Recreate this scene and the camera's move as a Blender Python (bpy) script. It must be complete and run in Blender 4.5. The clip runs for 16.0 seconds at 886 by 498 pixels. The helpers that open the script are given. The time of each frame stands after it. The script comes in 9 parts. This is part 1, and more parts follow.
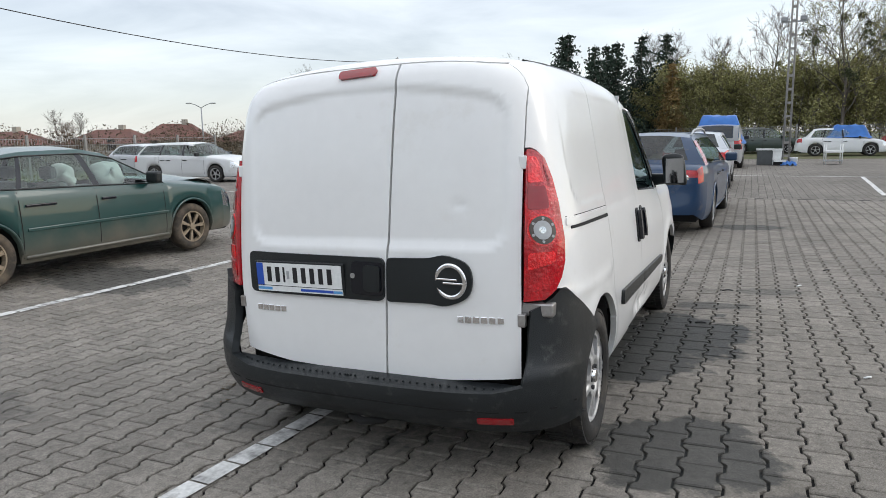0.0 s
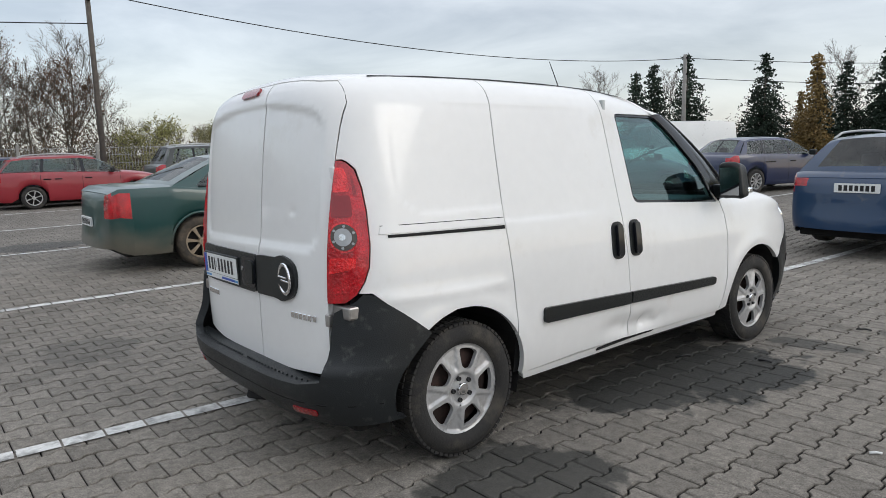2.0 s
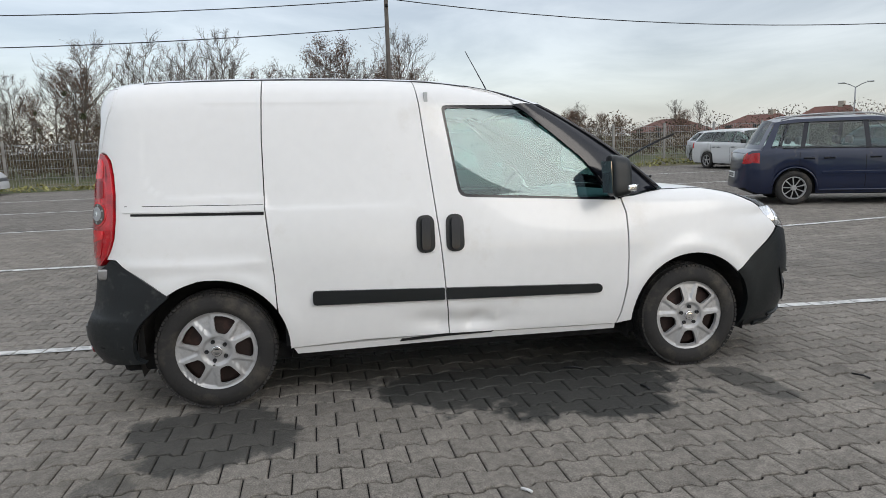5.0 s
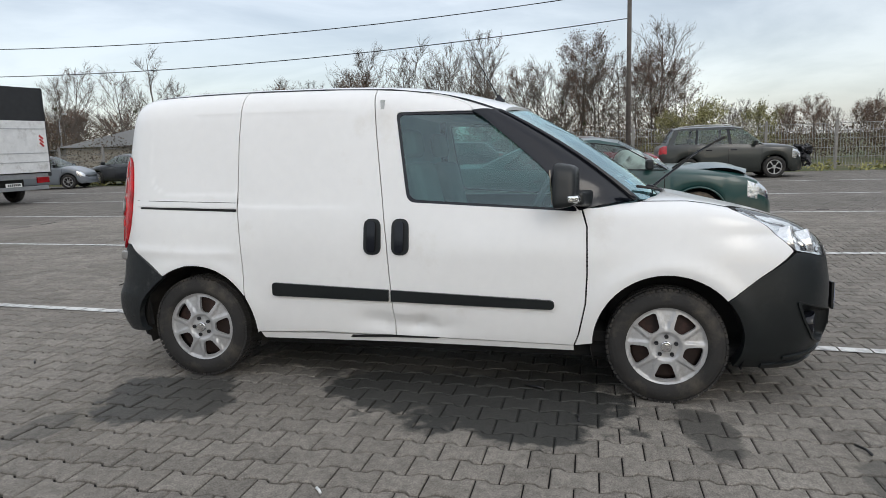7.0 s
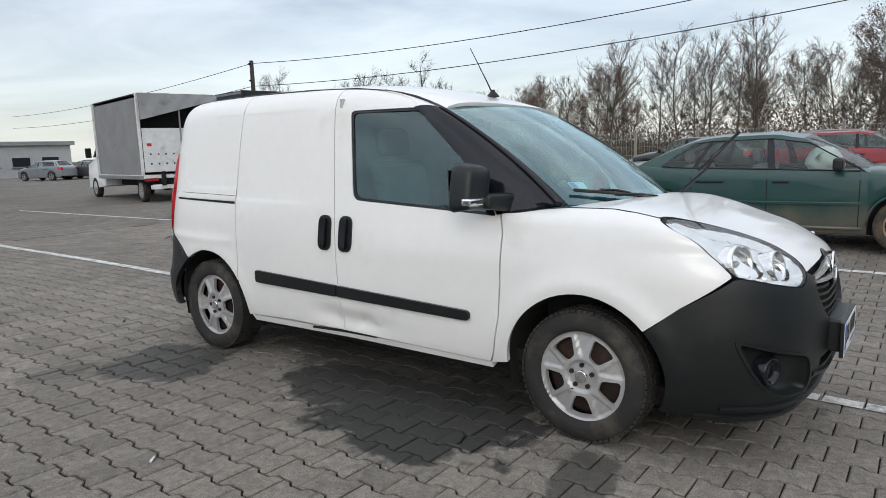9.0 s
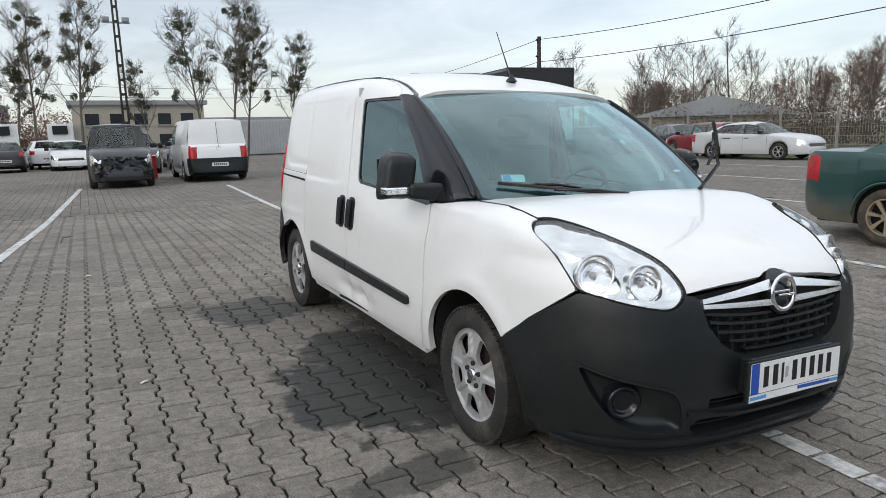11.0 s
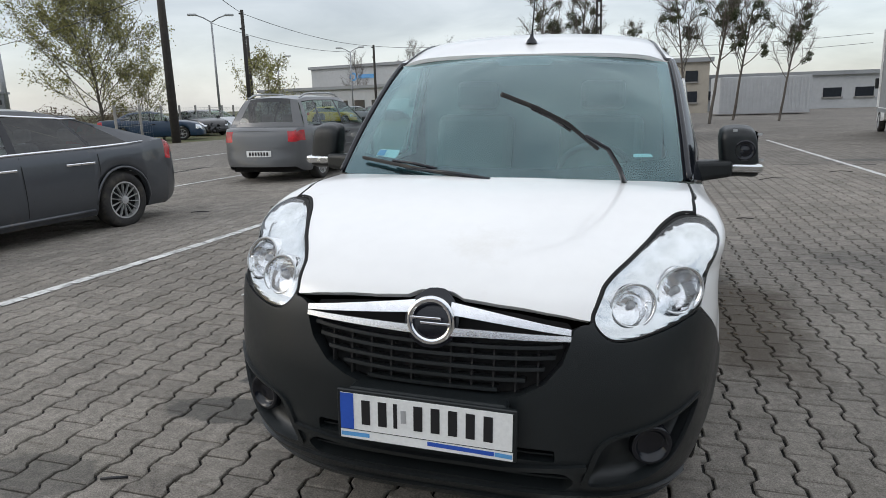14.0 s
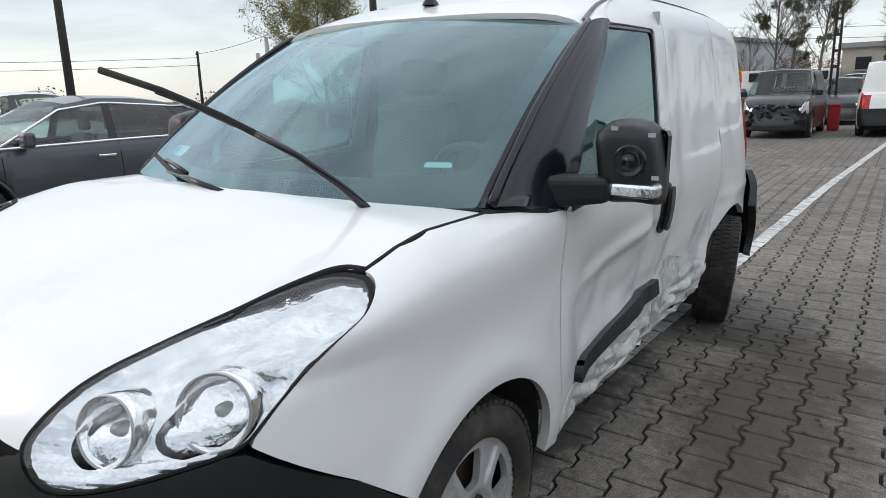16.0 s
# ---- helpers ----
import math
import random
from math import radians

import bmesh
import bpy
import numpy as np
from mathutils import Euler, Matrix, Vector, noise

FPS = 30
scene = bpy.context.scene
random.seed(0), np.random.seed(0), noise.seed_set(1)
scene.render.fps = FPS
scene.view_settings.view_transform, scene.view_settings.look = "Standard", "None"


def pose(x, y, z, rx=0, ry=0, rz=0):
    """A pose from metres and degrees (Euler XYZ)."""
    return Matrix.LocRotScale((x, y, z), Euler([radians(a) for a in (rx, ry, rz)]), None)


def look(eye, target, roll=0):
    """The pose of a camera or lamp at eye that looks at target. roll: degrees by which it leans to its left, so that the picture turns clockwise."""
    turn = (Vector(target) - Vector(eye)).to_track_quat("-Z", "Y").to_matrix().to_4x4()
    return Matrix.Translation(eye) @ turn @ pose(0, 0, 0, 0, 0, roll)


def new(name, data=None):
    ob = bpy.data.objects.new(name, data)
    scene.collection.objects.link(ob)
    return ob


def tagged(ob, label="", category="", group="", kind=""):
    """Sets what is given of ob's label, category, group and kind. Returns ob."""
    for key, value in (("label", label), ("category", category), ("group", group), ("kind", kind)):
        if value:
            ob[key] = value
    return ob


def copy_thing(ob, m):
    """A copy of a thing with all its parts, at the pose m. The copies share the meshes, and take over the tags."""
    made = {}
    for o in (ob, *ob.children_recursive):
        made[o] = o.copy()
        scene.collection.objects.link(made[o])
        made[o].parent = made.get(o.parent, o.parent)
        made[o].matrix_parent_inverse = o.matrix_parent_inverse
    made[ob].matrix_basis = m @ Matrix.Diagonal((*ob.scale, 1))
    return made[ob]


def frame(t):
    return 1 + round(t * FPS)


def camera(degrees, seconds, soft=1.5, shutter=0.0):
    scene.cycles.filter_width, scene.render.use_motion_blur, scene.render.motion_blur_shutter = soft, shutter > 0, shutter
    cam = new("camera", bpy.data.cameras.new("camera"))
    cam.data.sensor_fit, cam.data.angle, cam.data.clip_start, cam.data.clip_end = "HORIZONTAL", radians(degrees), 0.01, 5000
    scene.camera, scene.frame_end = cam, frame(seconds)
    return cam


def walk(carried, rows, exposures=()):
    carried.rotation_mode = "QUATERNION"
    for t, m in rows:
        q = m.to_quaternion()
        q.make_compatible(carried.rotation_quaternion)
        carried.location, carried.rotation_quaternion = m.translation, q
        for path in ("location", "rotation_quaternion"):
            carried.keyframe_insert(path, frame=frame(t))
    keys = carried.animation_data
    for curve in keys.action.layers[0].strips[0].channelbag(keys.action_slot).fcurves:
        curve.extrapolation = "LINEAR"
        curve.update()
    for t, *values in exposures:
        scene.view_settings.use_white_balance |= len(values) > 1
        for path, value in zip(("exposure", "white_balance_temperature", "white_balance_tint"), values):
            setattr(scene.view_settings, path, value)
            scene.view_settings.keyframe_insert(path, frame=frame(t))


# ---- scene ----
cam = camera(67.3, 16.0, soft=0.8)
PATH = [
    (0, (1.440, -2.963, 1.429), (0.611, -1.173, 1.101), -1.20),
    (0.5, (1.911, -2.756, 1.431), (0.902, -1.059, 1.110), -1.13),
    (1, (2.280, -2.458, 1.402), (1.091, -0.880, 1.094), -1.19),
    (1.5, (2.647, -2.162, 1.401), (1.265, -0.749, 1.095), -1.28),
    (2, (3.043, -1.901, 1.428), (1.512, -0.651, 1.124), -1.55),
    (2.5, (3.331, -1.547, 1.433), (1.694, -0.439, 1.126), -1.60),
    (3, (3.695, -1.207, 1.433), (1.950, -0.282, 1.121), -1.77),
    (3.5, (3.921, -0.806, 1.406), (2.094, -0.056, 1.092), -1.93),
    (4, (4.132, -0.394, 1.393), (2.251, 0.208, 1.077), -1.86),
    (4.5, (4.333, 0.066, 1.418), (2.420, 0.553, 1.098), -1.96),
    (4.7, (4.371, 0.264, 1.392), (2.448, 0.708, 1.071), -1.90),
    (6.8, (4.458, 2.198, 1.404), (2.510, 1.868, 1.095), -2.00),
    (7, (4.413, 2.368, 1.397), (2.486, 1.932, 1.087), -1.87),
    (7.5, (4.200, 2.845, 1.414), (2.354, 2.142, 1.102), -2.05),
    (8, (4.034, 3.303, 1.409), (2.259, 2.434, 1.099), -2.25),
    (8.5, (3.802, 3.614, 1.383), (2.112, 2.590, 1.073), -2.25),
    (9, (3.563, 3.991, 1.354), (1.965, 2.825, 1.056), -1.92),
    (9.2, (3.475, 4.164, 1.363), (1.919, 2.943, 1.065), -2.15),
    (11.3, (1.968, 5.360, 1.378), (1.194, 3.551, 1.022), -1.56),
    (11.5, (1.760, 5.448, 1.344), (1.086, 3.599, 0.985), -1.66),
    (12, (1.292, 5.590, 1.362), (0.829, 3.677, 1.006), -1.64),
    (12.5, (0.830, 5.616, 1.380), (0.530, 3.672, 1.016), -1.71),
    (13, (0.300, 5.647, 1.360), (0.197, 3.683, 0.995), -2.06),
    (13.5, (-0.108, 5.564, 1.355), (0.049, 3.609, 0.964), -1.68),
    (14, (-0.556, 5.441, 1.360), (-0.036, 3.557, 0.935), -1.71),
    (14.5, (-0.990, 5.266, 1.361), (-0.168, 3.490, 0.950), -2.02),
    (15, (-1.293, 4.896, 1.359), (-0.291, 3.216, 0.942), -1.98),
    (15.2, (-1.412, 4.740, 1.333), (-0.363, 3.091, 0.911), -2.04),
    (15.5, (-1.560, 4.482, 1.344), (-0.477, 2.857, 0.915), -2.01),
    (16, (-1.649, 4.029, 1.300), (-0.539, 2.424, 0.862), -1.69),
]
EXPOSE = [(0.0, 0.36), (1.0, 0.22), (2.0, 0.08), (3.5, 0.02), (7.0, 0.04), (9.0, 0.06), (11.5, 0.14), (12.5, 0.13), (14.5, 0.06), (16.0, 0.15)]
walk(cam, [(t, look(eye, target, roll)) for t, eye, target, roll in PATH], EXPOSE)

# ---- world, sun, exposure ----
SUN_EL, SUN_AZ = 27.0, 62.0
world = bpy.data.worlds.new("overcast_sky")
scene.world = world
world.use_nodes = True
wn, wl = world.node_tree.nodes, world.node_tree.links
wn.clear()
w_out = wn.new("ShaderNodeOutputWorld")
w_bg = wn.new("ShaderNodeBackground")
w_sky = wn.new("ShaderNodeTexSky")
w_sky.sky_type, w_sky.sun_disc = "NISHITA", False
w_sky.sun_elevation, w_sky.sun_rotation = radians(SUN_EL), radians(SUN_AZ)
w_co = wn.new("ShaderNodeTexCoord")
w_map = wn.new("ShaderNodeMapping")
w_map.inputs["Scale"].default_value = (1.6, 1.6, 6.5)
w_n1 = wn.new("ShaderNodeTexNoise")
w_n1.inputs["Scale"].default_value, w_n1.inputs["Detail"].default_value = 1.7, 8
w_n1.inputs["Roughness"].default_value, w_n1.inputs["Distortion"].default_value = 0.55, 0.5
w_rmp = wn.new("ShaderNodeValToRGB")
w_rmp.color_ramp.elements[0].position, w_rmp.color_ramp.elements[0].color = 0.34, (0.505, 0.525, 0.562, 1)
w_rmp.color_ramp.elements[1].position, w_rmp.color_ramp.elements[1].color = 0.62, (0.815, 0.835, 0.858, 1)
w_sep = wn.new("ShaderNodeSeparateXYZ")
w_up = wn.new("ShaderNodeMapRange")
w_up.interpolation_type = "SMOOTHSTEP"
w_up.inputs["From Min"].default_value, w_up.inputs["From Max"].default_value = 0.14, 0.62
w_up.inputs["To Min"].default_value, w_up.inputs["To Max"].default_value = 0.865, 1.66
w_gain = wn.new("ShaderNodeVectorMath")
w_gain.operation = "SCALE"
w_mix = wn.new("ShaderNodeMixRGB")
w_mix.inputs[0].default_value = 0.06
wl.new(w_co.outputs["Generated"], w_map.inputs["Vector"])
wl.new(w_map.outputs["Vector"], w_n1.inputs["Vector"])
wl.new(w_n1.outputs["Fac"], w_rmp.inputs["Fac"])
wl.new(w_co.outputs["Generated"], w_sep.inputs[0])
wl.new(w_sep.outputs["Z"], w_up.inputs["Value"])
wl.new(w_rmp.outputs["Color"], w_gain.inputs[0])
wl.new(w_up.outputs["Result"], w_gain.inputs["Scale"])
wl.new(w_gain.outputs["Vector"], w_mix.inputs[1])
wl.new(w_sky.outputs["Color"], w_mix.inputs[2])
wl.new(w_mix.outputs["Color"], w_bg.inputs["Color"])
w_bg.inputs["Strength"].default_value = 0.88
wl.new(w_bg.outputs["Background"], w_out.inputs["Surface"])

sun_data = bpy.data.lights.new("sun", "SUN")
sun_data.energy, sun_data.angle, sun_data.color = 0.5, radians(25), (1.0, 0.96, 0.9)
sun = new("sun", sun_data)
_az, _el = radians(SUN_AZ), radians(SUN_EL)
SUN_TO = Vector((math.sin(_az) * math.cos(_el), math.cos(_az) * math.cos(_el), math.sin(_el)))
sun.matrix_world = look(SUN_TO * 50, (0, 0, 0))


# ---- materials ----
def mat(name, color, rough=0.5, metal=0.0, var=0.12, scale=6.0, bump=0.0, bump_scale=60.0, coat=0.0, spec=0.5,
        dirt=None, dirt_amount=0.0, dirt_scale=2.5, fine=0.05, rough_var=0.08, per_object=0.0, per_island=0.0, coords="Object"):
    """A surface with colour drift at two scales, optional dirt blotches and fine relief."""
    m = bpy.data.materials.new(name)
    m.use_nodes = True
    n, l = m.node_tree.nodes, m.node_tree.links
    b = n["Principled BSDF"]
    b.inputs["Roughness"].default_value, b.inputs["Metallic"].default_value = rough, metal
    b.inputs["Coat Weight"].default_value = coat
    b.inputs["Coat Roughness"].default_value = 0.04
    b.inputs["Specular IOR Level"].default_value = spec
    co = n.new("ShaderNodeTexCoord")
    big = n.new("ShaderNodeTexNoise")
    big.inputs["Scale"].default_value, big.inputs["Detail"].default_value = scale, 5
    small = n.new("ShaderNodeTexNoise")
    small.inputs["Scale"].default_value, small.inputs["Detail"].default_value = scale * 14, 3
    l.new(co.outputs[coords], big.inputs["Vector"])
    l.new(co.outputs[coords], small.inputs["Vector"])
    m1 = n.new("ShaderNodeMapRange")
    m1.inputs["From Min"].default_value, m1.inputs["From Max"].default_value = 0.3, 0.7
    m1.inputs["To Min"].default_value, m1.inputs["To Max"].default_value = 1 - var, 1 + var
    l.new(big.outputs["Fac"], m1.inputs["Value"])
    m2 = n.new("ShaderNodeMapRange")
    m2.inputs["From Min"].default_value, m2.inputs["From Max"].default_value = 0.3, 0.7
    m2.inputs["To Min"].default_value, m2.inputs["To Max"].default_value = 1 - fine, 1 + fine
    l.new(small.outputs["Fac"], m2.inputs["Value"])
    mul = n.new("ShaderNodeMath")
    mul.operation = "MULTIPLY"
    l.new(m1.outputs[0], mul.inputs[0])
    l.new(m2.outputs[0], mul.inputs[1])
    fac = mul.outputs[0]
    for amount, node, out in ((per_object, "ShaderNodeObjectInfo", "Random"), (per_island, "ShaderNodeNewGeometry", "Random Per Island")):
        if amount:
            src = n.new(node)
            mr = n.new("ShaderNodeMapRange")
            mr.inputs["To Min"].default_value, mr.inputs["To Max"].default_value = 1 - amount, 1 + amount
            l.new(src.outputs[out], mr.inputs["Value"])
            mm = n.new("ShaderNodeMath")
            mm.operation = "MULTIPLY"
            l.new(fac, mm.inputs[0])
            l.new(mr.outputs[0], mm.inputs[1])
            fac = mm.outputs[0]
    vm = n.new("ShaderNodeVectorMath")
    vm.operation = "SCALE"
    vm.inputs[0].default_value = color[:3]
    l.new(fac, vm.inputs["Scale"])
    col = vm.outputs["Vector"]
    if dirt:
        dn = n.new("ShaderNodeTexNoise")
        dn.inputs["Scale"].default_value, dn.inputs["Detail"].default_value, dn.inputs["Roughness"].default_value = dirt_scale, 7, 0.65
        l.new(co.outputs[coords], dn.inputs["Vector"])
        dr = n.new("ShaderNodeMapRange")
        dr.inputs["From Min"].default_value, dr.inputs["From Max"].default_value = 0.62 - 0.35 * dirt_amount, 0.85 - 0.35 * dirt_amount
        l.new(dn.outputs["Fac"], dr.inputs["Value"])
        mx = n.new("ShaderNodeMixRGB")
        mx.inputs[2].default_value = (*dirt[:3], 1)
        l.new(dr.outputs[0], mx.inputs[0])
        l.new(col, mx.inputs[1])
        col = mx.outputs[0]
    l.new(col, b.inputs["Base Color"])
    rr = n.new("ShaderNodeMapRange")
    rr.inputs["To Min"].default_value, rr.inputs["To Max"].default_value = max(0.01, rough - rough_var), min(1, rough + rough_var)
    l.new(small.outputs["Fac"], rr.inputs["Value"])
    l.new(rr.outputs[0], b.inputs["Roughness"])
    if bump:
        bn = n.new("ShaderNodeTexNoise")
        bn.inputs["Scale"].default_value, bn.inputs["Detail"].default_value = bump_scale, 4
        l.new(co.outputs[coords], bn.inputs["Vector"])
        bp = n.new("ShaderNodeBump")
        bp.inputs["Strength"].default_value, bp.inputs["Distance"].default_value = bump, 0.01
        l.new(bn.outputs["Fac"], bp.inputs["Height"])
        l.new(bp.outputs[0], b.inputs["Normal"])
    return m


def glass(name, tint, gloss_rough=0.02, ior=1.5, dust=0.0, most=0.6, power=5.0, sheen=(1, 1, 1)):
    """A thin pane: tinted straight-through light with a mirror coat that grows by Fresnel."""
    m = bpy.data.materials.new(name)
    m.use_nodes = True
    n, l = m.node_tree.nodes, m.node_tree.links
    n.clear()
    o = n.new("ShaderNodeOutputMaterial")
    tr = n.new("ShaderNodeBsdfTransparent")
    tr.inputs["Color"].default_value = (*tint, 1)
    gl = n.new("ShaderNodeBsdfGlossy")
    gl.inputs["Roughness"].default_value = gloss_rough
    gl.inputs["Color"].default_value = (*sheen, 1)
    lw = n.new("ShaderNodeLayerWeight")
    lw.inputs["Blend"].default_value = 0.5
    pw = n.new("ShaderNodeMath")
    pw.operation = "POWER"
    pw.inputs[1].default_value = power
    l.new(lw.outputs["Facing"], pw.inputs[0])
    fr = n.new("ShaderNodeMapRange")
    f0 = ((ior - 1) / (ior + 1)) ** 2
    fr.inputs["To Min"].default_value, fr.inputs["To Max"].default_value = 1.6 * f0, most
    l.new(pw.outputs[0], fr.inputs["Value"])
    mx = n.new("ShaderNodeMixShader")
    l.new(fr.outputs[0], mx.inputs[0])
    l.new(tr.outputs[0], mx.inputs[1])
    l.new(gl.outputs[0], mx.inputs[2])
    out = mx.outputs[0]
    # Teal diffuse veil painted in for the hazy sky sheen on the screen.
    if dust:
        df = n.new("ShaderNodeBsdfDiffuse")
        df.inputs["Color"].default_value = (0.27, 0.52, 0.54, 1)
        co = n.new("ShaderNodeTexCoord")
        nz = n.new("ShaderNodeTexNoise")
        nz.inputs["Scale"].default_value, nz.inputs["Detail"].default_value = 3.0, 6
        l.new(co.outputs["Object"], nz.inputs["Vector"])
        mr = n.new("ShaderNodeMapRange")
        mr.inputs["From Min"].default_value, mr.inputs["From Max"].default_value = 0.3, 0.75
        mr.inputs["To Min"].default_value, mr.inputs["To Max"].default_value = dust * 0.6, dust * 1.5
        l.new(nz.outputs["Fac"], mr.inputs["Value"])
        m2 = n.new("ShaderNodeMixShader")
        l.new(mr.outputs[0], m2.inputs[0])
        l.new(out, m2.inputs[1])
        l.new(df.outputs[0], m2.inputs[2])
        out = m2.outputs[0]
    l.new(out, o.inputs["Surface"])
    return m


def paint(name, color, dirt=(0.16, 0.13, 0.10), dirt_amount=0.1, rough=0.32, metal=0.0):
    return mat(name, color, rough=rough, metal=metal, var=0.04, scale=1.5, fine=0.02, coat=0.6, dirt=dirt, dirt_amount=dirt_amount * 0.6,
               dirt_scale=3.0, rough_var=0.05)


M = {}
M["van_white"] = mat("van_white_paint", (0.80, 0.80, 0.79), rough=0.34, var=0.025, scale=1.2, fine=0.012, coat=0.7, dirt=(0.68, 0.66, 0.62),
                     dirt_amount=0.10, dirt_scale=2.2, rough_var=0.05)
M["black_plastic"] = mat("grained_black_plastic", (0.010, 0.0125, 0.0135), rough=0.37, var=0.2, scale=3, bump=0.14, bump_scale=420,
                         dirt=(0.026, 0.028, 0.028), dirt_amount=0.12, dirt_scale=5, spec=0.42)
M["gloss_black"] = mat("gloss_black", (0.008, 0.009, 0.013), rough=0.13, var=0.1, spec=0.45)
M["scuffed_plastic"] = mat("scuffed_black_plastic", (0.012, 0.0145, 0.016), rough=0.42, var=0.3, scale=3, bump=0.2, bump_scale=300, dirt=(0.075, 0.075, 0.072), dirt_amount=0.16, dirt_scale=17, spec=0.42)
M["scraped"] = mat("scraped_white_paint", (0.55, 0.56, 0.53), rough=0.55, var=0.12, scale=5, fine=0.12, bump=0.8, bump_scale=30, dirt=(0.20, 0.20, 0.18), dirt_amount=0.32, dirt_scale=13)
M["rubber"] = mat("tyre_rubber", (0.022, 0.021, 0.020), rough=0.85, var=0.25, scale=5, bump=0.3, bump_scale=90, dirt=(0.075, 0.065, 0.052), dirt_amount=0.35, dirt_scale=7)
M["rubber_muddy"] = mat("muddy_tyre_rubber", (0.05, 0.042, 0.033), rough=0.9, var=0.3, scale=5, bump=0.3, bump_scale=90, dirt=(0.13, 0.10, 0.07), dirt_amount=0.5, dirt_scale=7)
M["dark"] = mat("dark_underbody", (0.008, 0.008, 0.008), rough=0.9, var=0.3)
M["liner"] = mat("wheel_arch_liner", (0.018, 0.017, 0.016), rough=0.85, var=0.3, dirt=(0.06, 0.05, 0.04), dirt_amount=0.3)
M["wheel_silver"] = mat("silver_wheel_paint", (0.45, 0.45, 0.45), rough=0.36, metal=0.35, var=0.08, dirt=(0.25, 0.22, 0.19), dirt_amount=0.18, dirt_scale=8)
M["wheel_muddy"] = mat("muddy_wheel", (0.30, 0.24, 0.17), rough=0.6, metal=0.2, var=0.2, dirt=(0.17, 0.13, 0.08), dirt_amount=0.4, dirt_scale=8)
M["wheel_dark"] = mat("rusty_steel_rim", (0.030, 0.018, 0.015), rough=0.75, metal=0.3, var=0.3, dirt=(0.07, 0.035, 0.028), dirt_amount=0.4, dirt_scale=14)
M["chrome"] = mat("chrome", (0.85, 0.85, 0.86), rough=0.07, metal=1.0, var=0.03, rough_var=0.03)
M["satin_chrome"] = mat("satin_chrome_trim", (0.88, 0.88, 0.89), rough=0.24, metal=0.85, var=0.03, rough_var=0.04)
M["red_lens"] = mat("red_lens", (0.42, 0.004, 0.010), rough=0.16, var=0.45, scale=11, coat=1.0, bump=0.5, bump_scale=55, fine=0.30)
M["bright_red_lens"] = mat("bright_red_lens", (0.68, 0.012, 0.016), rough=0.14, var=0.35, scale=16, coat=1.0, bump=0.6, bump_scale=80, fine=0.25)
M["dark_red_lens"] = mat("dark_red_lens", (0.27, 0.006, 0.010), rough=0.15, var=0.15, coat=0.8)
M["clear_lens"] = glass("clear_lens", (0.93, 0.94, 0.94))
M["reflector"] = mat("lamp_reflector", (0.90, 0.90, 0.91), rough=0.10, metal=1.0, var=0.06, scale=12, bump=0.5, bump_scale=24, rough_var=0.04)
M["lamp_shell"] = mat("lamp_inner_shell", (0.78, 0.80, 0.81), rough=0.09, metal=0.85, var=0.12, scale=14, fine=0.06, bump=0.6, bump_scale=18, rough_var=0.04)
M["lamp_grey_dark"] = mat("lamp_bezel_dark", (0.10, 0.085, 0.075), rough=0.35, metal=0.3, var=0.1)
M["lamp_grey"] = mat("lamp_bezel_grey", (0.42, 0.43, 0.44), rough=0.35, metal=0.3, var=0.1)
M["van_glass"] = glass("greenish_window_glass", (0.40, 0.62, 0.60), ior=1.7, most=0.8, power=3.8, sheen=(0.80, 0.98, 1.0))
M["ws_glass"] = glass("windscreen_glass", (0.42, 0.73, 0.75), dust=0.03, ior=1.7, most=0.95, power=3.2, sheen=(0.78, 0.97, 1.0))
M["car_glass"] = glass("tinted_car_glass", (0.60, 0.72, 0.68))
M["dark_glass"] = glass("privacy_glass", (0.20, 0.22, 0.22))
M["seat"] = mat("dark_seat_fabric", (0.19, 0.20, 0.20), rough=0.9, var=0.2, bump=0.2, bump_scale=200)
M["dash"] = mat("dashboard_plastic", (0.085, 0.092, 0.095), rough=0.75, var=0.1, bump=0.15, bump_scale=300)
M["bulkhead"] = mat("grey_bulkhead_panel", (0.46, 0.48, 0.48), rough=0.7, var=0.08)
M["mirror"] = mat("mirror_glass", (0.30, 0.31, 0.32), rough=0.04, metal=1.0, var=0.02, rough_var=0.02)
M["plate_white"] = mat("number_plate_white", (0.74, 0.75, 0.74), rough=0.4, var=0.05, dirt=(0.45, 0.42, 0.38), dirt_amount=0.1)
M["plate_blue"] = mat("plate_blue", (0.02, 0.08, 0.42), rough=0.4, var=0.05)
M["plate_black"] = mat("plate_black", (0.01, 0.01, 0.012), rough=0.45)
M["sticker_blue"] = mat("sticker_light_blue", (0.10, 0.32, 0.62), rough=0.4)
M["bare_metal"] = mat("bare_metal", (0.42, 0.41, 0.40), rough=0.4, metal=0.8, var=0.2, dirt=(0.16, 0.11, 0.08), dirt_amount=0.3)
M["line_paint"] = mat("worn_white_line_paint", (0.62, 0.62, 0.60), rough=0.8, var=0.1, scale=3, fine=0.15, dirt=(0.16, 0.155, 0.15), dirt_amount=0.42, dirt_scale=9, bump=0.2, bump_scale=120)
M["cloth_white"] = mat("white_airbag_cloth", (0.7, 0.7, 0.68), rough=0.9)

# ---- building helpers ----
from mathutils.geometry import tessellate_polygon


def mesh_from(name, verts, faces, smooth=False):
    me = bpy.data.meshes.new(name)
    me.from_pydata([tuple(v) for v in verts], [], faces)
    me.update()
    if smooth:
        me.shade_smooth()
    return me


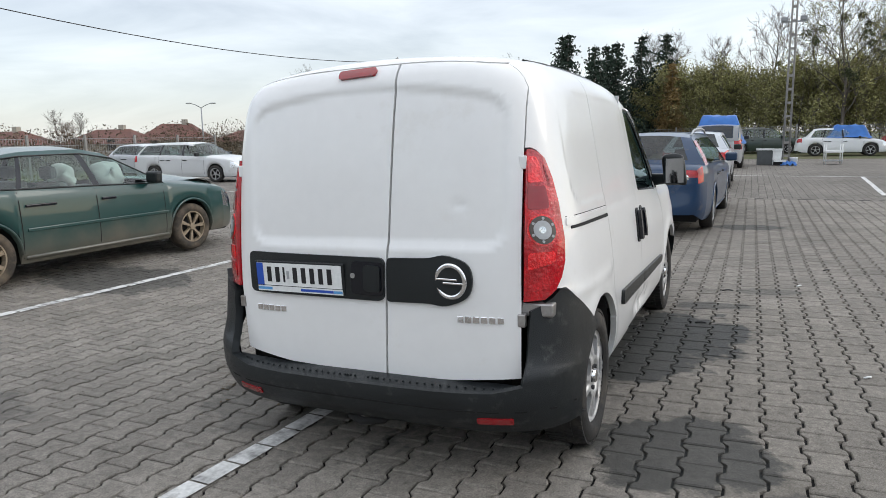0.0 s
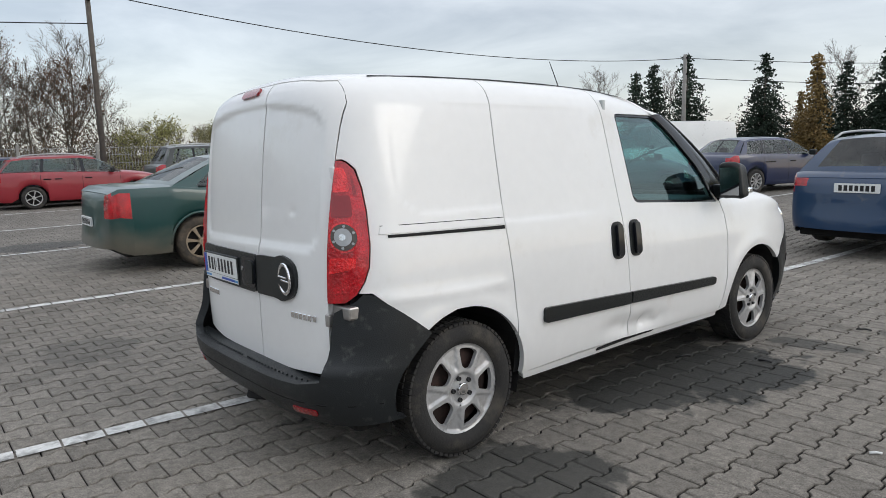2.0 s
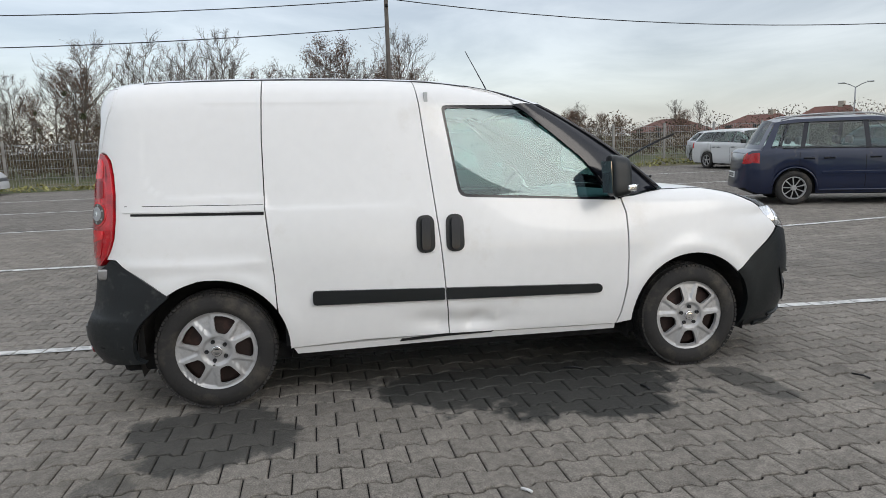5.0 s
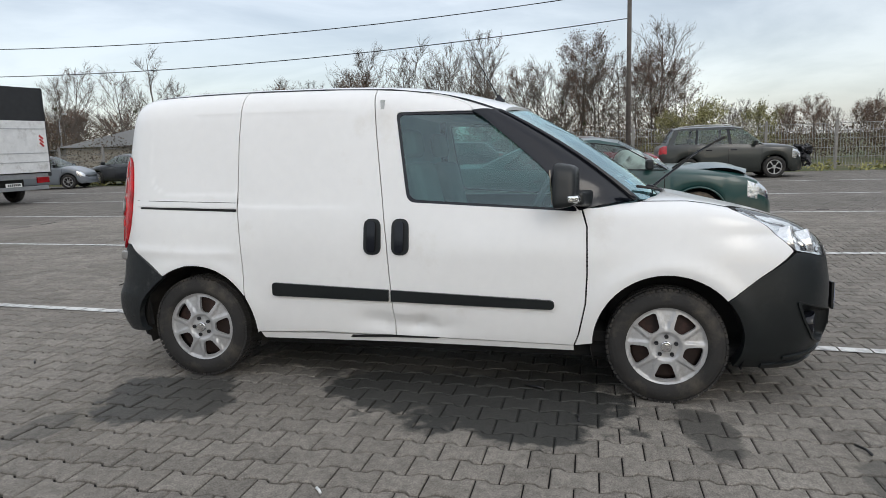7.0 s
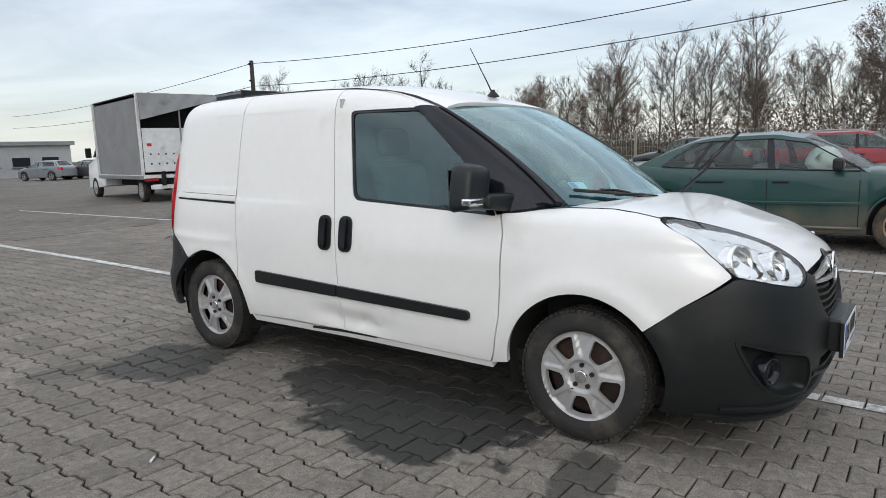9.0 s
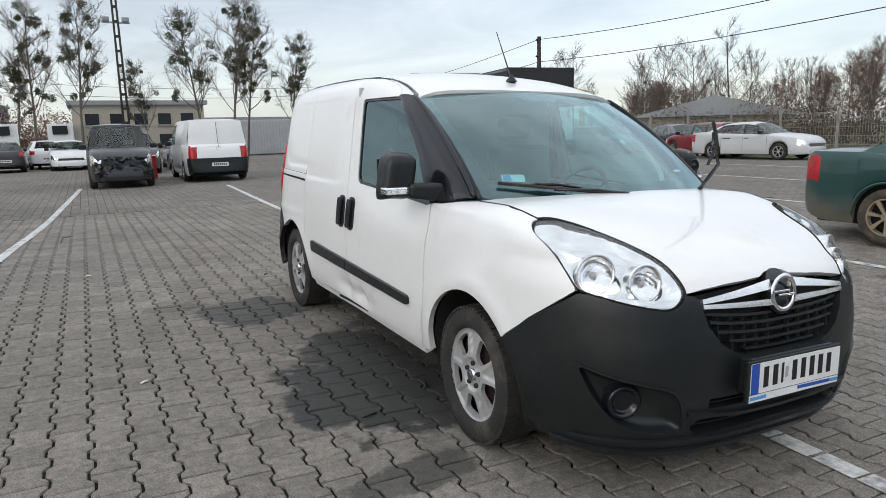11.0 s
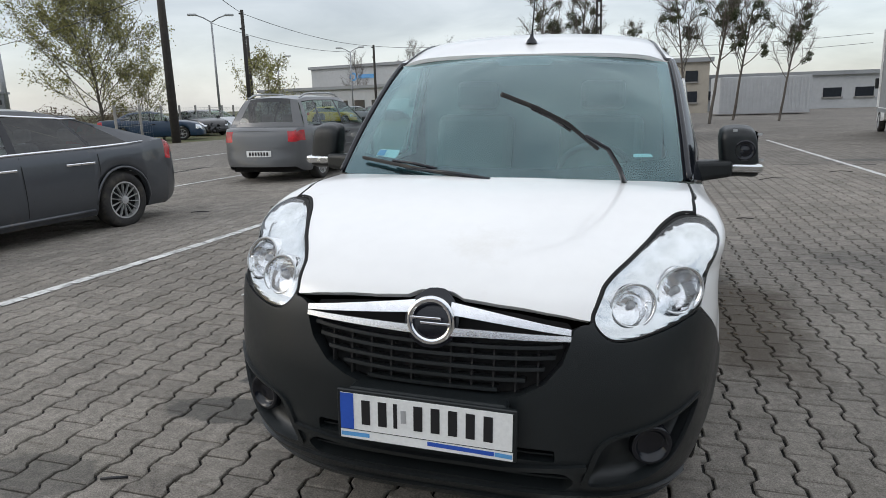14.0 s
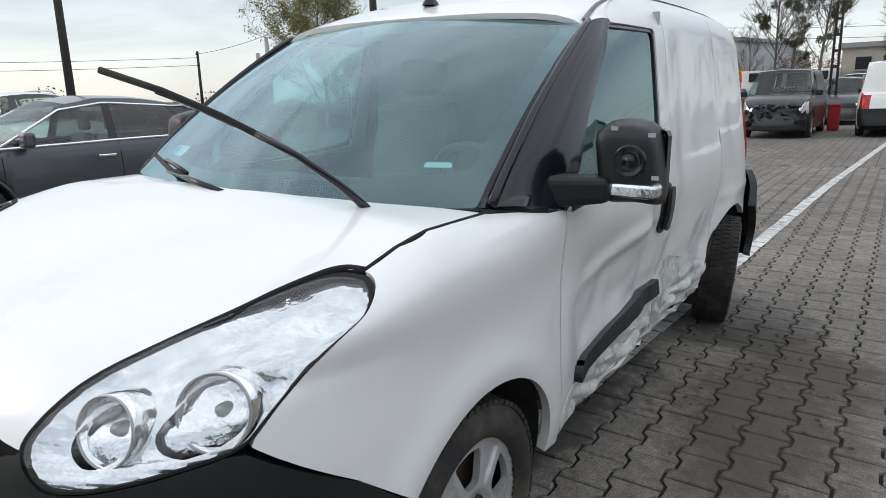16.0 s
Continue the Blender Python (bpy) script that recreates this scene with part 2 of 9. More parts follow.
def part(name, me, material, parent=None, label="", kind=""):
    """Links a mesh (or a bmesh) as ONE object under a thing or a part."""
    if isinstance(me, bmesh.types.BMesh):
        bm, me = me, bpy.data.meshes.new(name)
        bm.to_mesh(me)
        bm.free()
    if material is not None and not me.materials:
        me.materials.append(material)
    ob = new(name, me)
    if parent is not None:
        ob.parent = parent
    return tagged(ob, label, kind=kind)


def thing(name, label, category, m=None, group="", kind=""):
    ob = new(name)
    if m is not None:
        ob.matrix_world = m
    return tagged(ob, label, category, group, kind)


def box_bm(bm, x0, x1, y0, y1, z0, z1, bevel=0.0, seg=2):
    r = bmesh.ops.create_cube(bm, size=1.0)
    bmesh.ops.scale(bm, vec=(x1 - x0, y1 - y0, z1 - z0), verts=r["verts"])
    bmesh.ops.translate(bm, vec=((x0 + x1) / 2, (y0 + y1) / 2, (z0 + z1) / 2), verts=r["verts"])
    if bevel:
        es = list({e for v in r["verts"] for e in v.link_edges})
        bmesh.ops.bevel(bm, geom=es, offset=bevel, segments=seg, affect="EDGES", profile=0.5)
    return bm


def box(x0, x1, y0, y1, z0, z1, bevel=0.0, seg=2):
    return box_bm(bmesh.new(), x0, x1, y0, y1, z0, z1, bevel, seg)


def tube_pts(pts, r0, r1=None, n=6, caps=True):
    """Verts and faces of a tapered tube along points."""
    r1 = r0 if r1 is None else r1
    pts = [Vector(p) for p in pts]
    vs, fs = [], []
    k = len(pts)
    for i, p in enumerate(pts):
        d = (pts[min(i + 1, k - 1)] - pts[max(i - 1, 0)]).normalized()
        a = d.cross(Vector((0, 0, 1)))
        if a.length < 1e-3:
            a = Vector((1, 0, 0))
        a.normalize()
        b = d.cross(a)
        r = r0 + (r1 - r0) * i / max(k - 1, 1)
        for j in range(n):
            t = 2 * math.pi * j / n
            vs.append(p + a * (math.cos(t) * r) + b * (math.sin(t) * r))
    for i in range(k - 1):
        for j in range(n):
            fs.append((i * n + j, i * n + (j + 1) % n, (i + 1) * n + (j + 1) % n, (i + 1) * n + j))
    if caps:
        fs.append(tuple(range(n - 1, -1, -1)))
        fs.append(tuple((k - 1) * n + j for j in range(n)))
    return vs, fs


def tube(name, pts, r0, material, parent=None, r1=None, n=8, label=""):
    vs, fs = tube_pts(pts, r0, r1, n)
    return part(name, mesh_from(name, vs, fs, True), material, parent, label)


def lathe(profile, n=40, axis="x"):
    """Verts and faces of a profile of (along, radius) turned about an axis."""
    vs, fs = [], []
    for a, r in profile:
        for j in range(n):
            t = 2 * math.pi * j / n
            c, s = r * math.cos(t), r * math.sin(t)
            vs.append({"x": (a, c, s), "y": (c, a, s), "z": (c, s, a)}[axis])
    for i in range(len(profile) - 1):
        for j in range(n):
            fs.append((i * n + j, i * n + (j + 1) % n, (i + 1) * n + (j + 1) % n, (i + 1) * n + j))
    return vs, fs


def sstep(a, b, x):
    t = min(1.0, max(0.0, (x - a) / (b - a)))
    return t * t * (3 - 2 * t)


def interp(table, x):
    """Smooth reading of a table of (x, y) pairs."""
    if x <= table[0][0]:
        return table[0][1]
    for (x0, y0), (x1, y1) in zip(table, table[1:]):
        if x <= x1:
            t = (x - x0) / (x1 - x0)
            return y0 + (y1 - y0) * t
    return table[-1][1]


def spline(table):
    """A monotone cubic through a table of (x, y) pairs, as a function."""
    xs, ys = [p[0] for p in table], [p[1] for p in table]
    d = [(ys[i + 1] - ys[i]) / (xs[i + 1] - xs[i]) for i in range(len(xs) - 1)]
    m = [d[0]] + [0 if d[i - 1] * d[i] <= 0 else 2 * d[i - 1] * d[i] / (d[i - 1] + d[i]) for i in range(1, len(d))] + [d[-1]]

    def f(x):
        if x <= xs[0]:
            return ys[0] + m[0] * (x - xs[0]) * 0
        if x >= xs[-1]:
            return ys[-1]
        i = max(k for k in range(len(xs) - 1) if xs[k] <= x)
        h = xs[i + 1] - xs[i]
        t = (x - xs[i]) / h
        return (ys[i] * (2 * t ** 3 - 3 * t * t + 1) + m[i] * h * (t ** 3 - 2 * t * t + t)
                + ys[i + 1] * (3 * t * t - 2 * t ** 3) + m[i + 1] * h * (t ** 3 - t * t))
    return f


def rpoly(pts, r=0.03, n=4):
    """A closed polygon with rounded corners; a corner may carry its own radius as a third number."""
    out, k = [], len(pts)
    for i in range(k):
        p = Vector(pts[i][:2])
        rad = pts[i][2] if len(pts[i]) > 2 else r
        a, b = Vector(pts[i - 1][:2]), Vector(pts[(i + 1) % k][:2])
        da, db = (a - p), (b - p)
        ra, rb = min(rad, da.length * 0.45), min(rad, db.length * 0.45)
        if rad <= 0:
            out.append(tuple(p))
            continue
        s, e = p + da.normalized() * ra, p + db.normalized() * rb
        for j in range(n + 1):
            t = j / n
            out.append(tuple(s * (1 - t) ** 2 + p * 2 * t * (1 - t) + e * t * t))
    return out


def arc(cx, cy, r, a0, a1, n=14):
    return [(cx + r * math.cos(radians(a0 + (a1 - a0) * i / n)), cy + r * math.sin(radians(a0 + (a1 - a0) * i / n))) for i in range(n + 1)]


def patch(name, poly, fmap, material, parent=None, step=0.06, holes=(), flange=0.02, lift=0.0, centre=(0, 1.4, 0.8), label="", bulge=None):
    """A sheet cut to a polygon in (u, v) and laid on the surface fmap(u, v), with its rim folded in."""
    loops = [[Vector((p[0], p[1], 0)) for p in lp] for lp in (poly, *holes)]
    flat = [v for lp in loops for v in lp]
    tris = tessellate_polygon(loops)
    bm = bmesh.new()
    vs = [bm.verts.new(v) for v in flat]
    for t in tris:
        try:
            bm.faces.new([vs[i] for i in t])
        except ValueError:
            pass
    su, sv = step if isinstance(step, tuple) else (step, step)
    for ax, st in ((0, su), (1, sv)):
        lo, hi = min(v[ax] for v in flat), max(v[ax] for v in flat)
        k = math.floor(lo / st) + 1
        while k * st < hi - 1e-6:
            co, no = [0, 0, 0], [0, 0, 0]
            co[ax], no[ax] = k * st, 1
            bmesh.ops.bisect_plane(bm, geom=bm.verts[:] + bm.edges[:] + bm.faces[:], plane_co=co, plane_no=no, dist=1e-5)
            k += 1
    bmesh.ops.remove_doubles(bm, verts=bm.verts[:], dist=1e-5)
    bm.verts.index_update()
    e = 0.004
    pos, nor = [], []
    c = Vector(centre)
    for v in bm.verts:
        u, w = v.co.x, v.co.y
        p = Vector(fmap(u, w))
        du = Vector(fmap(u + e, w)) - Vector(fmap(u - e, w))
        dv = Vector(fmap(u, w + e)) - Vector(fmap(u, w - e))
        nn = du.cross(dv)
        nn = nn.normalized() if nn.length > 1e-12 else Vector((0, 0, 1))
        if nn.dot(p - c) < 0:
            nn = -nn
        pos.append(p + nn * (lift + (bulge(u, w) if bulge else 0.0)))
        nor.append(nn)
    verts, faces, loopn = list(pos), [], []
    for f in bm.faces:
        idx = [v.index for v in f.verts]
        a, b2, c2 = (pos[i] for i in idx[:3])
        gn = (b2 - a).cross(c2 - a)
        if gn.dot(nor[idx[0]]) < 0:
            idx.reverse()
        faces.append(tuple(idx))
        loopn += [nor[i] for i in idx]
    if flange:
        made = {}
        for ed in bm.edges:
            if len(ed.link_faces) == 1:
                i, j = ed.verts[0].index, ed.verts[1].index
                q = []
                for k in (i, j):
                    if k not in made:
                        made[k] = (len(verts), len(verts) + 1)
                        verts += [pos[k], pos[k] - nor[k] * flange]
                    q.append(made[k])
                faces.append((q[0][0], q[1][0], q[1][1], q[0][1]))
                fn = (verts[q[1][0]] - verts[q[0][0]]).cross(verts[q[1][1]] - verts[q[0][0]])
                fn = fn.normalized() if fn.length > 1e-12 else nor[i]
                loopn += [fn] * 4
    bm.free()
    me = mesh_from(name, verts, faces)
    me.polygons.foreach_set("use_smooth", [True] * len(me.polygons))
    if not bulge:
        me.normals_split_custom_set([tuple(v) for v in loopn])
    return part(name, me, material, parent, label)


def ground_z(x, y):
    """The paving dips a little where the van stands."""
    f = (1 - sstep(2.4, 6.5, abs(x + 0.2))) * (1 - sstep(3.4, 10.5, abs(y - 1.4)))
    return (0.026 * (x - 0.82) - 0.0113 * (y - 1.38)) * f


def grid_faces_early(rows, cols):
    return [(i * cols + j, i * cols + j + 1, (i + 1) * cols + j + 1, (i + 1) * cols + j) for i in range(rows - 1) for j in range(cols - 1)]


class Bag:
    """Faces gathered by part name, each part with its own verts."""

    def __init__(self):
        self.parts = {}

    def quad(self, name, *pts):
        vs, fs = self.parts.setdefault(name, ([], []))
        k = len(vs)
        vs.extend(pts)
        fs.append(tuple(range(k, k + len(pts))))

    def sheet(self, name, rows):
        vs, fs = self.parts.setdefault(name, ([], []))
        k, c = len(vs), len(rows[0])
        for r in rows:
            vs.extend(r)
        fs.extend(tuple(k + q for q in f) for f in grid_faces_early(len(rows), c))


def weld(name, vs, fs, smooth=True, angle=38):
    bm = bmesh.new()
    bv = [bm.verts.new(v) for v in vs]
    for f in fs:
        try:
            bm.faces.new([bv[i] for i in f])
        except ValueError:
            pass
    bmesh.ops.remove_doubles(bm, verts=bm.verts[:], dist=0.002)
    bmesh.ops.recalc_face_normals(bm, faces=bm.faces[:])
    me = bpy.data.meshes.new(name)
    bm.to_mesh(me)
    bm.free()
    if smooth:
        me.shade_smooth()
        me.set_sharp_from_angle(angle=radians(angle))
    return me


def clear(ob):
    """A pane that lets daylight in."""
    ob.visible_shadow = False
    return ob

# ---- ground: one sheet to the horizon, paving blocks near the van ----
PAVE = (-9.0, 9.6, -9.0, 13.0)
# Mostly oil and damp stains; the (0.0, 1.5) entry paints shade under the van.
STAINS_AND_SHADE = [  # centre x, y, half sizes, turn, darkness
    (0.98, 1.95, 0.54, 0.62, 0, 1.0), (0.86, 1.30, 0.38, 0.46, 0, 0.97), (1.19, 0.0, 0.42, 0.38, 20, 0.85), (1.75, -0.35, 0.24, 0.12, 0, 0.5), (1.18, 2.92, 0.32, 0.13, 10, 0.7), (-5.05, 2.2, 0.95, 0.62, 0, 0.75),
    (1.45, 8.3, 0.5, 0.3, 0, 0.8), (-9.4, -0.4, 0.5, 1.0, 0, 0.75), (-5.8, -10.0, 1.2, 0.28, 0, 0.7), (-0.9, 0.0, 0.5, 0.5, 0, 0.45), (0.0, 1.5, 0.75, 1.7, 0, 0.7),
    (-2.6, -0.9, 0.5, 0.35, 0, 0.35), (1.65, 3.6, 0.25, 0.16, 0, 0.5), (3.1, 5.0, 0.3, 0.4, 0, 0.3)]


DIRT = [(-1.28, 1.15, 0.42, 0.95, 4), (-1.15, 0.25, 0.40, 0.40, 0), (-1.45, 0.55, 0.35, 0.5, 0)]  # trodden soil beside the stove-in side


def paving_material(name, color, pattern=False, per=0.0, island=0.0):
    """Concrete paving: drift of tone, fine grit, oil and damp stains at their places, shade painted under the van;
    pattern adds far-off joints.
    """
    m = bpy.data.materials.new(name)
    m.use_nodes = True
    n, l = m.node_tree.nodes, m.node_tree.links
    b = n["Principled BSDF"]
    geo = n.new("ShaderNodeNewGeometry")
    pos = geo.outputs["Position"]

    def tex(scale, detail=5, rough=0.6):
        t = n.new("ShaderNodeTexNoise")
        t.inputs["Scale"].default_value, t.inputs["Detail"].default_value, t.inputs["Roughness"].default_value = scale, detail, rough
        l.new(pos, t.inputs["Vector"])
        return t.outputs["Fac"]

    def ranged(src, a, b2, c, d):
        r = n.new("ShaderNodeMapRange")
        for k, v in (("From Min", a), ("From Max", b2), ("To Min", c), ("To Max", d)):
            r.inputs[k].default_value = v
        l.new(src, r.inputs["Value"])
        return r.outputs[0]

    def math_node(op, a, b2):
        q = n.new("ShaderNodeMath")
        q.operation = op
        for i, v in enumerate((a, b2)):
            if isinstance(v, (int, float)):
                q.inputs[i].default_value = v
            else:
                l.new(v, q.inputs[i])
        return q.outputs[0]
    tone = math_node("MULTIPLY", ranged(tex(0.35, 6), 0.3, 0.7, 0.80, 1.20), ranged(tex(26, 3), 0.3, 0.7, 0.78, 1.22))
    tone = math_node("MULTIPLY", tone, ranged(tex(150, 3, 0.7), 0.3, 0.7, 0.52, 1.48))
    tone = math_node("MULTIPLY", tone, ranged(tex(2.6, 6, 0.7), 0.52, 0.72, 1.0, 0.72))
    if per:
        oi = n.new("ShaderNodeObjectInfo")
        tone = math_node("MULTIPLY", tone, ranged(oi.outputs["Random"], 0, 1, 1 - per, 1 + per))
    if island:
        tone = math_node("MULTIPLY", tone, ranged(geo.outputs["Random Per Island"], 0, 1, 1 - island, 1 + island))
    warp = ranged(tex(3.2, 6, 0.62), 0, 1, -0.75, 0.75)
    warp2 = ranged(tex(14, 4, 0.6), 0, 1, -0.25, 0.25)
    stain_shade = None
    for sx, sy, hx, hy, turn, dark in STAINS_AND_SHADE:
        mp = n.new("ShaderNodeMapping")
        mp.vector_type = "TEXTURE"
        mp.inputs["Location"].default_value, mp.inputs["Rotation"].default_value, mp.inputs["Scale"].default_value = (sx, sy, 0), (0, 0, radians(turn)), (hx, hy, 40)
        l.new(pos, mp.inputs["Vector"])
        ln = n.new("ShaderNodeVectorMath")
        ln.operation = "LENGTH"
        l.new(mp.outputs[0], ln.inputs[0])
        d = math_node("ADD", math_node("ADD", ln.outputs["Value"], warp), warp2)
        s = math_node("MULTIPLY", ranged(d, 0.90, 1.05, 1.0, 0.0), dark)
        stain_shade = s if stain_shade is None else math_node("MAXIMUM", stain_shade, s)
    vm = n.new("ShaderNodeVectorMath")
    vm.operation = "SCALE"
    vm.inputs[0].default_value = color
    l.new(tone, vm.inputs["Scale"])
    col = vm.outputs["Vector"]
    moss = n.new("ShaderNodeMixRGB")
    moss.inputs[2].default_value = (0.085, 0.078, 0.058, 1)
    l.new(ranged(tex(0.9, 7, 0.7), 0.55, 0.75, 0.0, 0.45), moss.inputs[0])
    l.new(col, moss.inputs[1])
    col = moss.outputs[0]
    if pattern:
        sep = n.new("ShaderNodeSeparateXYZ")
        l.new(pos, sep.inputs[0])
        cmb = n.new("ShaderNodeCombineXYZ")
        l.new(sep.outputs["Y"], cmb.inputs["X"])
        l.new(sep.outputs["X"], cmb.inputs["Y"])
        br = n.new("ShaderNodeTexBrick")
        br.inputs["Color1"].default_value, br.inputs["Color2"].default_value, br.inputs["Mortar"].default_value = (1, 1, 1, 1), (0.74, 0.74, 0.74, 1), (0.16, 0.155, 0.15, 1)
        br.inputs["Scale"].default_value, br.inputs["Brick Width"].default_value, br.inputs["Row Height"].default_value, br.inputs["Mortar Size"].default_value = 1.0, 0.2, 0.1635, 0.006
        br.inputs["Mortar Smooth"].default_value = 0.3
        l.new(cmb.outputs[0], br.inputs["Vector"])
        mm = n.new("ShaderNodeMixRGB")
        mm.blend_type = "MULTIPLY"
        mm.inputs[0].default_value = 1.0
        l.new(col, mm.inputs[1])
        l.new(br.outputs["Color"], mm.inputs[2])
        # the bed of dark sand under the laid blocks
        inside = None
        for axis, lo, hi in (("X", PAVE[0], PAVE[1]), ("Y", PAVE[2], PAVE[3])):
            a = math_node("MULTIPLY", math_node("GREATER_THAN", sep.outputs[axis], lo), math_node("LESS_THAN", sep.outputs[axis], hi))
            inside = a if inside is None else math_node("MULTIPLY", inside, a)
        bed = n.new("ShaderNodeMixRGB")
        bed.inputs[2].default_value = (0.007, 0.0065, 0.006, 1)
        l.new(inside, bed.inputs[0])
        l.new(mm.outputs[0], bed.inputs[1])
        # grass and bare earth past the yard's edge
        gr = n.new("ShaderNodeMixRGB")
        gr.inputs[1].default_value, gr.inputs[2].default_value = (0.055, 0.075, 0.022, 1), (0.12, 0.10, 0.055, 1)
        l.new(ranged(tex(0.5, 6, 0.7), 0.4, 0.62, 0, 1), gr.inputs[0])
        edge = math_node("ADD", sep.outputs["X"], ranged(tex(0.6, 4), 0, 1, -0.8, 0.8))
        out = math_node("LESS_THAN", edge, -22.3)
        out2 = math_node("GREATER_THAN", math_node("ADD", sep.outputs["X"], math_node("MULTIPLY", sep.outputs["Y"], -0.25)), 24.0)
        out3 = math_node("GREATER_THAN", sep.outputs["Y"], 36.0)
        fin = n.new("ShaderNodeMixRGB")
        l.new(math_node("MAXIMUM", math_node("MAXIMUM", out, out2), out3), fin.inputs[0])
        l.new(bed.outputs[0], fin.inputs[1])
        l.new(gr.outputs[0], fin.inputs[2])
        col = fin.outputs[0]
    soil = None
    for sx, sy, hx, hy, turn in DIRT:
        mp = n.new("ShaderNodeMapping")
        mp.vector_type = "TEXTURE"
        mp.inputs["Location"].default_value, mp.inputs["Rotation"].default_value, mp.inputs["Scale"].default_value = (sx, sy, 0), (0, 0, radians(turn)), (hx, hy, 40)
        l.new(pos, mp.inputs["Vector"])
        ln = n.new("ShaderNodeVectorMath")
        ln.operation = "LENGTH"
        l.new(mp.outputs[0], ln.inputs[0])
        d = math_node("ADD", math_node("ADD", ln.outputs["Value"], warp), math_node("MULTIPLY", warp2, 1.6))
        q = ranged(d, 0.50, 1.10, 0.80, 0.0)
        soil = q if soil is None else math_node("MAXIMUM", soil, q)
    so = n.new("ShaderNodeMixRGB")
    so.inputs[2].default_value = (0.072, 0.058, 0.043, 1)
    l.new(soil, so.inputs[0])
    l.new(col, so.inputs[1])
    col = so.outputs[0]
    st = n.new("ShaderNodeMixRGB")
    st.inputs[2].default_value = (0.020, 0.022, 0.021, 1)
    l.new(math_node("MULTIPLY", stain_shade, 0.88), st.inputs[0])
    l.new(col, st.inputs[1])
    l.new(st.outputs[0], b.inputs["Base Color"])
    l.new(math_node("SUBTRACT", ranged(tex(40, 3), 0, 1, 0.80, 0.98), math_node("MULTIPLY", stain_shade, 0.28)), b.inputs["Roughness"])
    b.inputs["Specular IOR Level"].default_value = 0.35
    bp = n.new("ShaderNodeBump")
    bp.inputs["Strength"].default_value, bp.inputs["Distance"].default_value = 0.85, 0.005
    l.new(math_node("ADD", tex(230, 2), math_node("MULTIPLY", tex(45, 3), 0.8)), bp.inputs["Height"])
    l.new(bp.outputs[0], b.inputs["Normal"])
    return m


PAVER = (0.212, 0.193, 0.168)
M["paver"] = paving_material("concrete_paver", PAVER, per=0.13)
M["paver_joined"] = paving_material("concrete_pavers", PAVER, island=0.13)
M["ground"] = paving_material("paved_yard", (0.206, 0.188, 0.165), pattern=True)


def axis_marks(lo, hi, step, far):
    a = [lo + i * step for i in range(int((hi - lo) / step) + 1)]
    return [-f for f in far[::-1]] + a + list(far)


gx = axis_marks(-12, 12, 0.5, (16, 24, 40, 70, 120, 220, 450, 900))
gy = axis_marks(-12, 14.0, 0.5, (20, 30, 45, 70, 120, 220, 450, 900))
gv = [(x, y, ground_z(x, y) - (0.014 if PAVE[0] < x < PAVE[1] and PAVE[2] < y < PAVE[3] else 0.0)) for x in gx for y in gy]
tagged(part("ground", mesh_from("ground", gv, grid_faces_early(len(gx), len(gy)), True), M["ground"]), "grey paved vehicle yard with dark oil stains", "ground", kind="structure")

# interlocking blocks
PITCH, LONG, AMP = 0.1635, 0.2, 0.0125
HALF, WIDE = LONG / 2 - 0.0034, PITCH / 2 - 0.0060
edge = [(-HALF, AMP), (-0.064, AMP), (-0.038, -AMP), (0.038, -AMP), (0.064, AMP), (HALF, AMP)]
outline = [(WIDE + a, y) for y, a in edge] + [(-WIDE - a, y) for y, a in edge[::-1]]


def block_verts(bevel=0.0065, deep=0.03):
    vs = []
    for k, z in ((1 - bevel / 0.09, 0.0), (1.0, -bevel * 0.8), (1.0, -deep)):
        vs += [(x * k, y * k, z) for x, y in outline]
    return vs


m12 = len(outline)
BLOCK_F = [tuple(range(m12))] + [(r * m12 + i, (r + 1) * m12 + i, (r + 1) * m12 + (i + 1) % m12, r * m12 + (i + 1) % m12) for r in range(2) for i in range(m12)]
BLOCK_V = np.array(block_verts())


def block_spots():
    rng = random.Random(5)
    for i in range(int(PAVE[0] / PITCH), int(PAVE[1] / PITCH)):
        x = i * PITCH
        for j in range(int(PAVE[2] / LONG), int(PAVE[3] / LONG)):
            y = j * LONG + (LONG / 2 if i % 2 else 0)
            yield x, y, rng.uniform(-0.0022, 0.0022), rng.uniform(-0.007, 0.007), rng.uniform(-0.007, 0.007), rng.uniform(-0.006, 0.006)

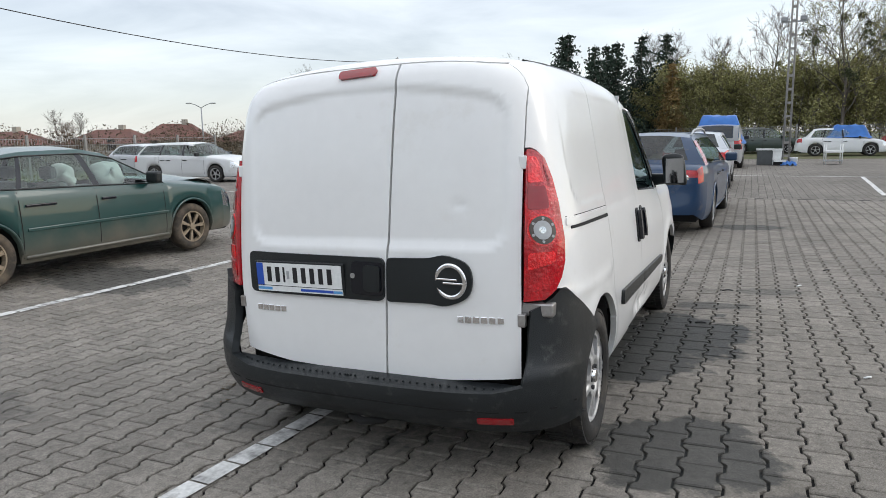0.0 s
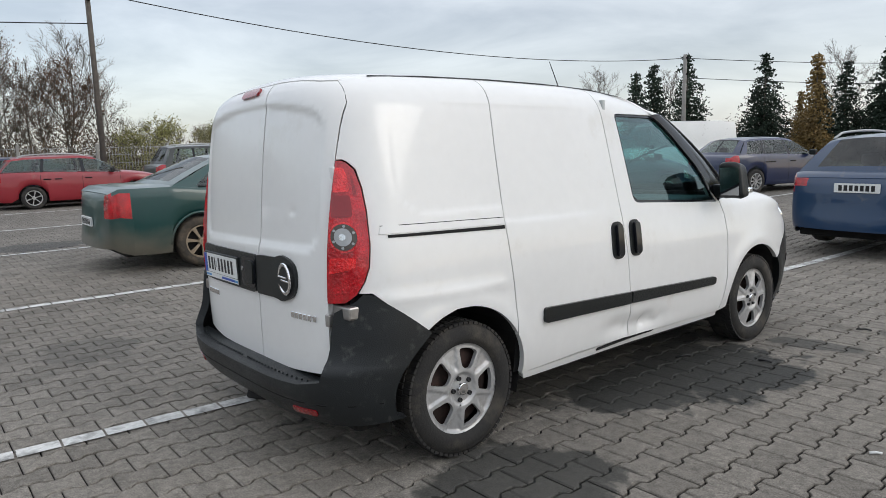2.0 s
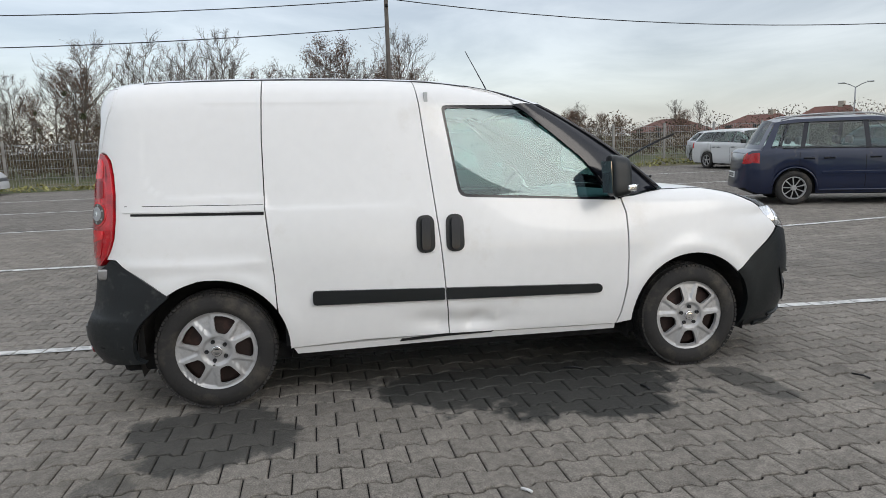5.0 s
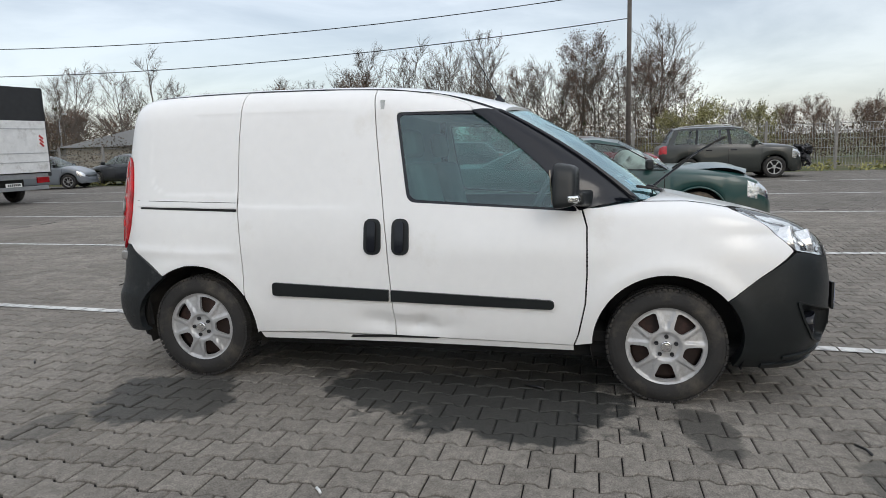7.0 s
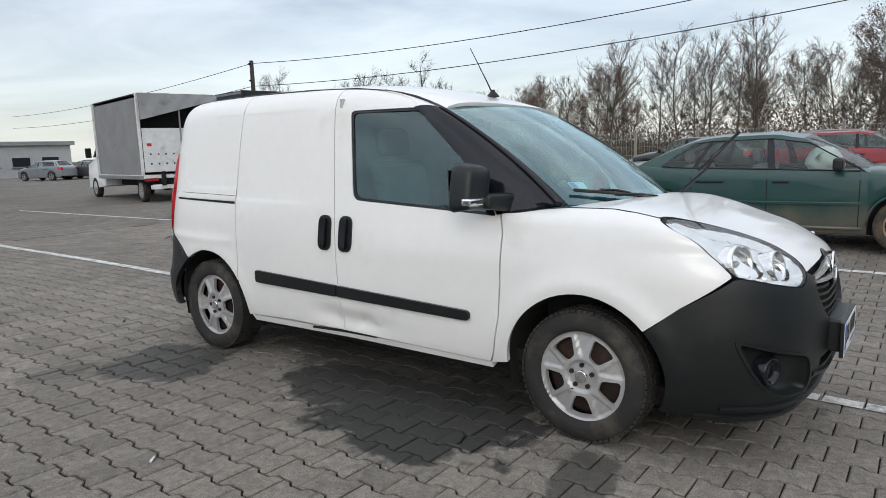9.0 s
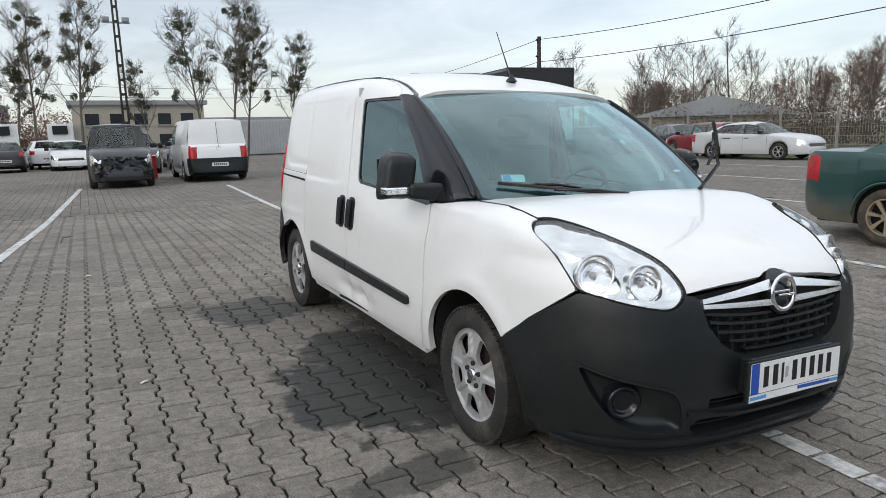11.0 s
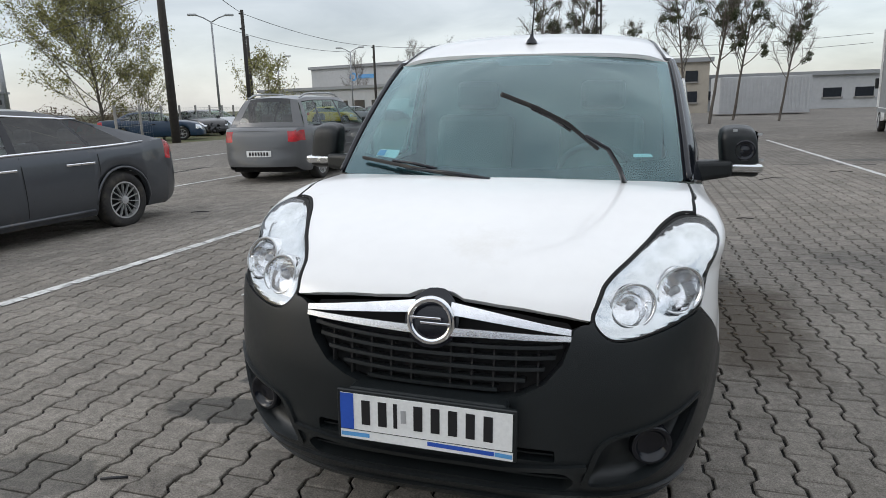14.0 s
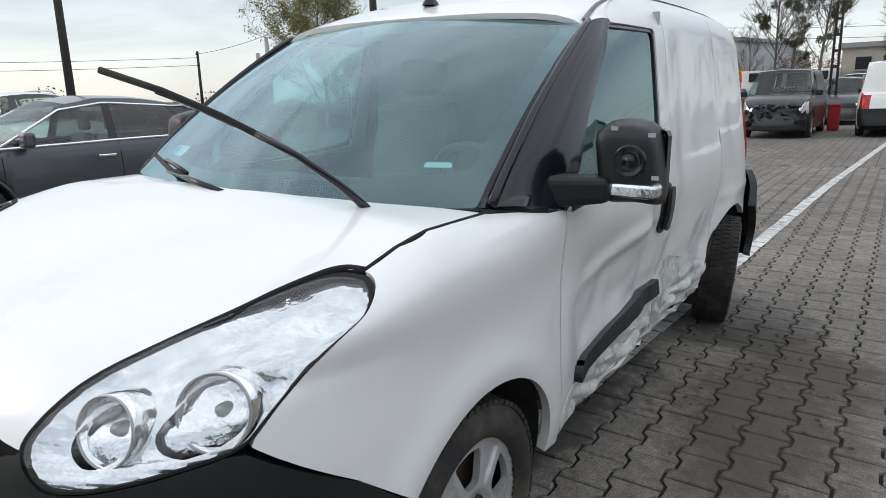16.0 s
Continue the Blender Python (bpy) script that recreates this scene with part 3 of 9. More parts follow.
# ---- painted bay lines ----
def bay_line(pts, width=0.11, gap=True, lift=0.006, seed=1):
    """A worn stripe laid block by block."""
    rng = random.Random(seed)
    bg = Bag()
    for (x0, y0), (x1, y1) in zip(pts, pts[1:]):
        ln = math.hypot(x1 - x0, y1 - y0)
        d = Vector(((x1 - x0) / ln, (y1 - y0) / ln, 0))
        nrm = Vector((-d.y, d.x, 0))
        near = min(math.hypot(x0 - 1, y0 - 1), math.hypot(x1 - 1, y1 - 1), math.hypot((x0 + x1) / 2 - 1, (y0 + y1) / 2 - 1)) < 12
        step = 0.2 if near else 1.0
        k = 0
        while k * step < ln:
            a, b = k * step + (0.006 if near else 0), min(ln, (k + 1) * step - (0.006 if near else 0))
            off = rng.uniform(-0.006, 0.006)
            p, q = Vector((x0, y0, 0)) + d * a, Vector((x0, y0, 0)) + d * b
            cs = [p - nrm * (width / 2 + off), q - nrm * (width / 2 + off), q + nrm * (width / 2 - off), p + nrm * (width / 2 - off)]
            bg.quad("line", *[(c.x, c.y, ground_z(c.x, c.y) + lift) for c in cs])
            k += 1
    vs, fs = bg.parts["line"]
    return tagged(part("bay_line", mesh_from("bay_line", vs, fs), M["line_paint"]), "worn white bay line on the paving", "line", kind="structure")


bay_line([(-1.35, -15.0), (-0.95, -8.0), (-0.70, -2.2), (-0.42, 3.6), (-0.22, 7.2), (0.1, 14.0)], seed=1)
bay_line([(-4.72, -17.0), (-4.70, -6.8), (-4.66, 0.0), (-4.55, 9.0), (-4.4, 20.0)], 0.10, seed=2)
bay_line([(-9.0, -12.0), (-8.75, -4.0), (-8.55, 2.0), (-8.4, 18.0)], 0.10, seed=3)
bay_line([(-13.3, -17.0), (-12.8, -4.0), (-12.6, 2.0), (-12.4, 20.0)], 0.10, seed=4)
bay_line([(-17.4, -18.0), (-17.0, 20.0)], 0.10, seed=8)
bay_line([(2.45, -17.0), (3.05, -6.0), (3.52, 0.1), (3.80, 2.5), (4.15, 6.0)], 0.11, seed=5)
bay_line([(6.2, -19.0), (7.2, -8.6), (7.62, -4.7), (8.3, 4.0)], 0.10, seed=6)
bay_line([(11.6, -22.0), (12.1, -12.0), (12.3, -9.0), (13.2, 4.0)], 0.10, seed=7)
bay_line([(0.9, 21.3), (9.0, 20.4)], 0.10, seed=9)
bay_line([(4.55, 21.0), (4.12, 14.2)], 0.11, seed=10)

# ---- the white panel van ----
VAN_W = spline([(0.20, 0.80), (0.27, 0.828), (0.34, 0.848), (0.45, 0.862), (0.60, 0.870), (0.75, 0.868), (0.88, 0.860), (1.00, 0.847), (1.10, 0.830),
                (1.30, 0.799), (1.50, 0.767), (1.60, 0.747), (1.66, 0.722), (1.70, 0.690), (1.735, 0.635), (1.755, 0.56), (1.772, 0.44), (1.784, 0.28), (1.788, 0.16), (1.7895, 0.08), (1.7899, 0.036), (1.79, 0.0)])
VAN_WF = spline([(0.15, 0.74), (0.22, 0.80), (0.30, 0.838), (0.45, 0.860), (0.60, 0.870), (0.75, 0.868), (0.88, 0.860), (0.95, 0.857), (1.00, 0.850), (1.035, 0.832), (1.06, 0.797),
                 (1.078, 0.752), (1.088, 0.66), (1.0965, 0.48), (1.1025, 0.27), (1.1053, 0.15), (1.1065, 0.075), (1.1069, 0.035), (1.107, 0.0)])
VAN_LF = spline([(0.15, 0.78), (0.22, 0.84), (0.30, 0.885), (0.42, 0.915), (0.58, 0.918), (0.72, 0.900), (0.80, 0.880), (0.86, 0.845), (0.92, 0.760), (0.97, 0.640), (1.01, 0.50),
                 (1.05, 0.33), (1.075, 0.20), (1.09, 0.11), (1.10, 0.05), (1.107, 0.005)])
VAN_LR = spline([(0.2, 0.615), (0.8, 0.632), (1.0, 0.625), (1.3, 0.605), (1.60, 0.572), (1.68, 0.550), (1.73, 0.510), (1.76, 0.45), (1.79, 0.30)])
VAN_DROP = spline([(-0.6, 0.045), (-0.45, 0.028), (-0.14, 0.010), (0.4, 0.0), (0.8, 0.002), (1.19, 0.014), (1.54, 0.055), (1.72, 0.095), (1.84, 0.128), (1.95, 0.162), (2.1, 0.23)])
FRONT_Y, NR = 2.755, 5.0


def NF(z):
    """Squareness of the nose's plan: rounder at the bumper, squarer along the bonnet's shoulders."""
    return 3.3 + 1.9 * sstep(0.90, 1.03, z)


def van_half(y, z):
    """Half width of the van's skin at a place along it and a height."""
    zu = z + VAN_DROP(y) * sstep(1.1, 1.6, z)
    k = sstep(2.2, 2.55, y) * (1 - sstep(1.12, 1.2, z))
    w = VAN_W(zu) * (1 - k) + VAN_WF(z) * k
    if y < 0:
        return w * max(0.0, 1 - (abs(y) / VAN_LR(z)) ** NR) ** (1 / NR)
    if y > FRONT_Y:
        return w * max(0.0, 1 - min(1, (y - FRONT_Y) / max(VAN_LF(z), 1e-3)) ** NF(z)) ** (1 / NF(z))
    return w


def emboss(u, v, u0, u1, v0, v1, r, soft, depth):
    """Depth of a pressed-in field with rounded corners."""
    dx, dy = max(u0 + r - u, u - u1 + r, 0), max(v0 + r - v, v - v1 + r, 0)
    d = math.hypot(dx, dy) - r if (dx or dy) else -min(u - u0, u1 - u, v - v0, v1 - v)
    return depth * (1 - sstep(-soft, soft, d))


def skin_relief(y, z):
    """Pressings and creases of the flank, in metres outwards."""
    r1, r2 = math.hypot(y, z - 0.315), math.hypot(y - 2.755, z - 0.315)
    q = 0.010 * math.exp(-((r1 - 0.40) / 0.055) ** 2) * sstep(0.25, 0.5, z) + 0.014 * math.exp(-((r2 - 0.42) / 0.06) ** 2) * sstep(0.25, 0.5, z)
    q -= emboss(y, z, -0.30, 0.60, 1.13, 1.605, 0.14, 0.010, 0.0032) * (y < 0.291)
    q -= emboss(y, z, -0.60, 1.60, 1.06, 1.605, 0.03, 0.010, 0.0032) * (y >= 0.291) * (1 - sstep(0.7, 1.12, y))
    q += 0.006 * math.exp(-((z - 0.775 - 0.05 * (y - 0.1) ** 2) / 0.03) ** 2) * (1 - sstep(0.22, 0.3, y))
    return q


def dent_right(y, z):
    d = 0.022 * math.exp(-((y - 1.16) / 0.13) ** 2 - ((z - 0.40) / 0.055) ** 2)
    d += 0.026 * math.exp(-((y - 1.44) / 0.16) ** 2 - ((z - 0.385) / 0.05) ** 2)
    d -= 0.008 * math.exp(-((y - 1.30) / 0.06) ** 2 - ((z - 0.45) / 0.06) ** 2)
    d += 0.013 * math.exp(-((y - 1.39 - 0.5 * (z - 0.38)) / 0.028) ** 2 - ((z - 0.38) / 0.045) ** 2) - 0.010 * math.exp(-((y - 1.52) / 0.035) ** 2 - ((z - 0.40) / 0.03) ** 2)
    d += 0.010 * math.exp(-((y - 1.22) / 0.022) ** 2 - ((z - 0.36) / 0.04) ** 2)
    return d


def dent_left(y, z, rough=1.0):
    """The driver's side is stove in from the front door to the rear arch."""
    f = sstep(0.0, 0.5, y) * (1 - sstep(2.02, 2.30, y)) * (1 - sstep(0.55, 0.98, z))
    n1 = noise.noise(Vector((y * 2.6, z * 3.6, 1.3)))
    n2 = noise.noise(Vector((y * 8.0, z * 12.0, 4.7)))
    f *= 0.25 + 0.75 * sstep(0.34, 0.60, z)
    d = f * (0.072 + rough * (0.026 * n1 + 0.008 * n2))
    low = (1 - sstep(0.34, 0.54, z)) * sstep(0.2, 0.6, y) * (1 - sstep(2.05, 2.35, y))
    ridge = 1 - 2 * abs(noise.noise(Vector((y * 5.0, z * 16.0, 9.1))))
    d += low * (0.012 + 0.030 * ridge * rough)
    d += 0.030 * math.exp(-((y - 1.80) / 0.22) ** 2 - ((z - 0.74) / 0.16) ** 2)
    d += 0.028 * math.exp(-((y - 0.95) / 0.12) ** 2 - ((z - 0.70) / 0.35) ** 2)
    d += 0.014 * math.exp(-((y - 1.40) / 0.06) ** 2) * (1 - sstep(0.8, 1.05, z))
    d -= 0.016 * math.exp(-((z - 0.86 + 0.10 * (y - 1.3)) / 0.035) ** 2) * sstep(1.25, 1.5, y) * (1 - sstep(2.0, 2.25, y))
    d += (0.005 + 0.009 * noise.noise(Vector((y * 5.0, z * 3.0, 2.2)))) * sstep(-0.4, -0.1, y) * (1 - sstep(0.9, 1.25, y)) * (1 - sstep(1.45, 1.7, z))
    return d


def flank(sgn):
    def f(y, z):
        x = van_half(y, z) + skin_relief(y, z) - (dent_right(y, z) if sgn > 0 else dent_left(y, z))
        return (sgn * x, y, z)
    return f


def arc_table(length, width, n, count=240):
    """Angles against arc length along a rounded plan corner, from its middle line outwards."""
    pts = []
    for i in range(count + 1):
        t = math.pi / 2 * i / count
        pts.append((width * math.sin(t) ** (2 / n), length * math.cos(t) ** (2 / n) if i < count else 0.0, t))
    s, tab = 0.0, [(0.0, 0.0)]
    for a, b in zip(pts, pts[1:]):
        s += math.hypot(b[0] - a[0], b[1] - a[1])
        tab.append((s, b[2]))
    return tab


F_TAB, R_TAB = arc_table(0.915, 0.868, 3.3), arc_table(0.625, 0.845, NR)
F_MAX, R_MAX = F_TAB[-1][0], R_TAB[-1][0]


def front_wrap(u, z):
    """The nose: u runs along the plan outline from the middle round to the flank (past F_MAX straight back)."""
    s, sg = abs(u), (1 if u >= 0 else -1)
    w = van_half(FRONT_Y, z)
    if s >= F_MAX:
        y = FRONT_Y - (s - F_MAX)
        return (sg * (van_half(y, z) + skin_relief(y, z)), y, z)
    t = interp(F_TAB, s)
    x, y = w * math.sin(t) ** (2 / NF(z)), FRONT_Y + VAN_LF(z) * max(0.0, math.cos(t)) ** (2 / NF(z))
    return (sg * (x + skin_relief(y, z) * sstep(0.6, 0.85, x)), y, z)


def u_front(z, x=None, y=None):
    """The nose's u for a known x or y at a height."""
    if y is not None:
        if y <= FRONT_Y:
            return F_MAX + FRONT_Y - y
        c = min(1, ((y - FRONT_Y) / VAN_LF(z)) ** (NF(z) / 2))
        t = math.acos(c)
    else:
        t = math.asin(min(1, (x / van_half(FRONT_Y, z)) ** (NF(z) / 2)))
    for (s0, t0), (s1, t1) in zip(F_TAB, F_TAB[1:]):
        if t <= t1:
            return s0 + (s1 - s0) * (t - t0) / max(t1 - t0, 1e-9)
    return F_MAX


def rear_wrap(sgn):
    """The tail: u runs from the middle of the doors round the corner to the flank, past R_MAX forwards along it."""
    def f(u, z):
        if u >= R_MAX:
            return flank(sgn)(u - R_MAX, z)
        t = interp(R_TAB, max(0.0, u))
        y = -VAN_LR(z) * max(0.0, math.cos(t)) ** (2 / NR)
        x = VAN_W(z + VAN_DROP(y) * sstep(1.1, 1.6, z)) * math.sin(t) ** (2 / NR)
        return (sgn * (x + skin_relief(y, z) * sstep(0.72, 0.82, x)), y, z)
    return f


def u_rear(z, x=None, y=None):
    if y is not None:
        if y >= 0:
            return R_MAX + y
        t = math.acos(min(1, (-y / VAN_LR(z)) ** (NR / 2)))
    else:
        t = math.asin(min(1, (x / VAN_W(z + VAN_DROP(-0.45) * sstep(1.1, 1.6, z))) ** (NR / 2)))
    for (s0, t0), (s1, t1) in zip(R_TAB, R_TAB[1:]):
        if t <= t1:
            return s0 + (s1 - s0) * (t - t0) / max(t1 - t0, 1e-9)
    return R_MAX


def door_face(x, z):
    """The rear doors' face, with its pressed fields."""
    y = -0.45
    for _ in range(3):
        y = -VAN_LR(z) * max(0.0, 1 - min(1, abs(x) / VAN_W(z + VAN_DROP(y) * sstep(1.1, 1.6, z))) ** NR) ** (1 / NR)
    y += emboss(x, z, -0.575, 0.30, 1.00, 1.635 - 0.10 * (x / 0.7) ** 2, 0.08, 0.024, 0.011) * (x < 0.15) + emboss(x, z, 0.0, 0.625, 1.00, 1.635 - 0.10 * (x / 0.7) ** 2, 0.08, 0.024, 0.011) * (x >= 0.15)
    if x > 0.2:
        y += 0.005 * math.exp(-((x - 0.44) / 0.03) ** 2 - ((z - 1.16) / 0.02) ** 2)
    return (x, y, z)


def roof_z(x, y):
    lo, hi = 1.45, 1.7899 - VAN_DROP(y)
    for _ in range(28):
        m = (lo + hi) / 2
        q = (abs(x) / max(VAN_W(m + VAN_DROP(y)), 1e-4)) ** NR + (max(0, -y) / VAN_LR(m)) ** NR if y < 0 else abs(x) / max(VAN_W(m + VAN_DROP(y)), 1e-4)
        lo, hi = (m, hi) if q < 1 else (lo, m)
    return lo


def roof_face(x, y):
    return (x, y, roof_z(x, y))


def hood_z(x, y):
    lo, hi = 0.55, 1.1069
    for _ in range(26):
        m = (lo + hi) / 2
        q = (abs(x) / max(VAN_WF(m), 1e-4)) ** NF(m) + (max(0, y - FRONT_Y) / max(VAN_LF(m), 1e-3)) ** NF(m)
        lo, hi = (m, hi) if q < 1 else (lo, m)
    return lo


def hood_face(x, y):
    return (x, y, hood_z(x, y))


def screen_face(x, t):
    """The windscreen, t from its foot (0) to the roof (1)."""
    q = x / 0.73
    b = Vector((x, 2.775 - 0.16 * q * q, 1.078 + 0.010 * q * q))
    a = Vector((x * 0.935, 1.965 - 0.10 * q * q, 1.615 - 0.040 * q * q))
    p = b.lerp(a, t)
    bow = 0.030 * 4 * t * (1 - t)
    return (p.x, p.y + bow * 0.55, p.z + bow * 0.85)


def top_line(y):
    return 1.738 - VAN_DROP(y)


van = thing("panel_van", "white panel van, black bumpers, its driver's side stove in", "van")
V = M["van_white"]
R_ARCH, F_ARCH = 0.385, 0.388
Z_RAIL = 1.037


def roof_rim(y):
    """Half width of the roof sheet's edge along the van."""
    return interp([(-0.4, 0.622), (1.3, 0.628), (1.65, 0.650), (1.865, 0.682)], y)


def door_edge(x0, z):
    """Line between rear door and quarter panel, drawn in where the body rounds into the roof."""
    return min(x0, 0.935 * VAN_W(z + VAN_DROP(-0.5) * sstep(1.1, 1.6, z)))


# outline of a headlamp on the nose: along it and height
LAMP = [(0.768, 1.040), (0.690, 1.040), (0.620, 1.033), (0.540, 1.014), (0.495, 0.985), (0.486, 0.952), (0.490, 0.912), (0.478, 0.866), (0.469, 0.832), (0.486, 0.800), (0.522, 0.776),
        (0.575, 0.774), (0.657, 0.787), (0.757, 0.807), (0.846, 0.826), (0.878, 0.858), (0.905, 0.920), (0.940, 0.975), (0.955, 1.000), (0.915, 1.022), (0.845, 1.036)]


def smooth_loop(pts, n=4):
    out, k = [], len(pts)
    for i in range(k):
        p = [Vector(pts[(i + j) % k]) for j in (-1, 0, 1, 2)]
        for j in range(n):
            t = j / n
            out.append(tuple(0.5 * (2 * p[1] + (p[2] - p[0]) * t + (2 * p[0] - 5 * p[1] + 4 * p[2] - p[3]) * t * t + (3 * p[1] - p[0] - 3 * p[2] + p[3]) * t ** 3)))
    return out


def grown(loop, d):
    """A loop pushed outwards by d."""
    out, k = [], len(loop)
    area = sum(loop[i][0] * loop[(i + 1) % k][1] - loop[(i + 1) % k][0] * loop[i][1] for i in range(k))
    for i in range(k):
        e = Vector(loop[(i + 1) % k]) - Vector(loop[i - 1])
        nn = Vector((e.y, -e.x)).normalized() * (d if area > 0 else -d)
        out.append((loop[i][0] + nn.x, loop[i][1] + nn.y))
    return out


LAMP_S = smooth_loop(LAMP)
LAMP_OUT = grown(LAMP_S, 0.005)
# shut line between bonnet and wing, from the lamp back to the screen's foot
SHUT = [(0.733, 3.055), (0.736, 2.95), (0.739, 2.85), (0.743, 2.72), (0.746, 2.62)]


def van_pillar(sgn, f):
    """Black pillar, flush between door window and windscreen, its foot on the wing; a drip strip runs down it from the roof."""
    line = [(1.70, 1.603), (1.757, 1.572), (1.92, 1.438), (2.092, 1.293), (2.20, 1.170), (2.302, 1.048)]
    cum = [0.0]
    for p, q in zip(line, line[1:]):
        cum.append(cum[-1] + math.hypot(q[0] - p[0], q[1] - p[1]))
    rows, n = [], 22
    qs = (0.0, 0.12, 0.3, 0.5, 0.7, 0.88, 1.0)
    for i in range(n + 1):
        d = cum[-1] * i / n
        k = max(j for j in range(len(line) - 1) if cum[j] <= d + 1e-9)
        t = (d - cum[k]) / (cum[k + 1] - cum[k])
        y, z = line[k][0] + (line[k + 1][0] - line[k][0]) * t, line[k][1] + (line[k + 1][1] - line[k][1]) * t
        a = Vector(f(y - 0.012, z - 0.012)) + Vector((sgn * 0.005, 0, 0))
        b = Vector(screen_face(sgn * 0.728, 1 - i / n))
        rows.append([tuple(a.lerp(b, q) + Vector((sgn * 0.020, 0.008, 0.014)) * (4 * q * (1 - q))) for q in qs])
    foot = [Vector(f(2.302, 1.048)), Vector(f(2.40, 1.053)), Vector(f(2.50, 1.069)), Vector(f(2.595, 1.083))]
    bg = Bag()
    bg.sheet("pillar", rows)
    last = rows[-1]
    for i in range(3):
        bg.quad("pillar", last[2 * i], last[2 * i + 2], tuple(foot[i + 1]), tuple(foot[i]))
    vs, fs = bg.parts["pillar"]
    part("windscreen_pillar", weld("windscreen_pillar", vs, fs, True, 50), M["gloss_black"], van)
    # white corner of the roof above it
    sheet = []
    for i in range(17):
        y = 1.36 + (1.865 - 1.36) * i / 16
        c1 = Vector((sgn * roof_rim(y), y, roof_z(roof_rim(y), y)))
        s = i / 16
        if s < 0.6:
            yy = 1.36 + (1.70 - 1.36) * s / 0.6
            c2 = Vector(f(yy, interp([(1.36, top_line(1.36)), (1.55, top_line(1.55) - 0.012), (1.64, 1.636), (1.70, 1.603)], yy)))
        else:
            c2 = Vector(rows[0][0]).lerp(Vector(rows[0][-1]), (s - 0.6) / 0.4) + Vector((sgn * 0.020, 0.008, 0.014)) * (4 * (s - 0.6) / 0.4 * (1 - (s - 0.6) / 0.4))
        sheet.append([tuple(c1.lerp(c2, q) + Vector((sgn * 0.010, 0, 0.010)) * (4 * q * (1 - q)) * sstep(0, 0.3, s) * (1 - s)) for q in (0, 0.25, 0.5, 0.75, 1.0)])
    vs = [p for r in sheet for p in r]
    part("roof_corner", weld("roof_corner", vs, grid_faces_early(17, 5), True, 60), V, van)
    on_roof = lambda y: Vector((sgn * (roof_rim(y) - 0.004), y, roof_z(roof_rim(y) - 0.004, y) + 0.001))
    tube("roof_strip", [on_roof(y) for y in (-0.30, 0.0, 0.4, 0.8, 1.2, 1.42)], 0.005, M["black_plastic"], van, 0.006)
    tube("drip_strip", [on_roof(y) for y in (1.42, 1.55, 1.65, 1.75, 1.83)] + [Vector(r[5]) + Vector((sgn * 0.003, 0.002, 0.003)) for r in rows], 0.008, M["gloss_black"], van, 0.015)


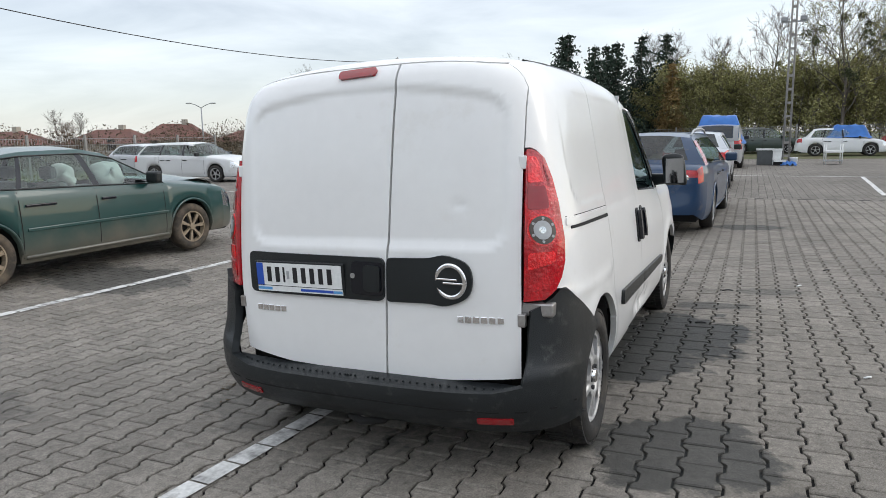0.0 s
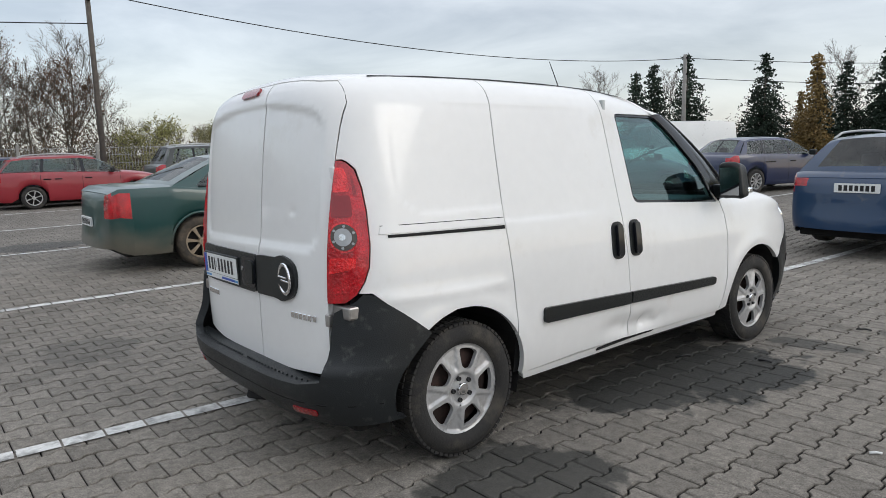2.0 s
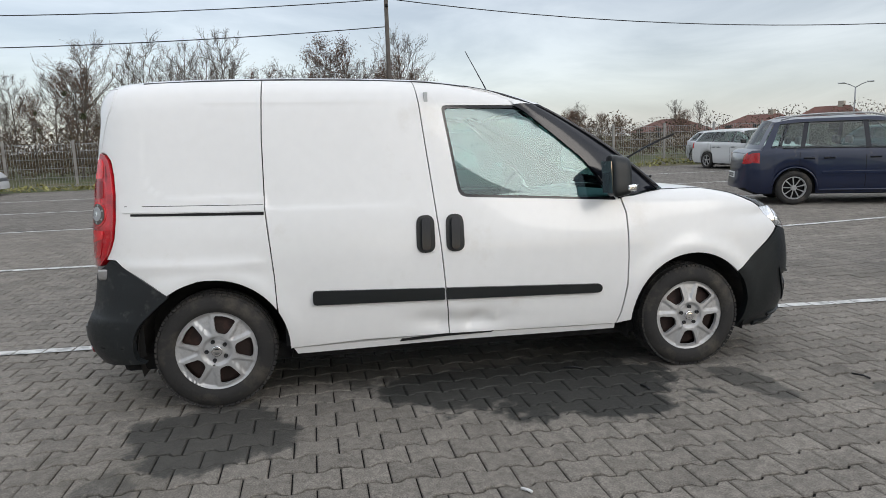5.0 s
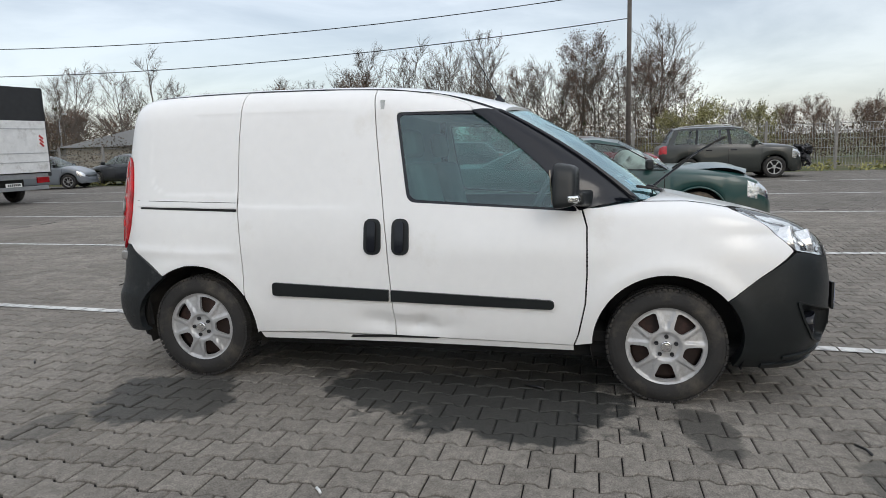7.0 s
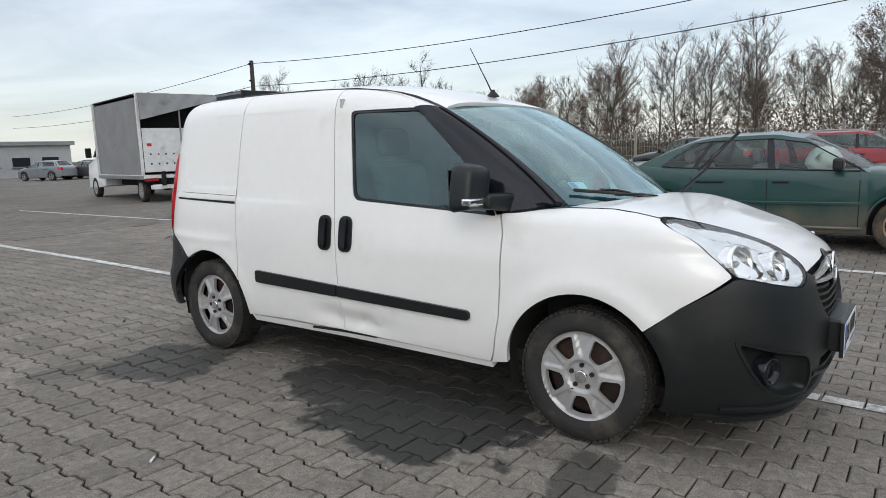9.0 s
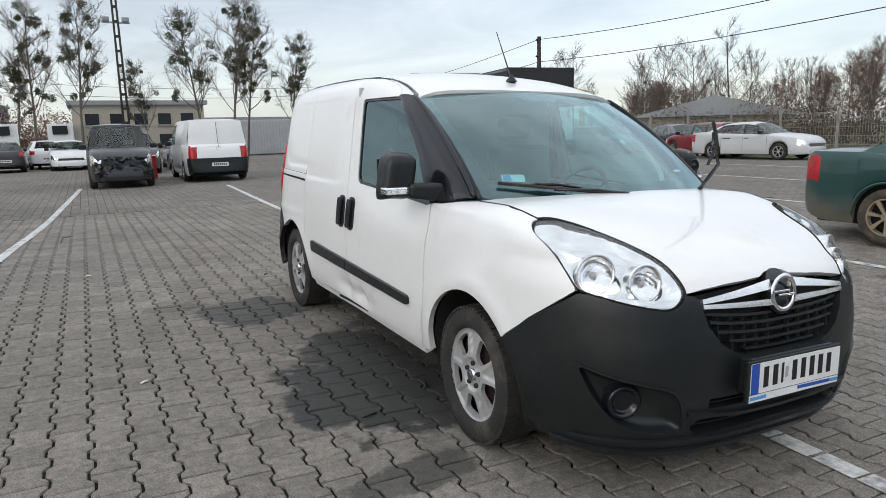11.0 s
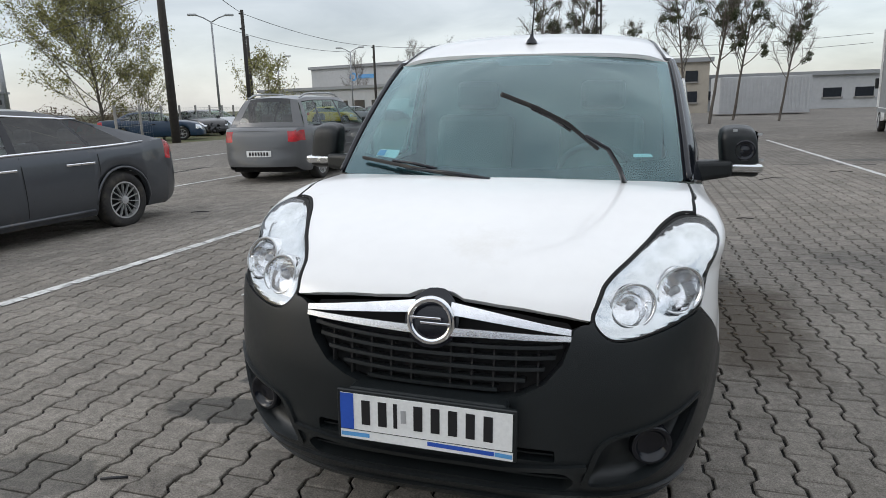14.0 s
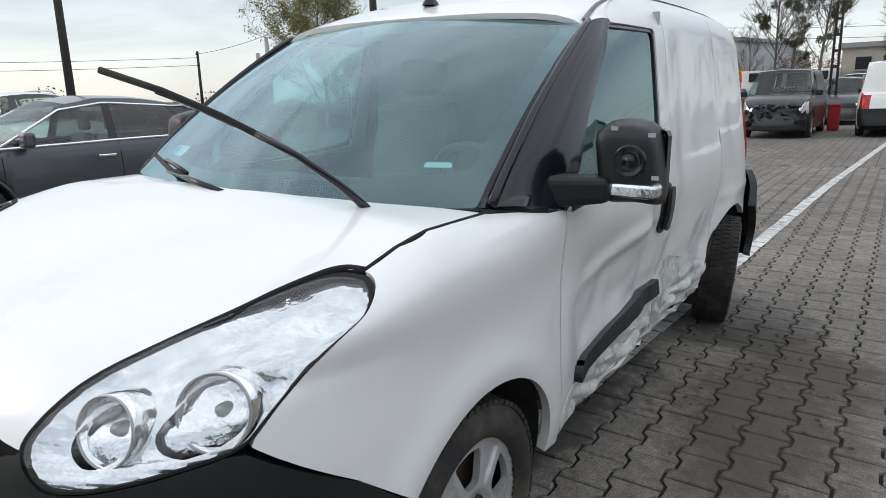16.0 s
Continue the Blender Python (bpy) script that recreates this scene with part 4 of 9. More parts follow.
def van_side(sgn):
    f = flank(sgn)
    R = sgn > 0
    # rear quarter panel, over the corner to the lamp
    lamp_edge = [(0.775, 1.364), (0.800, 1.355), (0.832, 1.325), (0.853, 1.25), (0.865, 1.15), (0.866, 1.02), (0.856, 0.93), (0.834, 0.87), (0.803, 0.822)]
    lamp_side = [(0.783, 1.371)] + [(u + 0.008, z + 0.004) for u, z in lamp_edge[1:]]
    o = R_MAX
    arch = [(o + y, z) for y, z in arc(0, 0.315, R_ARCH, 33, 130, 20)]
    gap = [(o + 0.324, 0.56), (o + 0.318, 0.70), (o + 0.288, 1.05), (o + 0.288, 1.43), (o + 0.296, 1.62), (o + 0.30, top_line(0.3))]
    top = [(o + 0.15, top_line(0.15)), (o, top_line(0.0))] + [(u_rear(top_line(y), y=y), top_line(y)) for y in (-0.12, -0.22, -0.30, -0.36)]
    rear_edge = [(u_rear(z, x=door_edge(0.690, z)), z) for z in (1.700, 1.67, 1.64, 1.60, 1.55, 1.5, 1.37)]
    low = [(0.866, 0.824), (0.905, 0.790), (0.964, 0.737), (R_MAX - 0.255, 0.640)]
    poly = gap + top + rear_edge + lamp_side + low + arch[::-1]
    patch("rear_quarter_panel", poly, rear_wrap(sgn), V, van, step=(0.024, 0.024), flange=0.03)
    # sliding door (a fixed panel on the driver's side)
    g0 = [(0.330, 0.545), (0.324, 0.70), (0.294, 1.05), (0.294, 1.43), (0.302, 1.62), (0.306, top_line(0.31))]
    g1 = [(1.118, top_line(1.12)), (1.135, 1.60), (1.155, 1.41), (1.190, 1.10), (1.218, 0.84), (1.254, 0.40), (1.258, 0.315)]
    tops = [(y, top_line(y)) for y in (0.5, 0.7, 0.9)]
    a2 = arc(0, 0.315, R_ARCH, -3, 30, 6)
    patch("sliding_door" if R else "side_panel", g0 + tops + g1 + [(0.8, 0.318), (0.40, 0.300)] + a2, f, V, van, step=(0.036, 0.024), flange=0.03)
    # front door with its window opening
    d0 = [(1.264, 0.315), (1.260, 0.40), (1.224, 0.84), (1.196, 1.10), (1.161, 1.41), (1.141, 1.60), (1.124, top_line(1.13))]
    d1 = [(1.35, top_line(1.35)), (1.55, top_line(1.55) - 0.012), (1.64, 1.636), (1.70, 1.603), (1.755, 1.572)]
    d2 = [(2.30, 1.045), (2.328, 0.95), (2.332, 0.70), (2.325, 0.54), (2.29, 0.36), (2.268, 0.300)]
    win = rpoly([(1.262, 1.588, 0.03), (1.338, 1.082, 0.05), (2.285, 1.03, 0.02), (2.10, 1.285, 0.02), (1.745, 1.590, 0.05)], 0.03)
    door = patch("front_door", d0 + d1 + [(2.09, 1.295)] + d2, f, V, van, step=(0.028, 0.024), flange=0.03, holes=[win[::-1]])
    patch("window_seal", win, f, M["gloss_black"], door, step=0.08, flange=0.012, lift=-0.006,
          holes=[rpoly([(1.280, 1.575, 0.03), (1.352, 1.098, 0.05), (2.255, 1.045, 0.02), (2.085, 1.28, 0.02), (1.738, 1.576, 0.05)], 0.03)[::-1]])
    patch("window_pane", rpoly([(1.272, 1.58), (1.346, 1.092), (2.27, 1.038), (2.09, 1.285), (1.742, 1.582)], 0.03), f, M["van_glass"], door, step=0.1, flange=0, lift=-0.012)
    # black pillar between door and windscreen
    van_pillar(sgn, f)
    # front wing
    wz = arc(2.755, 0.315, F_ARCH, 180, 42, 24)
    ww = [(F_MAX + 2.755 - y, z) for y, z in [(2.277, 0.300), (2.298, 0.36), (2.334, 0.54), (2.341, 0.70), (2.337, 0.95), (2.312, 1.045), (2.40, 1.050), (2.50, 1.066)]]
    ww += [(u_front(hood_z(x + 0.008, y), y=y), hood_z(x + 0.008, y)) for x, y in SHUT[::-1]]
    ww += [(u, z) for u, z in LAMP_OUT[56:84][::-1] if u > 0.80 and z > 0.832] + [(0.868, 0.823)]
    ww += [(u_front(0.69, y=3.19), 0.69)]
    ww += [(F_MAX + 2.755 - y, z) for y, z in wz[::-1]]
    ww = [(sgn * u, z) for u, z in ww]
    patch("front_wing", ww, front_wrap, V, van, step=(0.04, 0.04), flange=0.03)
    # sill below the doors
    patch("sill", [(0.40, 0.292), (1.26, 0.306), (2.268, 0.292), (2.27, 0.262), (1.3, 0.268), (0.42, 0.255)], f, V, van, step=(0.08, 0.03), flange=0.06, lift=-0.008)
    if R:
        patch("sill_tear", [(0.98, 0.288), (1.25, 0.300), (1.50, 0.303), (1.52, 0.310), (1.25, 0.312), (0.99, 0.300)], f, M["dark"], van, step=0.06, flange=0.01, lift=0.001, label="dark torn seam under the dented doors")
    if not R:
        patch("scraped_skin", rpoly([(0.46, 0.325), (1.24, 0.318), (1.232, 0.55), (0.95, 0.60), (0.60, 0.52), (0.47, 0.42)], 0.04), f, M["scraped"], van, step=(0.03, 0.025), flange=0.004, lift=0.003, label="scraped and creased white skin")
        patch("scraped_skin", rpoly([(1.275, 0.318), (2.262, 0.312), (2.29, 0.37), (2.20, 0.45), (1.90, 0.44), (1.60, 0.50), (1.27, 0.50)], 0.03), f, M["scraped"], van, step=(0.03, 0.025), flange=0.004, lift=0.003, label="scraped and creased white skin")
    # rub strip in two lengths
    for a, b, taper in ((0.515, 1.232, 0), (1.246, 2.165, 1)):
        za0, za1 = 0.612 - 0.036 * (a - 0.5), 0.535 - 0.020 * (a - 0.5)
        zb0, zb1 = 0.612 - 0.036 * (b - 0.5), 0.535 - 0.020 * (b - 0.5)
        if sgn < 0:
            za0, za1, zb0, zb1 = za0 - 0.02 * taper, za1 - 0.02 * taper, zb0 - 0.05 * taper, zb1 - 0.05 * taper
            if not taper:
                continue
        pl = rpoly([(a, za1, 0.02 if not taper else 0.004), (b, zb1, 0.03 if taper else 0.004), (b, zb0, 0.03 if taper else 0.004), (a, za0, 0.02 if not taper else 0.004)])
        fs_ = f if R else (lambda y, z: (-(van_half(y, z) - dent_left(y, z, 0.25)), y, z))
        patch("rub_strip", pl, fs_, M["black_plastic"], van, step=0.05, flange=0.03, lift=0.018 if R else 0.030)
    # slide rail slot and the seam above it
    if R:
        patch("slide_rail", [(-0.37, 1.043), (0.285, 1.026), (0.285, 1.042), (-0.37, 1.055)], f, M["dark"], van, step=0.08, flange=0.006, lift=0.003)
        patch("rail_lip", [(-0.41, 1.060), (0.285, 1.047), (0.285, 1.072), (-0.40, 1.088)], f, V, van, step=0.08, flange=0.01, lift=0.005)
        patch("fuel_seam", [(-0.40, 1.092), (0.285, 1.078), (0.285, 1.081), (-0.40, 1.095)], f, M["dark"], van, step=0.1, flange=0.002, lift=0.001)
    # door handles
    for y0, drop in ((1.137, 0), (1.302, 0)) if R else ((1.302, 0.0),):
        cup = patch("door_handle", rpoly([(y0 - 0.052, 0.785), (y0 + 0.052, 0.785), (y0 + 0.050, 0.990), (y0 - 0.048, 0.990)], 0.05, 5), f, M["black_plastic"], van,
                    step=0.03, flange=0.012, lift=0.008, label="black grip recess")
        grip = rpoly([(y0 - 0.026, 0.800), (y0 + 0.022, 0.800), (y0 + 0.026, 0.975), (y0 - 0.022, 0.975)], 0.024, 4)
        patch("grip", grip, f, M["gloss_black"], cup, step=0.02, flange=0.022, lift=0.030)
    # tail lamp
    fw = rear_wrap(sgn)
    inner = [(u_rear(0.79, x=0.690), 0.785), (u_rear(1.0, x=0.692), 1.0), (u_rear(1.2, x=0.692), 1.2), (u_rear(1.362, x=0.692), 1.362)]
    outer = lamp_edge + [(0.757, 0.790)]
    lamp = patch("tail_lamp", inner + outer, fw, M["red_lens"], van, step=(0.02, 0.03), flange=0.04, lift=0.010, label="red tail lamp with a clear round reversing lamp",
                 bulge=lambda u, z: 0.009 * max(0.0, 1 - ((z - 1.07) / 0.29) ** 2))
    uc, zc = u_rear(1.05, x=0.748), 1.055
    rim_ = lambda k, r, h: [(uc + k + r * math.cos(t * math.pi / 14), zc + h * math.sin(t * math.pi / 14)) for t in range(28)]
    ring = patch("lamp_ring", rim_(0, 0.060, 0.062), fw, M["bright_red_lens"], lamp, step=0.03, flange=0.010, lift=0.022)
    patch("reversing_bezel", rim_(0, 0.051, 0.053), fw, M["lamp_grey_dark"], ring, step=0.03, flange=0.004, lift=0.0245)
    patch("reversing_lens", rim_(-0.002, 0.034, 0.036), fw, M["lamp_grey"], ring, step=0.012, flange=0.004, lift=0.0265)
    patch("bulb_glint", rim_(-0.004, 0.013, 0.013), fw, M["lamp_shell"], ring, step=0.03, flange=0.002, lift=0.0285)
    for k in range(6):
        a = k * math.pi / 3 + 0.4
        patch("bezel_dot", [(uc + 0.0425 * math.cos(a) + 0.0055 * math.cos(q), zc + 0.044 * math.sin(a) + 0.0055 * math.sin(q)) for q in [j * math.pi / 5 for j in range(10)]], fw, M["lamp_grey"], ring, step=0.05, flange=0.002, lift=0.026)
    # chambers seen behind the lens: brighter fields parted by dark webs
    for pts, mt in (([(0.755, 1.335), (0.79, 1.335), (0.803, 1.30), (0.808, 1.235), (0.742, 1.235)], "bright_red_lens"), ([(0.740, 1.222), (0.809, 1.222), (0.813, 1.135), (0.728, 1.135)], "dark_red_lens"),
                    ([(0.708, 0.972), (0.812, 0.972), (0.808, 0.93), (0.700, 0.905)], "bright_red_lens"), ([(0.700, 0.893), (0.803, 0.915), (0.790, 0.86), (0.772, 0.832), (0.695, 0.826)], "red_lens")):
        patch("lens_chamber", rpoly(pts, 0.012), fw, M[mt], lamp, step=0.03, flange=0.003, lift=0.0135, bulge=lambda u, z: 0.009 * max(0.0, 1 - ((z - 1.07) / 0.29) ** 2))
    for k in range(3):
        web = [(0.818 + 0.006 * k - 0.0016, 1.30 - 0.02 * k), (0.818 + 0.006 * k + 0.0016, 1.30 - 0.02 * k), (0.829 + 0.005 * k + 0.0016, 1.14), (0.829 + 0.005 * k - 0.0016, 1.14)]
        patch("lens_rib", web, fw, M["dark_red_lens"], lamp, step=0.05, flange=0.002, lift=0.0165)
    # wheel arch liners: half a drum each
    for yc, rad in ((0.0, R_ARCH), (2.755, F_ARCH)):
        vs, fs = [], []
        n = 18
        for i in range(n + 1):
            t = radians(-18 + 216 * i / n)
            y, z = yc + (rad + 0.012) * math.cos(t), 0.315 + (rad + 0.012) * math.sin(t)
            for xx in (van_half(min(max(y, 0), 2.755), max(z, 0.3)) - 0.035, 0.45):
                vs.append((sgn * xx, y, z))
        for i in range(n):
            fs.append((2 * i, 2 * i + 1, 2 * i + 3, 2 * i + 2))
        k = len(vs)
        vs += [(sgn * 0.45, yc + (rad + 0.012) * math.cos(radians(-18 + 216 * i / n)), 0.315 + (rad + 0.012) * math.sin(radians(-18 + 216 * i / n))) for i in range(n + 1)]
        fs.append(tuple(range(k, k + n + 1)))
        part("wheel_arch_liner", mesh_from("wheel_arch_liner", vs, fs), M["liner"], van)


for _s in (1, -1):
    van_side(_s)

# roof, screens and bonnet
side = [(roof_rim(y), y) for y in (0.0, 0.5, 1.0, 1.3, 1.5, 1.65, 1.75, 1.865)]
back = []
for _z, _x in ((1.731, 0.0), (1.730, 0.15), (1.726, 0.30), (1.720, 0.40), (1.712, 0.48), (1.704, 0.545), (1.702, 0.585), (1.704, 0.605)):
    back.append((_x, door_face(_x, _z)[1]))
back += [(0.622, -0.24), (0.624, -0.12)]
front = [(x, 1.962 - 0.10 * (x / 0.682) ** 2) for x in (0.6, 0.45, 0.3, 0.15, 0.0)]
half = back + side + front
rp = half + [(-x, y) for x, y in half[-2:0:-1]]
patch("roof", rp, roof_face, V, van, step=0.05, flange=0.02)
ws = rpoly([(-0.730, 0.0), (0.730, 0.0), (0.728, 1.0), (-0.728, 1.0)], 0.012)
screen = clear(patch("windscreen", ws, screen_face, M["ws_glass"], van, step=(0.05, 0.05), flange=0))
band_hole = rpoly([(-0.668, 0.150), (-0.3, 0.095), (0.3, 0.095), (0.668, 0.150), (0.672, 0.955), (0.15, 0.955), (0.13, 0.90), (-0.13, 0.90), (-0.15, 0.955), (-0.672, 0.955)], 0.02)
patch("screen_border", ws, screen_face, M["gloss_black"], screen, step=(0.05, 0.05), flange=0.0, lift=-0.006, holes=[band_hole[::-1]])

# edge of the bonnet in the front view, then carried back along the wing
hb = [(0.0, 0.870), (0.05, 0.866), (0.085, 0.852), (0.19, 0.846), (0.33, 0.838), (0.42, 0.828), (0.452, 0.824)]


def nose_y(x, z):
    q = max(0.0, 1 - min(1, x / VAN_WF(z)) ** NF(z))
    return FRONT_Y + VAN_LF(z) * q ** (1 / NF(z))


he = [(x, nose_y(x, z)) for x, z in hb]
for _u, _z in LAMP_OUT[:34][::-1]:
    _p = front_wrap(_u, _z)
    if _p[1] < he[-1][1] - 0.004 and _u < 0.77:
        he.append((_p[0] - 0.003, _p[1]))
he += SHUT + [(0.70, 2.642), (0.5, 2.715), (0.25, 2.765), (0.0, 2.782)]
hood_poly = he + [(-x, y) for x, y in he[-2:0:-1]]
patch("bonnet", hood_poly, hood_face, V, van, step=(0.035, 0.035), flange=0.03)
# A dark tube draws the shade inside the bonnet's shut line.
for _s in (1, -1):
    tube("bonnet_seal", [(_s * (x + 0.003), y, hood_z(x + 0.003, y) - 0.006) for x, y in SHUT], 0.0085, M["dark"], van)
# scuttle below the screen
vs, fs = [], []
for i in range(25):
    x = -0.73 + 1.46 * i / 24
    q = x / 0.73
    y = 2.775 - 0.16 * q * q
    vs += [(x, y - 0.03, 1.078), (x, y + 0.012, 1.062), (x, y + 0.02, 1.03)]
for i in range(24):
    for j in range(2):
        fs.append((3 * i + j, 3 * i + j + 1, 3 * i + j + 4, 3 * i + j + 3))
part("scuttle", mesh_from("scuttle", vs, fs, True), M["black_plastic"], van)

# inner shell: keeps the shut lines dark
sh = []
for k in range(2):
    sgn = 1 - 2 * k
    vs, fs = [], []
    ys = [-0.52, -0.45, -0.40, -0.36] + [0.36 + 0.1 * i for i in range(21)]
    zs = [0.30, 0.5, 0.7, 0.9, 1.05]
    for y in ys:
        for z in zs:
            d = 0.20 if sgn < 0 else dent_right(y, z)
            vs.append((sgn * (van_half(y, z) - 0.035 - d), y, z))
    for i in range(len(ys) - 1):
        if ys[i] < -0.3 and ys[i + 1] > 0:
            continue
        for j in range(len(zs) - 1):
            a = i * len(zs) + j
            fs.append((a, a + 1, a + len(zs) + 1, a + len(zs)))
    part("inner_shell", mesh_from("inner_shell", vs, fs), M["dark"], van)
    # upper shell behind the load area
    vs, fs = [], []
    ys = [-0.44 + 0.12 * i for i in range(15)]
    zs = [1.05, 1.2, 1.4, 1.6, 1.68]
    for y in ys:
        for z in zs:
            vs.append((sgn * (van_half(y, z) - 0.04), y, z))
    for i in range(len(ys) - 1):
        if ys[i + 1] > 1.25:
            continue
        for j in range(len(zs) - 1):
            a = i * len(zs) + j
            fs.append((a, a + 1, a + len(zs) + 1, a + len(zs)))
    part("inner_shell", mesh_from("inner_shell", vs, fs), M["dark"], van)
part("underbody", box(-0.56, 0.72, -0.50, 3.35, 0.20, 0.30, 0.03), M["dark"], van)
part("engine_bay", box(-0.62, 0.62, 2.45, 3.30, 0.30, 0.82, 0.05), M["dark"], van)
part("rear_bulk", box(-0.60, 0.60, -0.53, -0.46, 0.35, 1.62, 0.02), M["dark"], van)

# rear doors
split = lambda z: 0.128 + 0.045 * (z - 1.0) / 0.75
_edge = [(door_edge(0.686, z), z) for z in (1.36, 1.5, 1.55, 1.60, 1.64, 1.67, 1.695)]
top_r = [(0.54, 1.699), (0.48, 1.707), (0.40, 1.715), (0.30, 1.721)]
rd = [(split(0.43) + 0.005, 0.438), (0.40, 0.452), (0.675, 0.475), (0.684, 0.78), (0.684, 1.0)] + _edge + top_r + [(split(1.73) + 0.005, 1.725)]
patch("rear_door", rd, door_face, V, van, step=(0.024, 0.022), flange=0.03, label="narrow right rear door with a small dent")
top_l = [(-0.54, 1.699), (-0.48, 1.707), (-0.40, 1.715), (-0.30, 1.721), (-0.15, 1.725), (0.0, 1.726)]
ld = [(split(0.43) - 0.005, 0.438), (split(1.73) - 0.005, 1.725)] + top_l[::-1] + [(-x, z) for x, z in _edge[::-1]] + [(-0.684, 1.0), (-0.684, 0.78), (-0.675, 0.49), (-0.40, 0.455)]
patch("rear_door", ld, door_face, V, van, step=(0.024, 0.022), flange=0.03, label="wide left rear door")
# black band with the handle
bandl = rpoly([(-0.595, 0.772), (split(0.8) - 0.008, 0.765), (split(0.9) - 0.008, 0.945), (-0.60, 0.955)], 0.03)
band = patch("door_band", bandl, door_face, M["black_plastic"], van, step=0.05, flange=0.014, lift=0.014)
bandr = rpoly([(split(0.8) + 0.006, 0.765), (0.32, 0.768, 0.03), (0.385, 0.755, 0.06), (0.50, 0.80, 0.08), (0.50, 0.93, 0.08), (0.385, 0.968, 0.06), (0.32, 0.950, 0.03), (split(0.9) + 0.006, 0.947)], 0.02)
band2 = patch("door_band", bandr, door_face, M["black_plastic"], van, step=0.04, flange=0.014, lift=0.014)
patch("handle_recess", rpoly([(-0.045, 0.790), (0.108, 0.785), (0.114, 0.925), (-0.04, 0.930)], 0.025), door_face, M["gloss_black"], band, step=0.05, flange=0.004, lift=0.017)
patch("pull_handle", rpoly([(0.02, 0.805), (0.098, 0.803), (0.10, 0.912), (0.02, 0.915)], 0.02), door_face, M["black_plastic"], band, step=0.03, flange=0.01, lift=0.026)
patch("lock", [(-0.035 + 0.011 * math.cos(t * 0.524), 0.868 + 0.011 * math.sin(t * 0.524)) for t in range(12)], door_face, M["bare_metal"], band, step=0.1, flange=0.004, lift=0.02)


def emblem(parent, at, rad, normal_m):
    """A plain ring with a level bar across it."""
    vs, fs = [], []
    n, k = 40, 8
    for i in range(n):
        a = 2 * math.pi * i / n
        for j in range(k):
            b = 2 * math.pi * j / k
            r = rad + 0.16 * rad * math.cos(b)
            vs.append(normal_m @ Vector((r * math.cos(a), r * math.sin(a), 0.10 * rad * math.sin(b) + 0.004)))
    for i in range(n):
        for j in range(k):
            fs.append((i * k + j, i * k + (j + 1) % k, ((i + 1) % n) * k + (j + 1) % k, ((i + 1) % n) * k + j))
    ring = part("emblem", mesh_from("emblem", vs, fs, True), M["chrome"], parent, "plain chrome ring emblem")
    bm = bmesh.new()
    for y0, x0, x1, h in ((0.05, -0.98, 0.50, 0.13), (-0.18, -0.50, 0.98, 0.13)):
        box_bm(bm, rad * x0, rad * x1, rad * (y0), rad * (y0 + h), 0.0, rad * 0.16, rad * 0.03, 1)
    bmesh.ops.transform(bm, matrix=normal_m, verts=bm.verts)
    part("emblem_bar", bm, M["chrome"], ring)
    return ring


emblem(band2, None, 0.064, Matrix.Translation((0.412, -0.640, 0.862)) @ pose(0, 0, 0, 90, 0, -6))


def plate(parent, m, w=0.52, h=0.114, frame_mat="black_plastic", name="number_plate"):
    """A number plate: white field, blue end band, bars for its characters, a holder with a pale strip."""
    def put_box(nm, x0, x1, z0, z1, y0, y1, mt, par, bev=0.0):
        bm = box(-x1, -x0, y0, y1, z0, z1, bev, 1)
        bmesh.ops.transform(bm, matrix=m, verts=bm.verts)
        return part(nm, bm, M[mt], par)
    holder = put_box("plate_holder", -w / 2 - 0.012, w / 2 + 0.012, -h / 2 - 0.035, h / 2 + 0.010, -0.012, 0.004, frame_mat, parent, 0.003)
    field = put_box(name, -w / 2, w / 2, -h / 2, h / 2, 0.005, 0.008, "plate_white", holder)
    put_box("plate_band", -w / 2, -w / 2 + 0.042, -h / 2, h / 2, 0.0085, 0.0095, "plate_blue", field)
    x = -w / 2 + 0.060
    for i, cw in enumerate((0.046, 0.046, 0.020, 0.0, 0.046, 0.046, 0.046, 0.046, 0.046)):
        if cw:
            put_box("character_bar", x + cw * 0.16, x + cw * 0.74, -h * 0.34, h * 0.34, 0.0085, 0.0095, "plate_black", field)
        else:
            cw = 0.026
            put_box("seal", x, x + 0.016, -0.02, 0.02, 0.0085, 0.0092, "lamp_grey", field)
        x += cw + 0.006
    strip = put_box("holder_strip", -w / 2 - 0.002, w / 2 + 0.002, -h / 2 - 0.031, -h / 2 - 0.004, 0.0045, 0.0065, "plate_white", holder)
    for x0, x1, mt in ((-w / 2 + 0.0, -w / 2 + 0.09, "sticker_blue"), (w * 0.02, w * 0.40, "plate_blue"), (w / 2 - 0.05, w / 2, "sticker_blue")):
        put_box("strip_bar", x0, x1, -h / 2 - 0.024, -h / 2 - 0.011, 0.007, 0.0075, mt, strip)
    return holder


plate(band, Matrix.Translation((-0.315, -0.643, 0.858)) @ pose(0, 0, 0, -2, 0, 180 - 1.5) @ Matrix.Diagonal((0.88, 1, 0.88, 1)))
# badges and hinges on the doors, high brake lamp
for x0, x1, z0, z1, gaps in ((-0.575, -0.40, 0.685, 0.712, 5), (0.43, 0.625, 0.695, 0.722, 6)):
    base = None
    for i in range(gaps):
        a = x0 + (x1 - x0) * i / gaps
        b = a + (x1 - x0) / gaps * 0.82
        y = door_face((a + b) / 2, 0.7)[1]
        o = part("badge" if base is None else "badge_bar", box(a, b, y - 0.006, y + 0.002, z0, z1, 0.002, 1), M["chrome"], base or van, "small chrome badge bars" if base is None else "")
        base = base or o
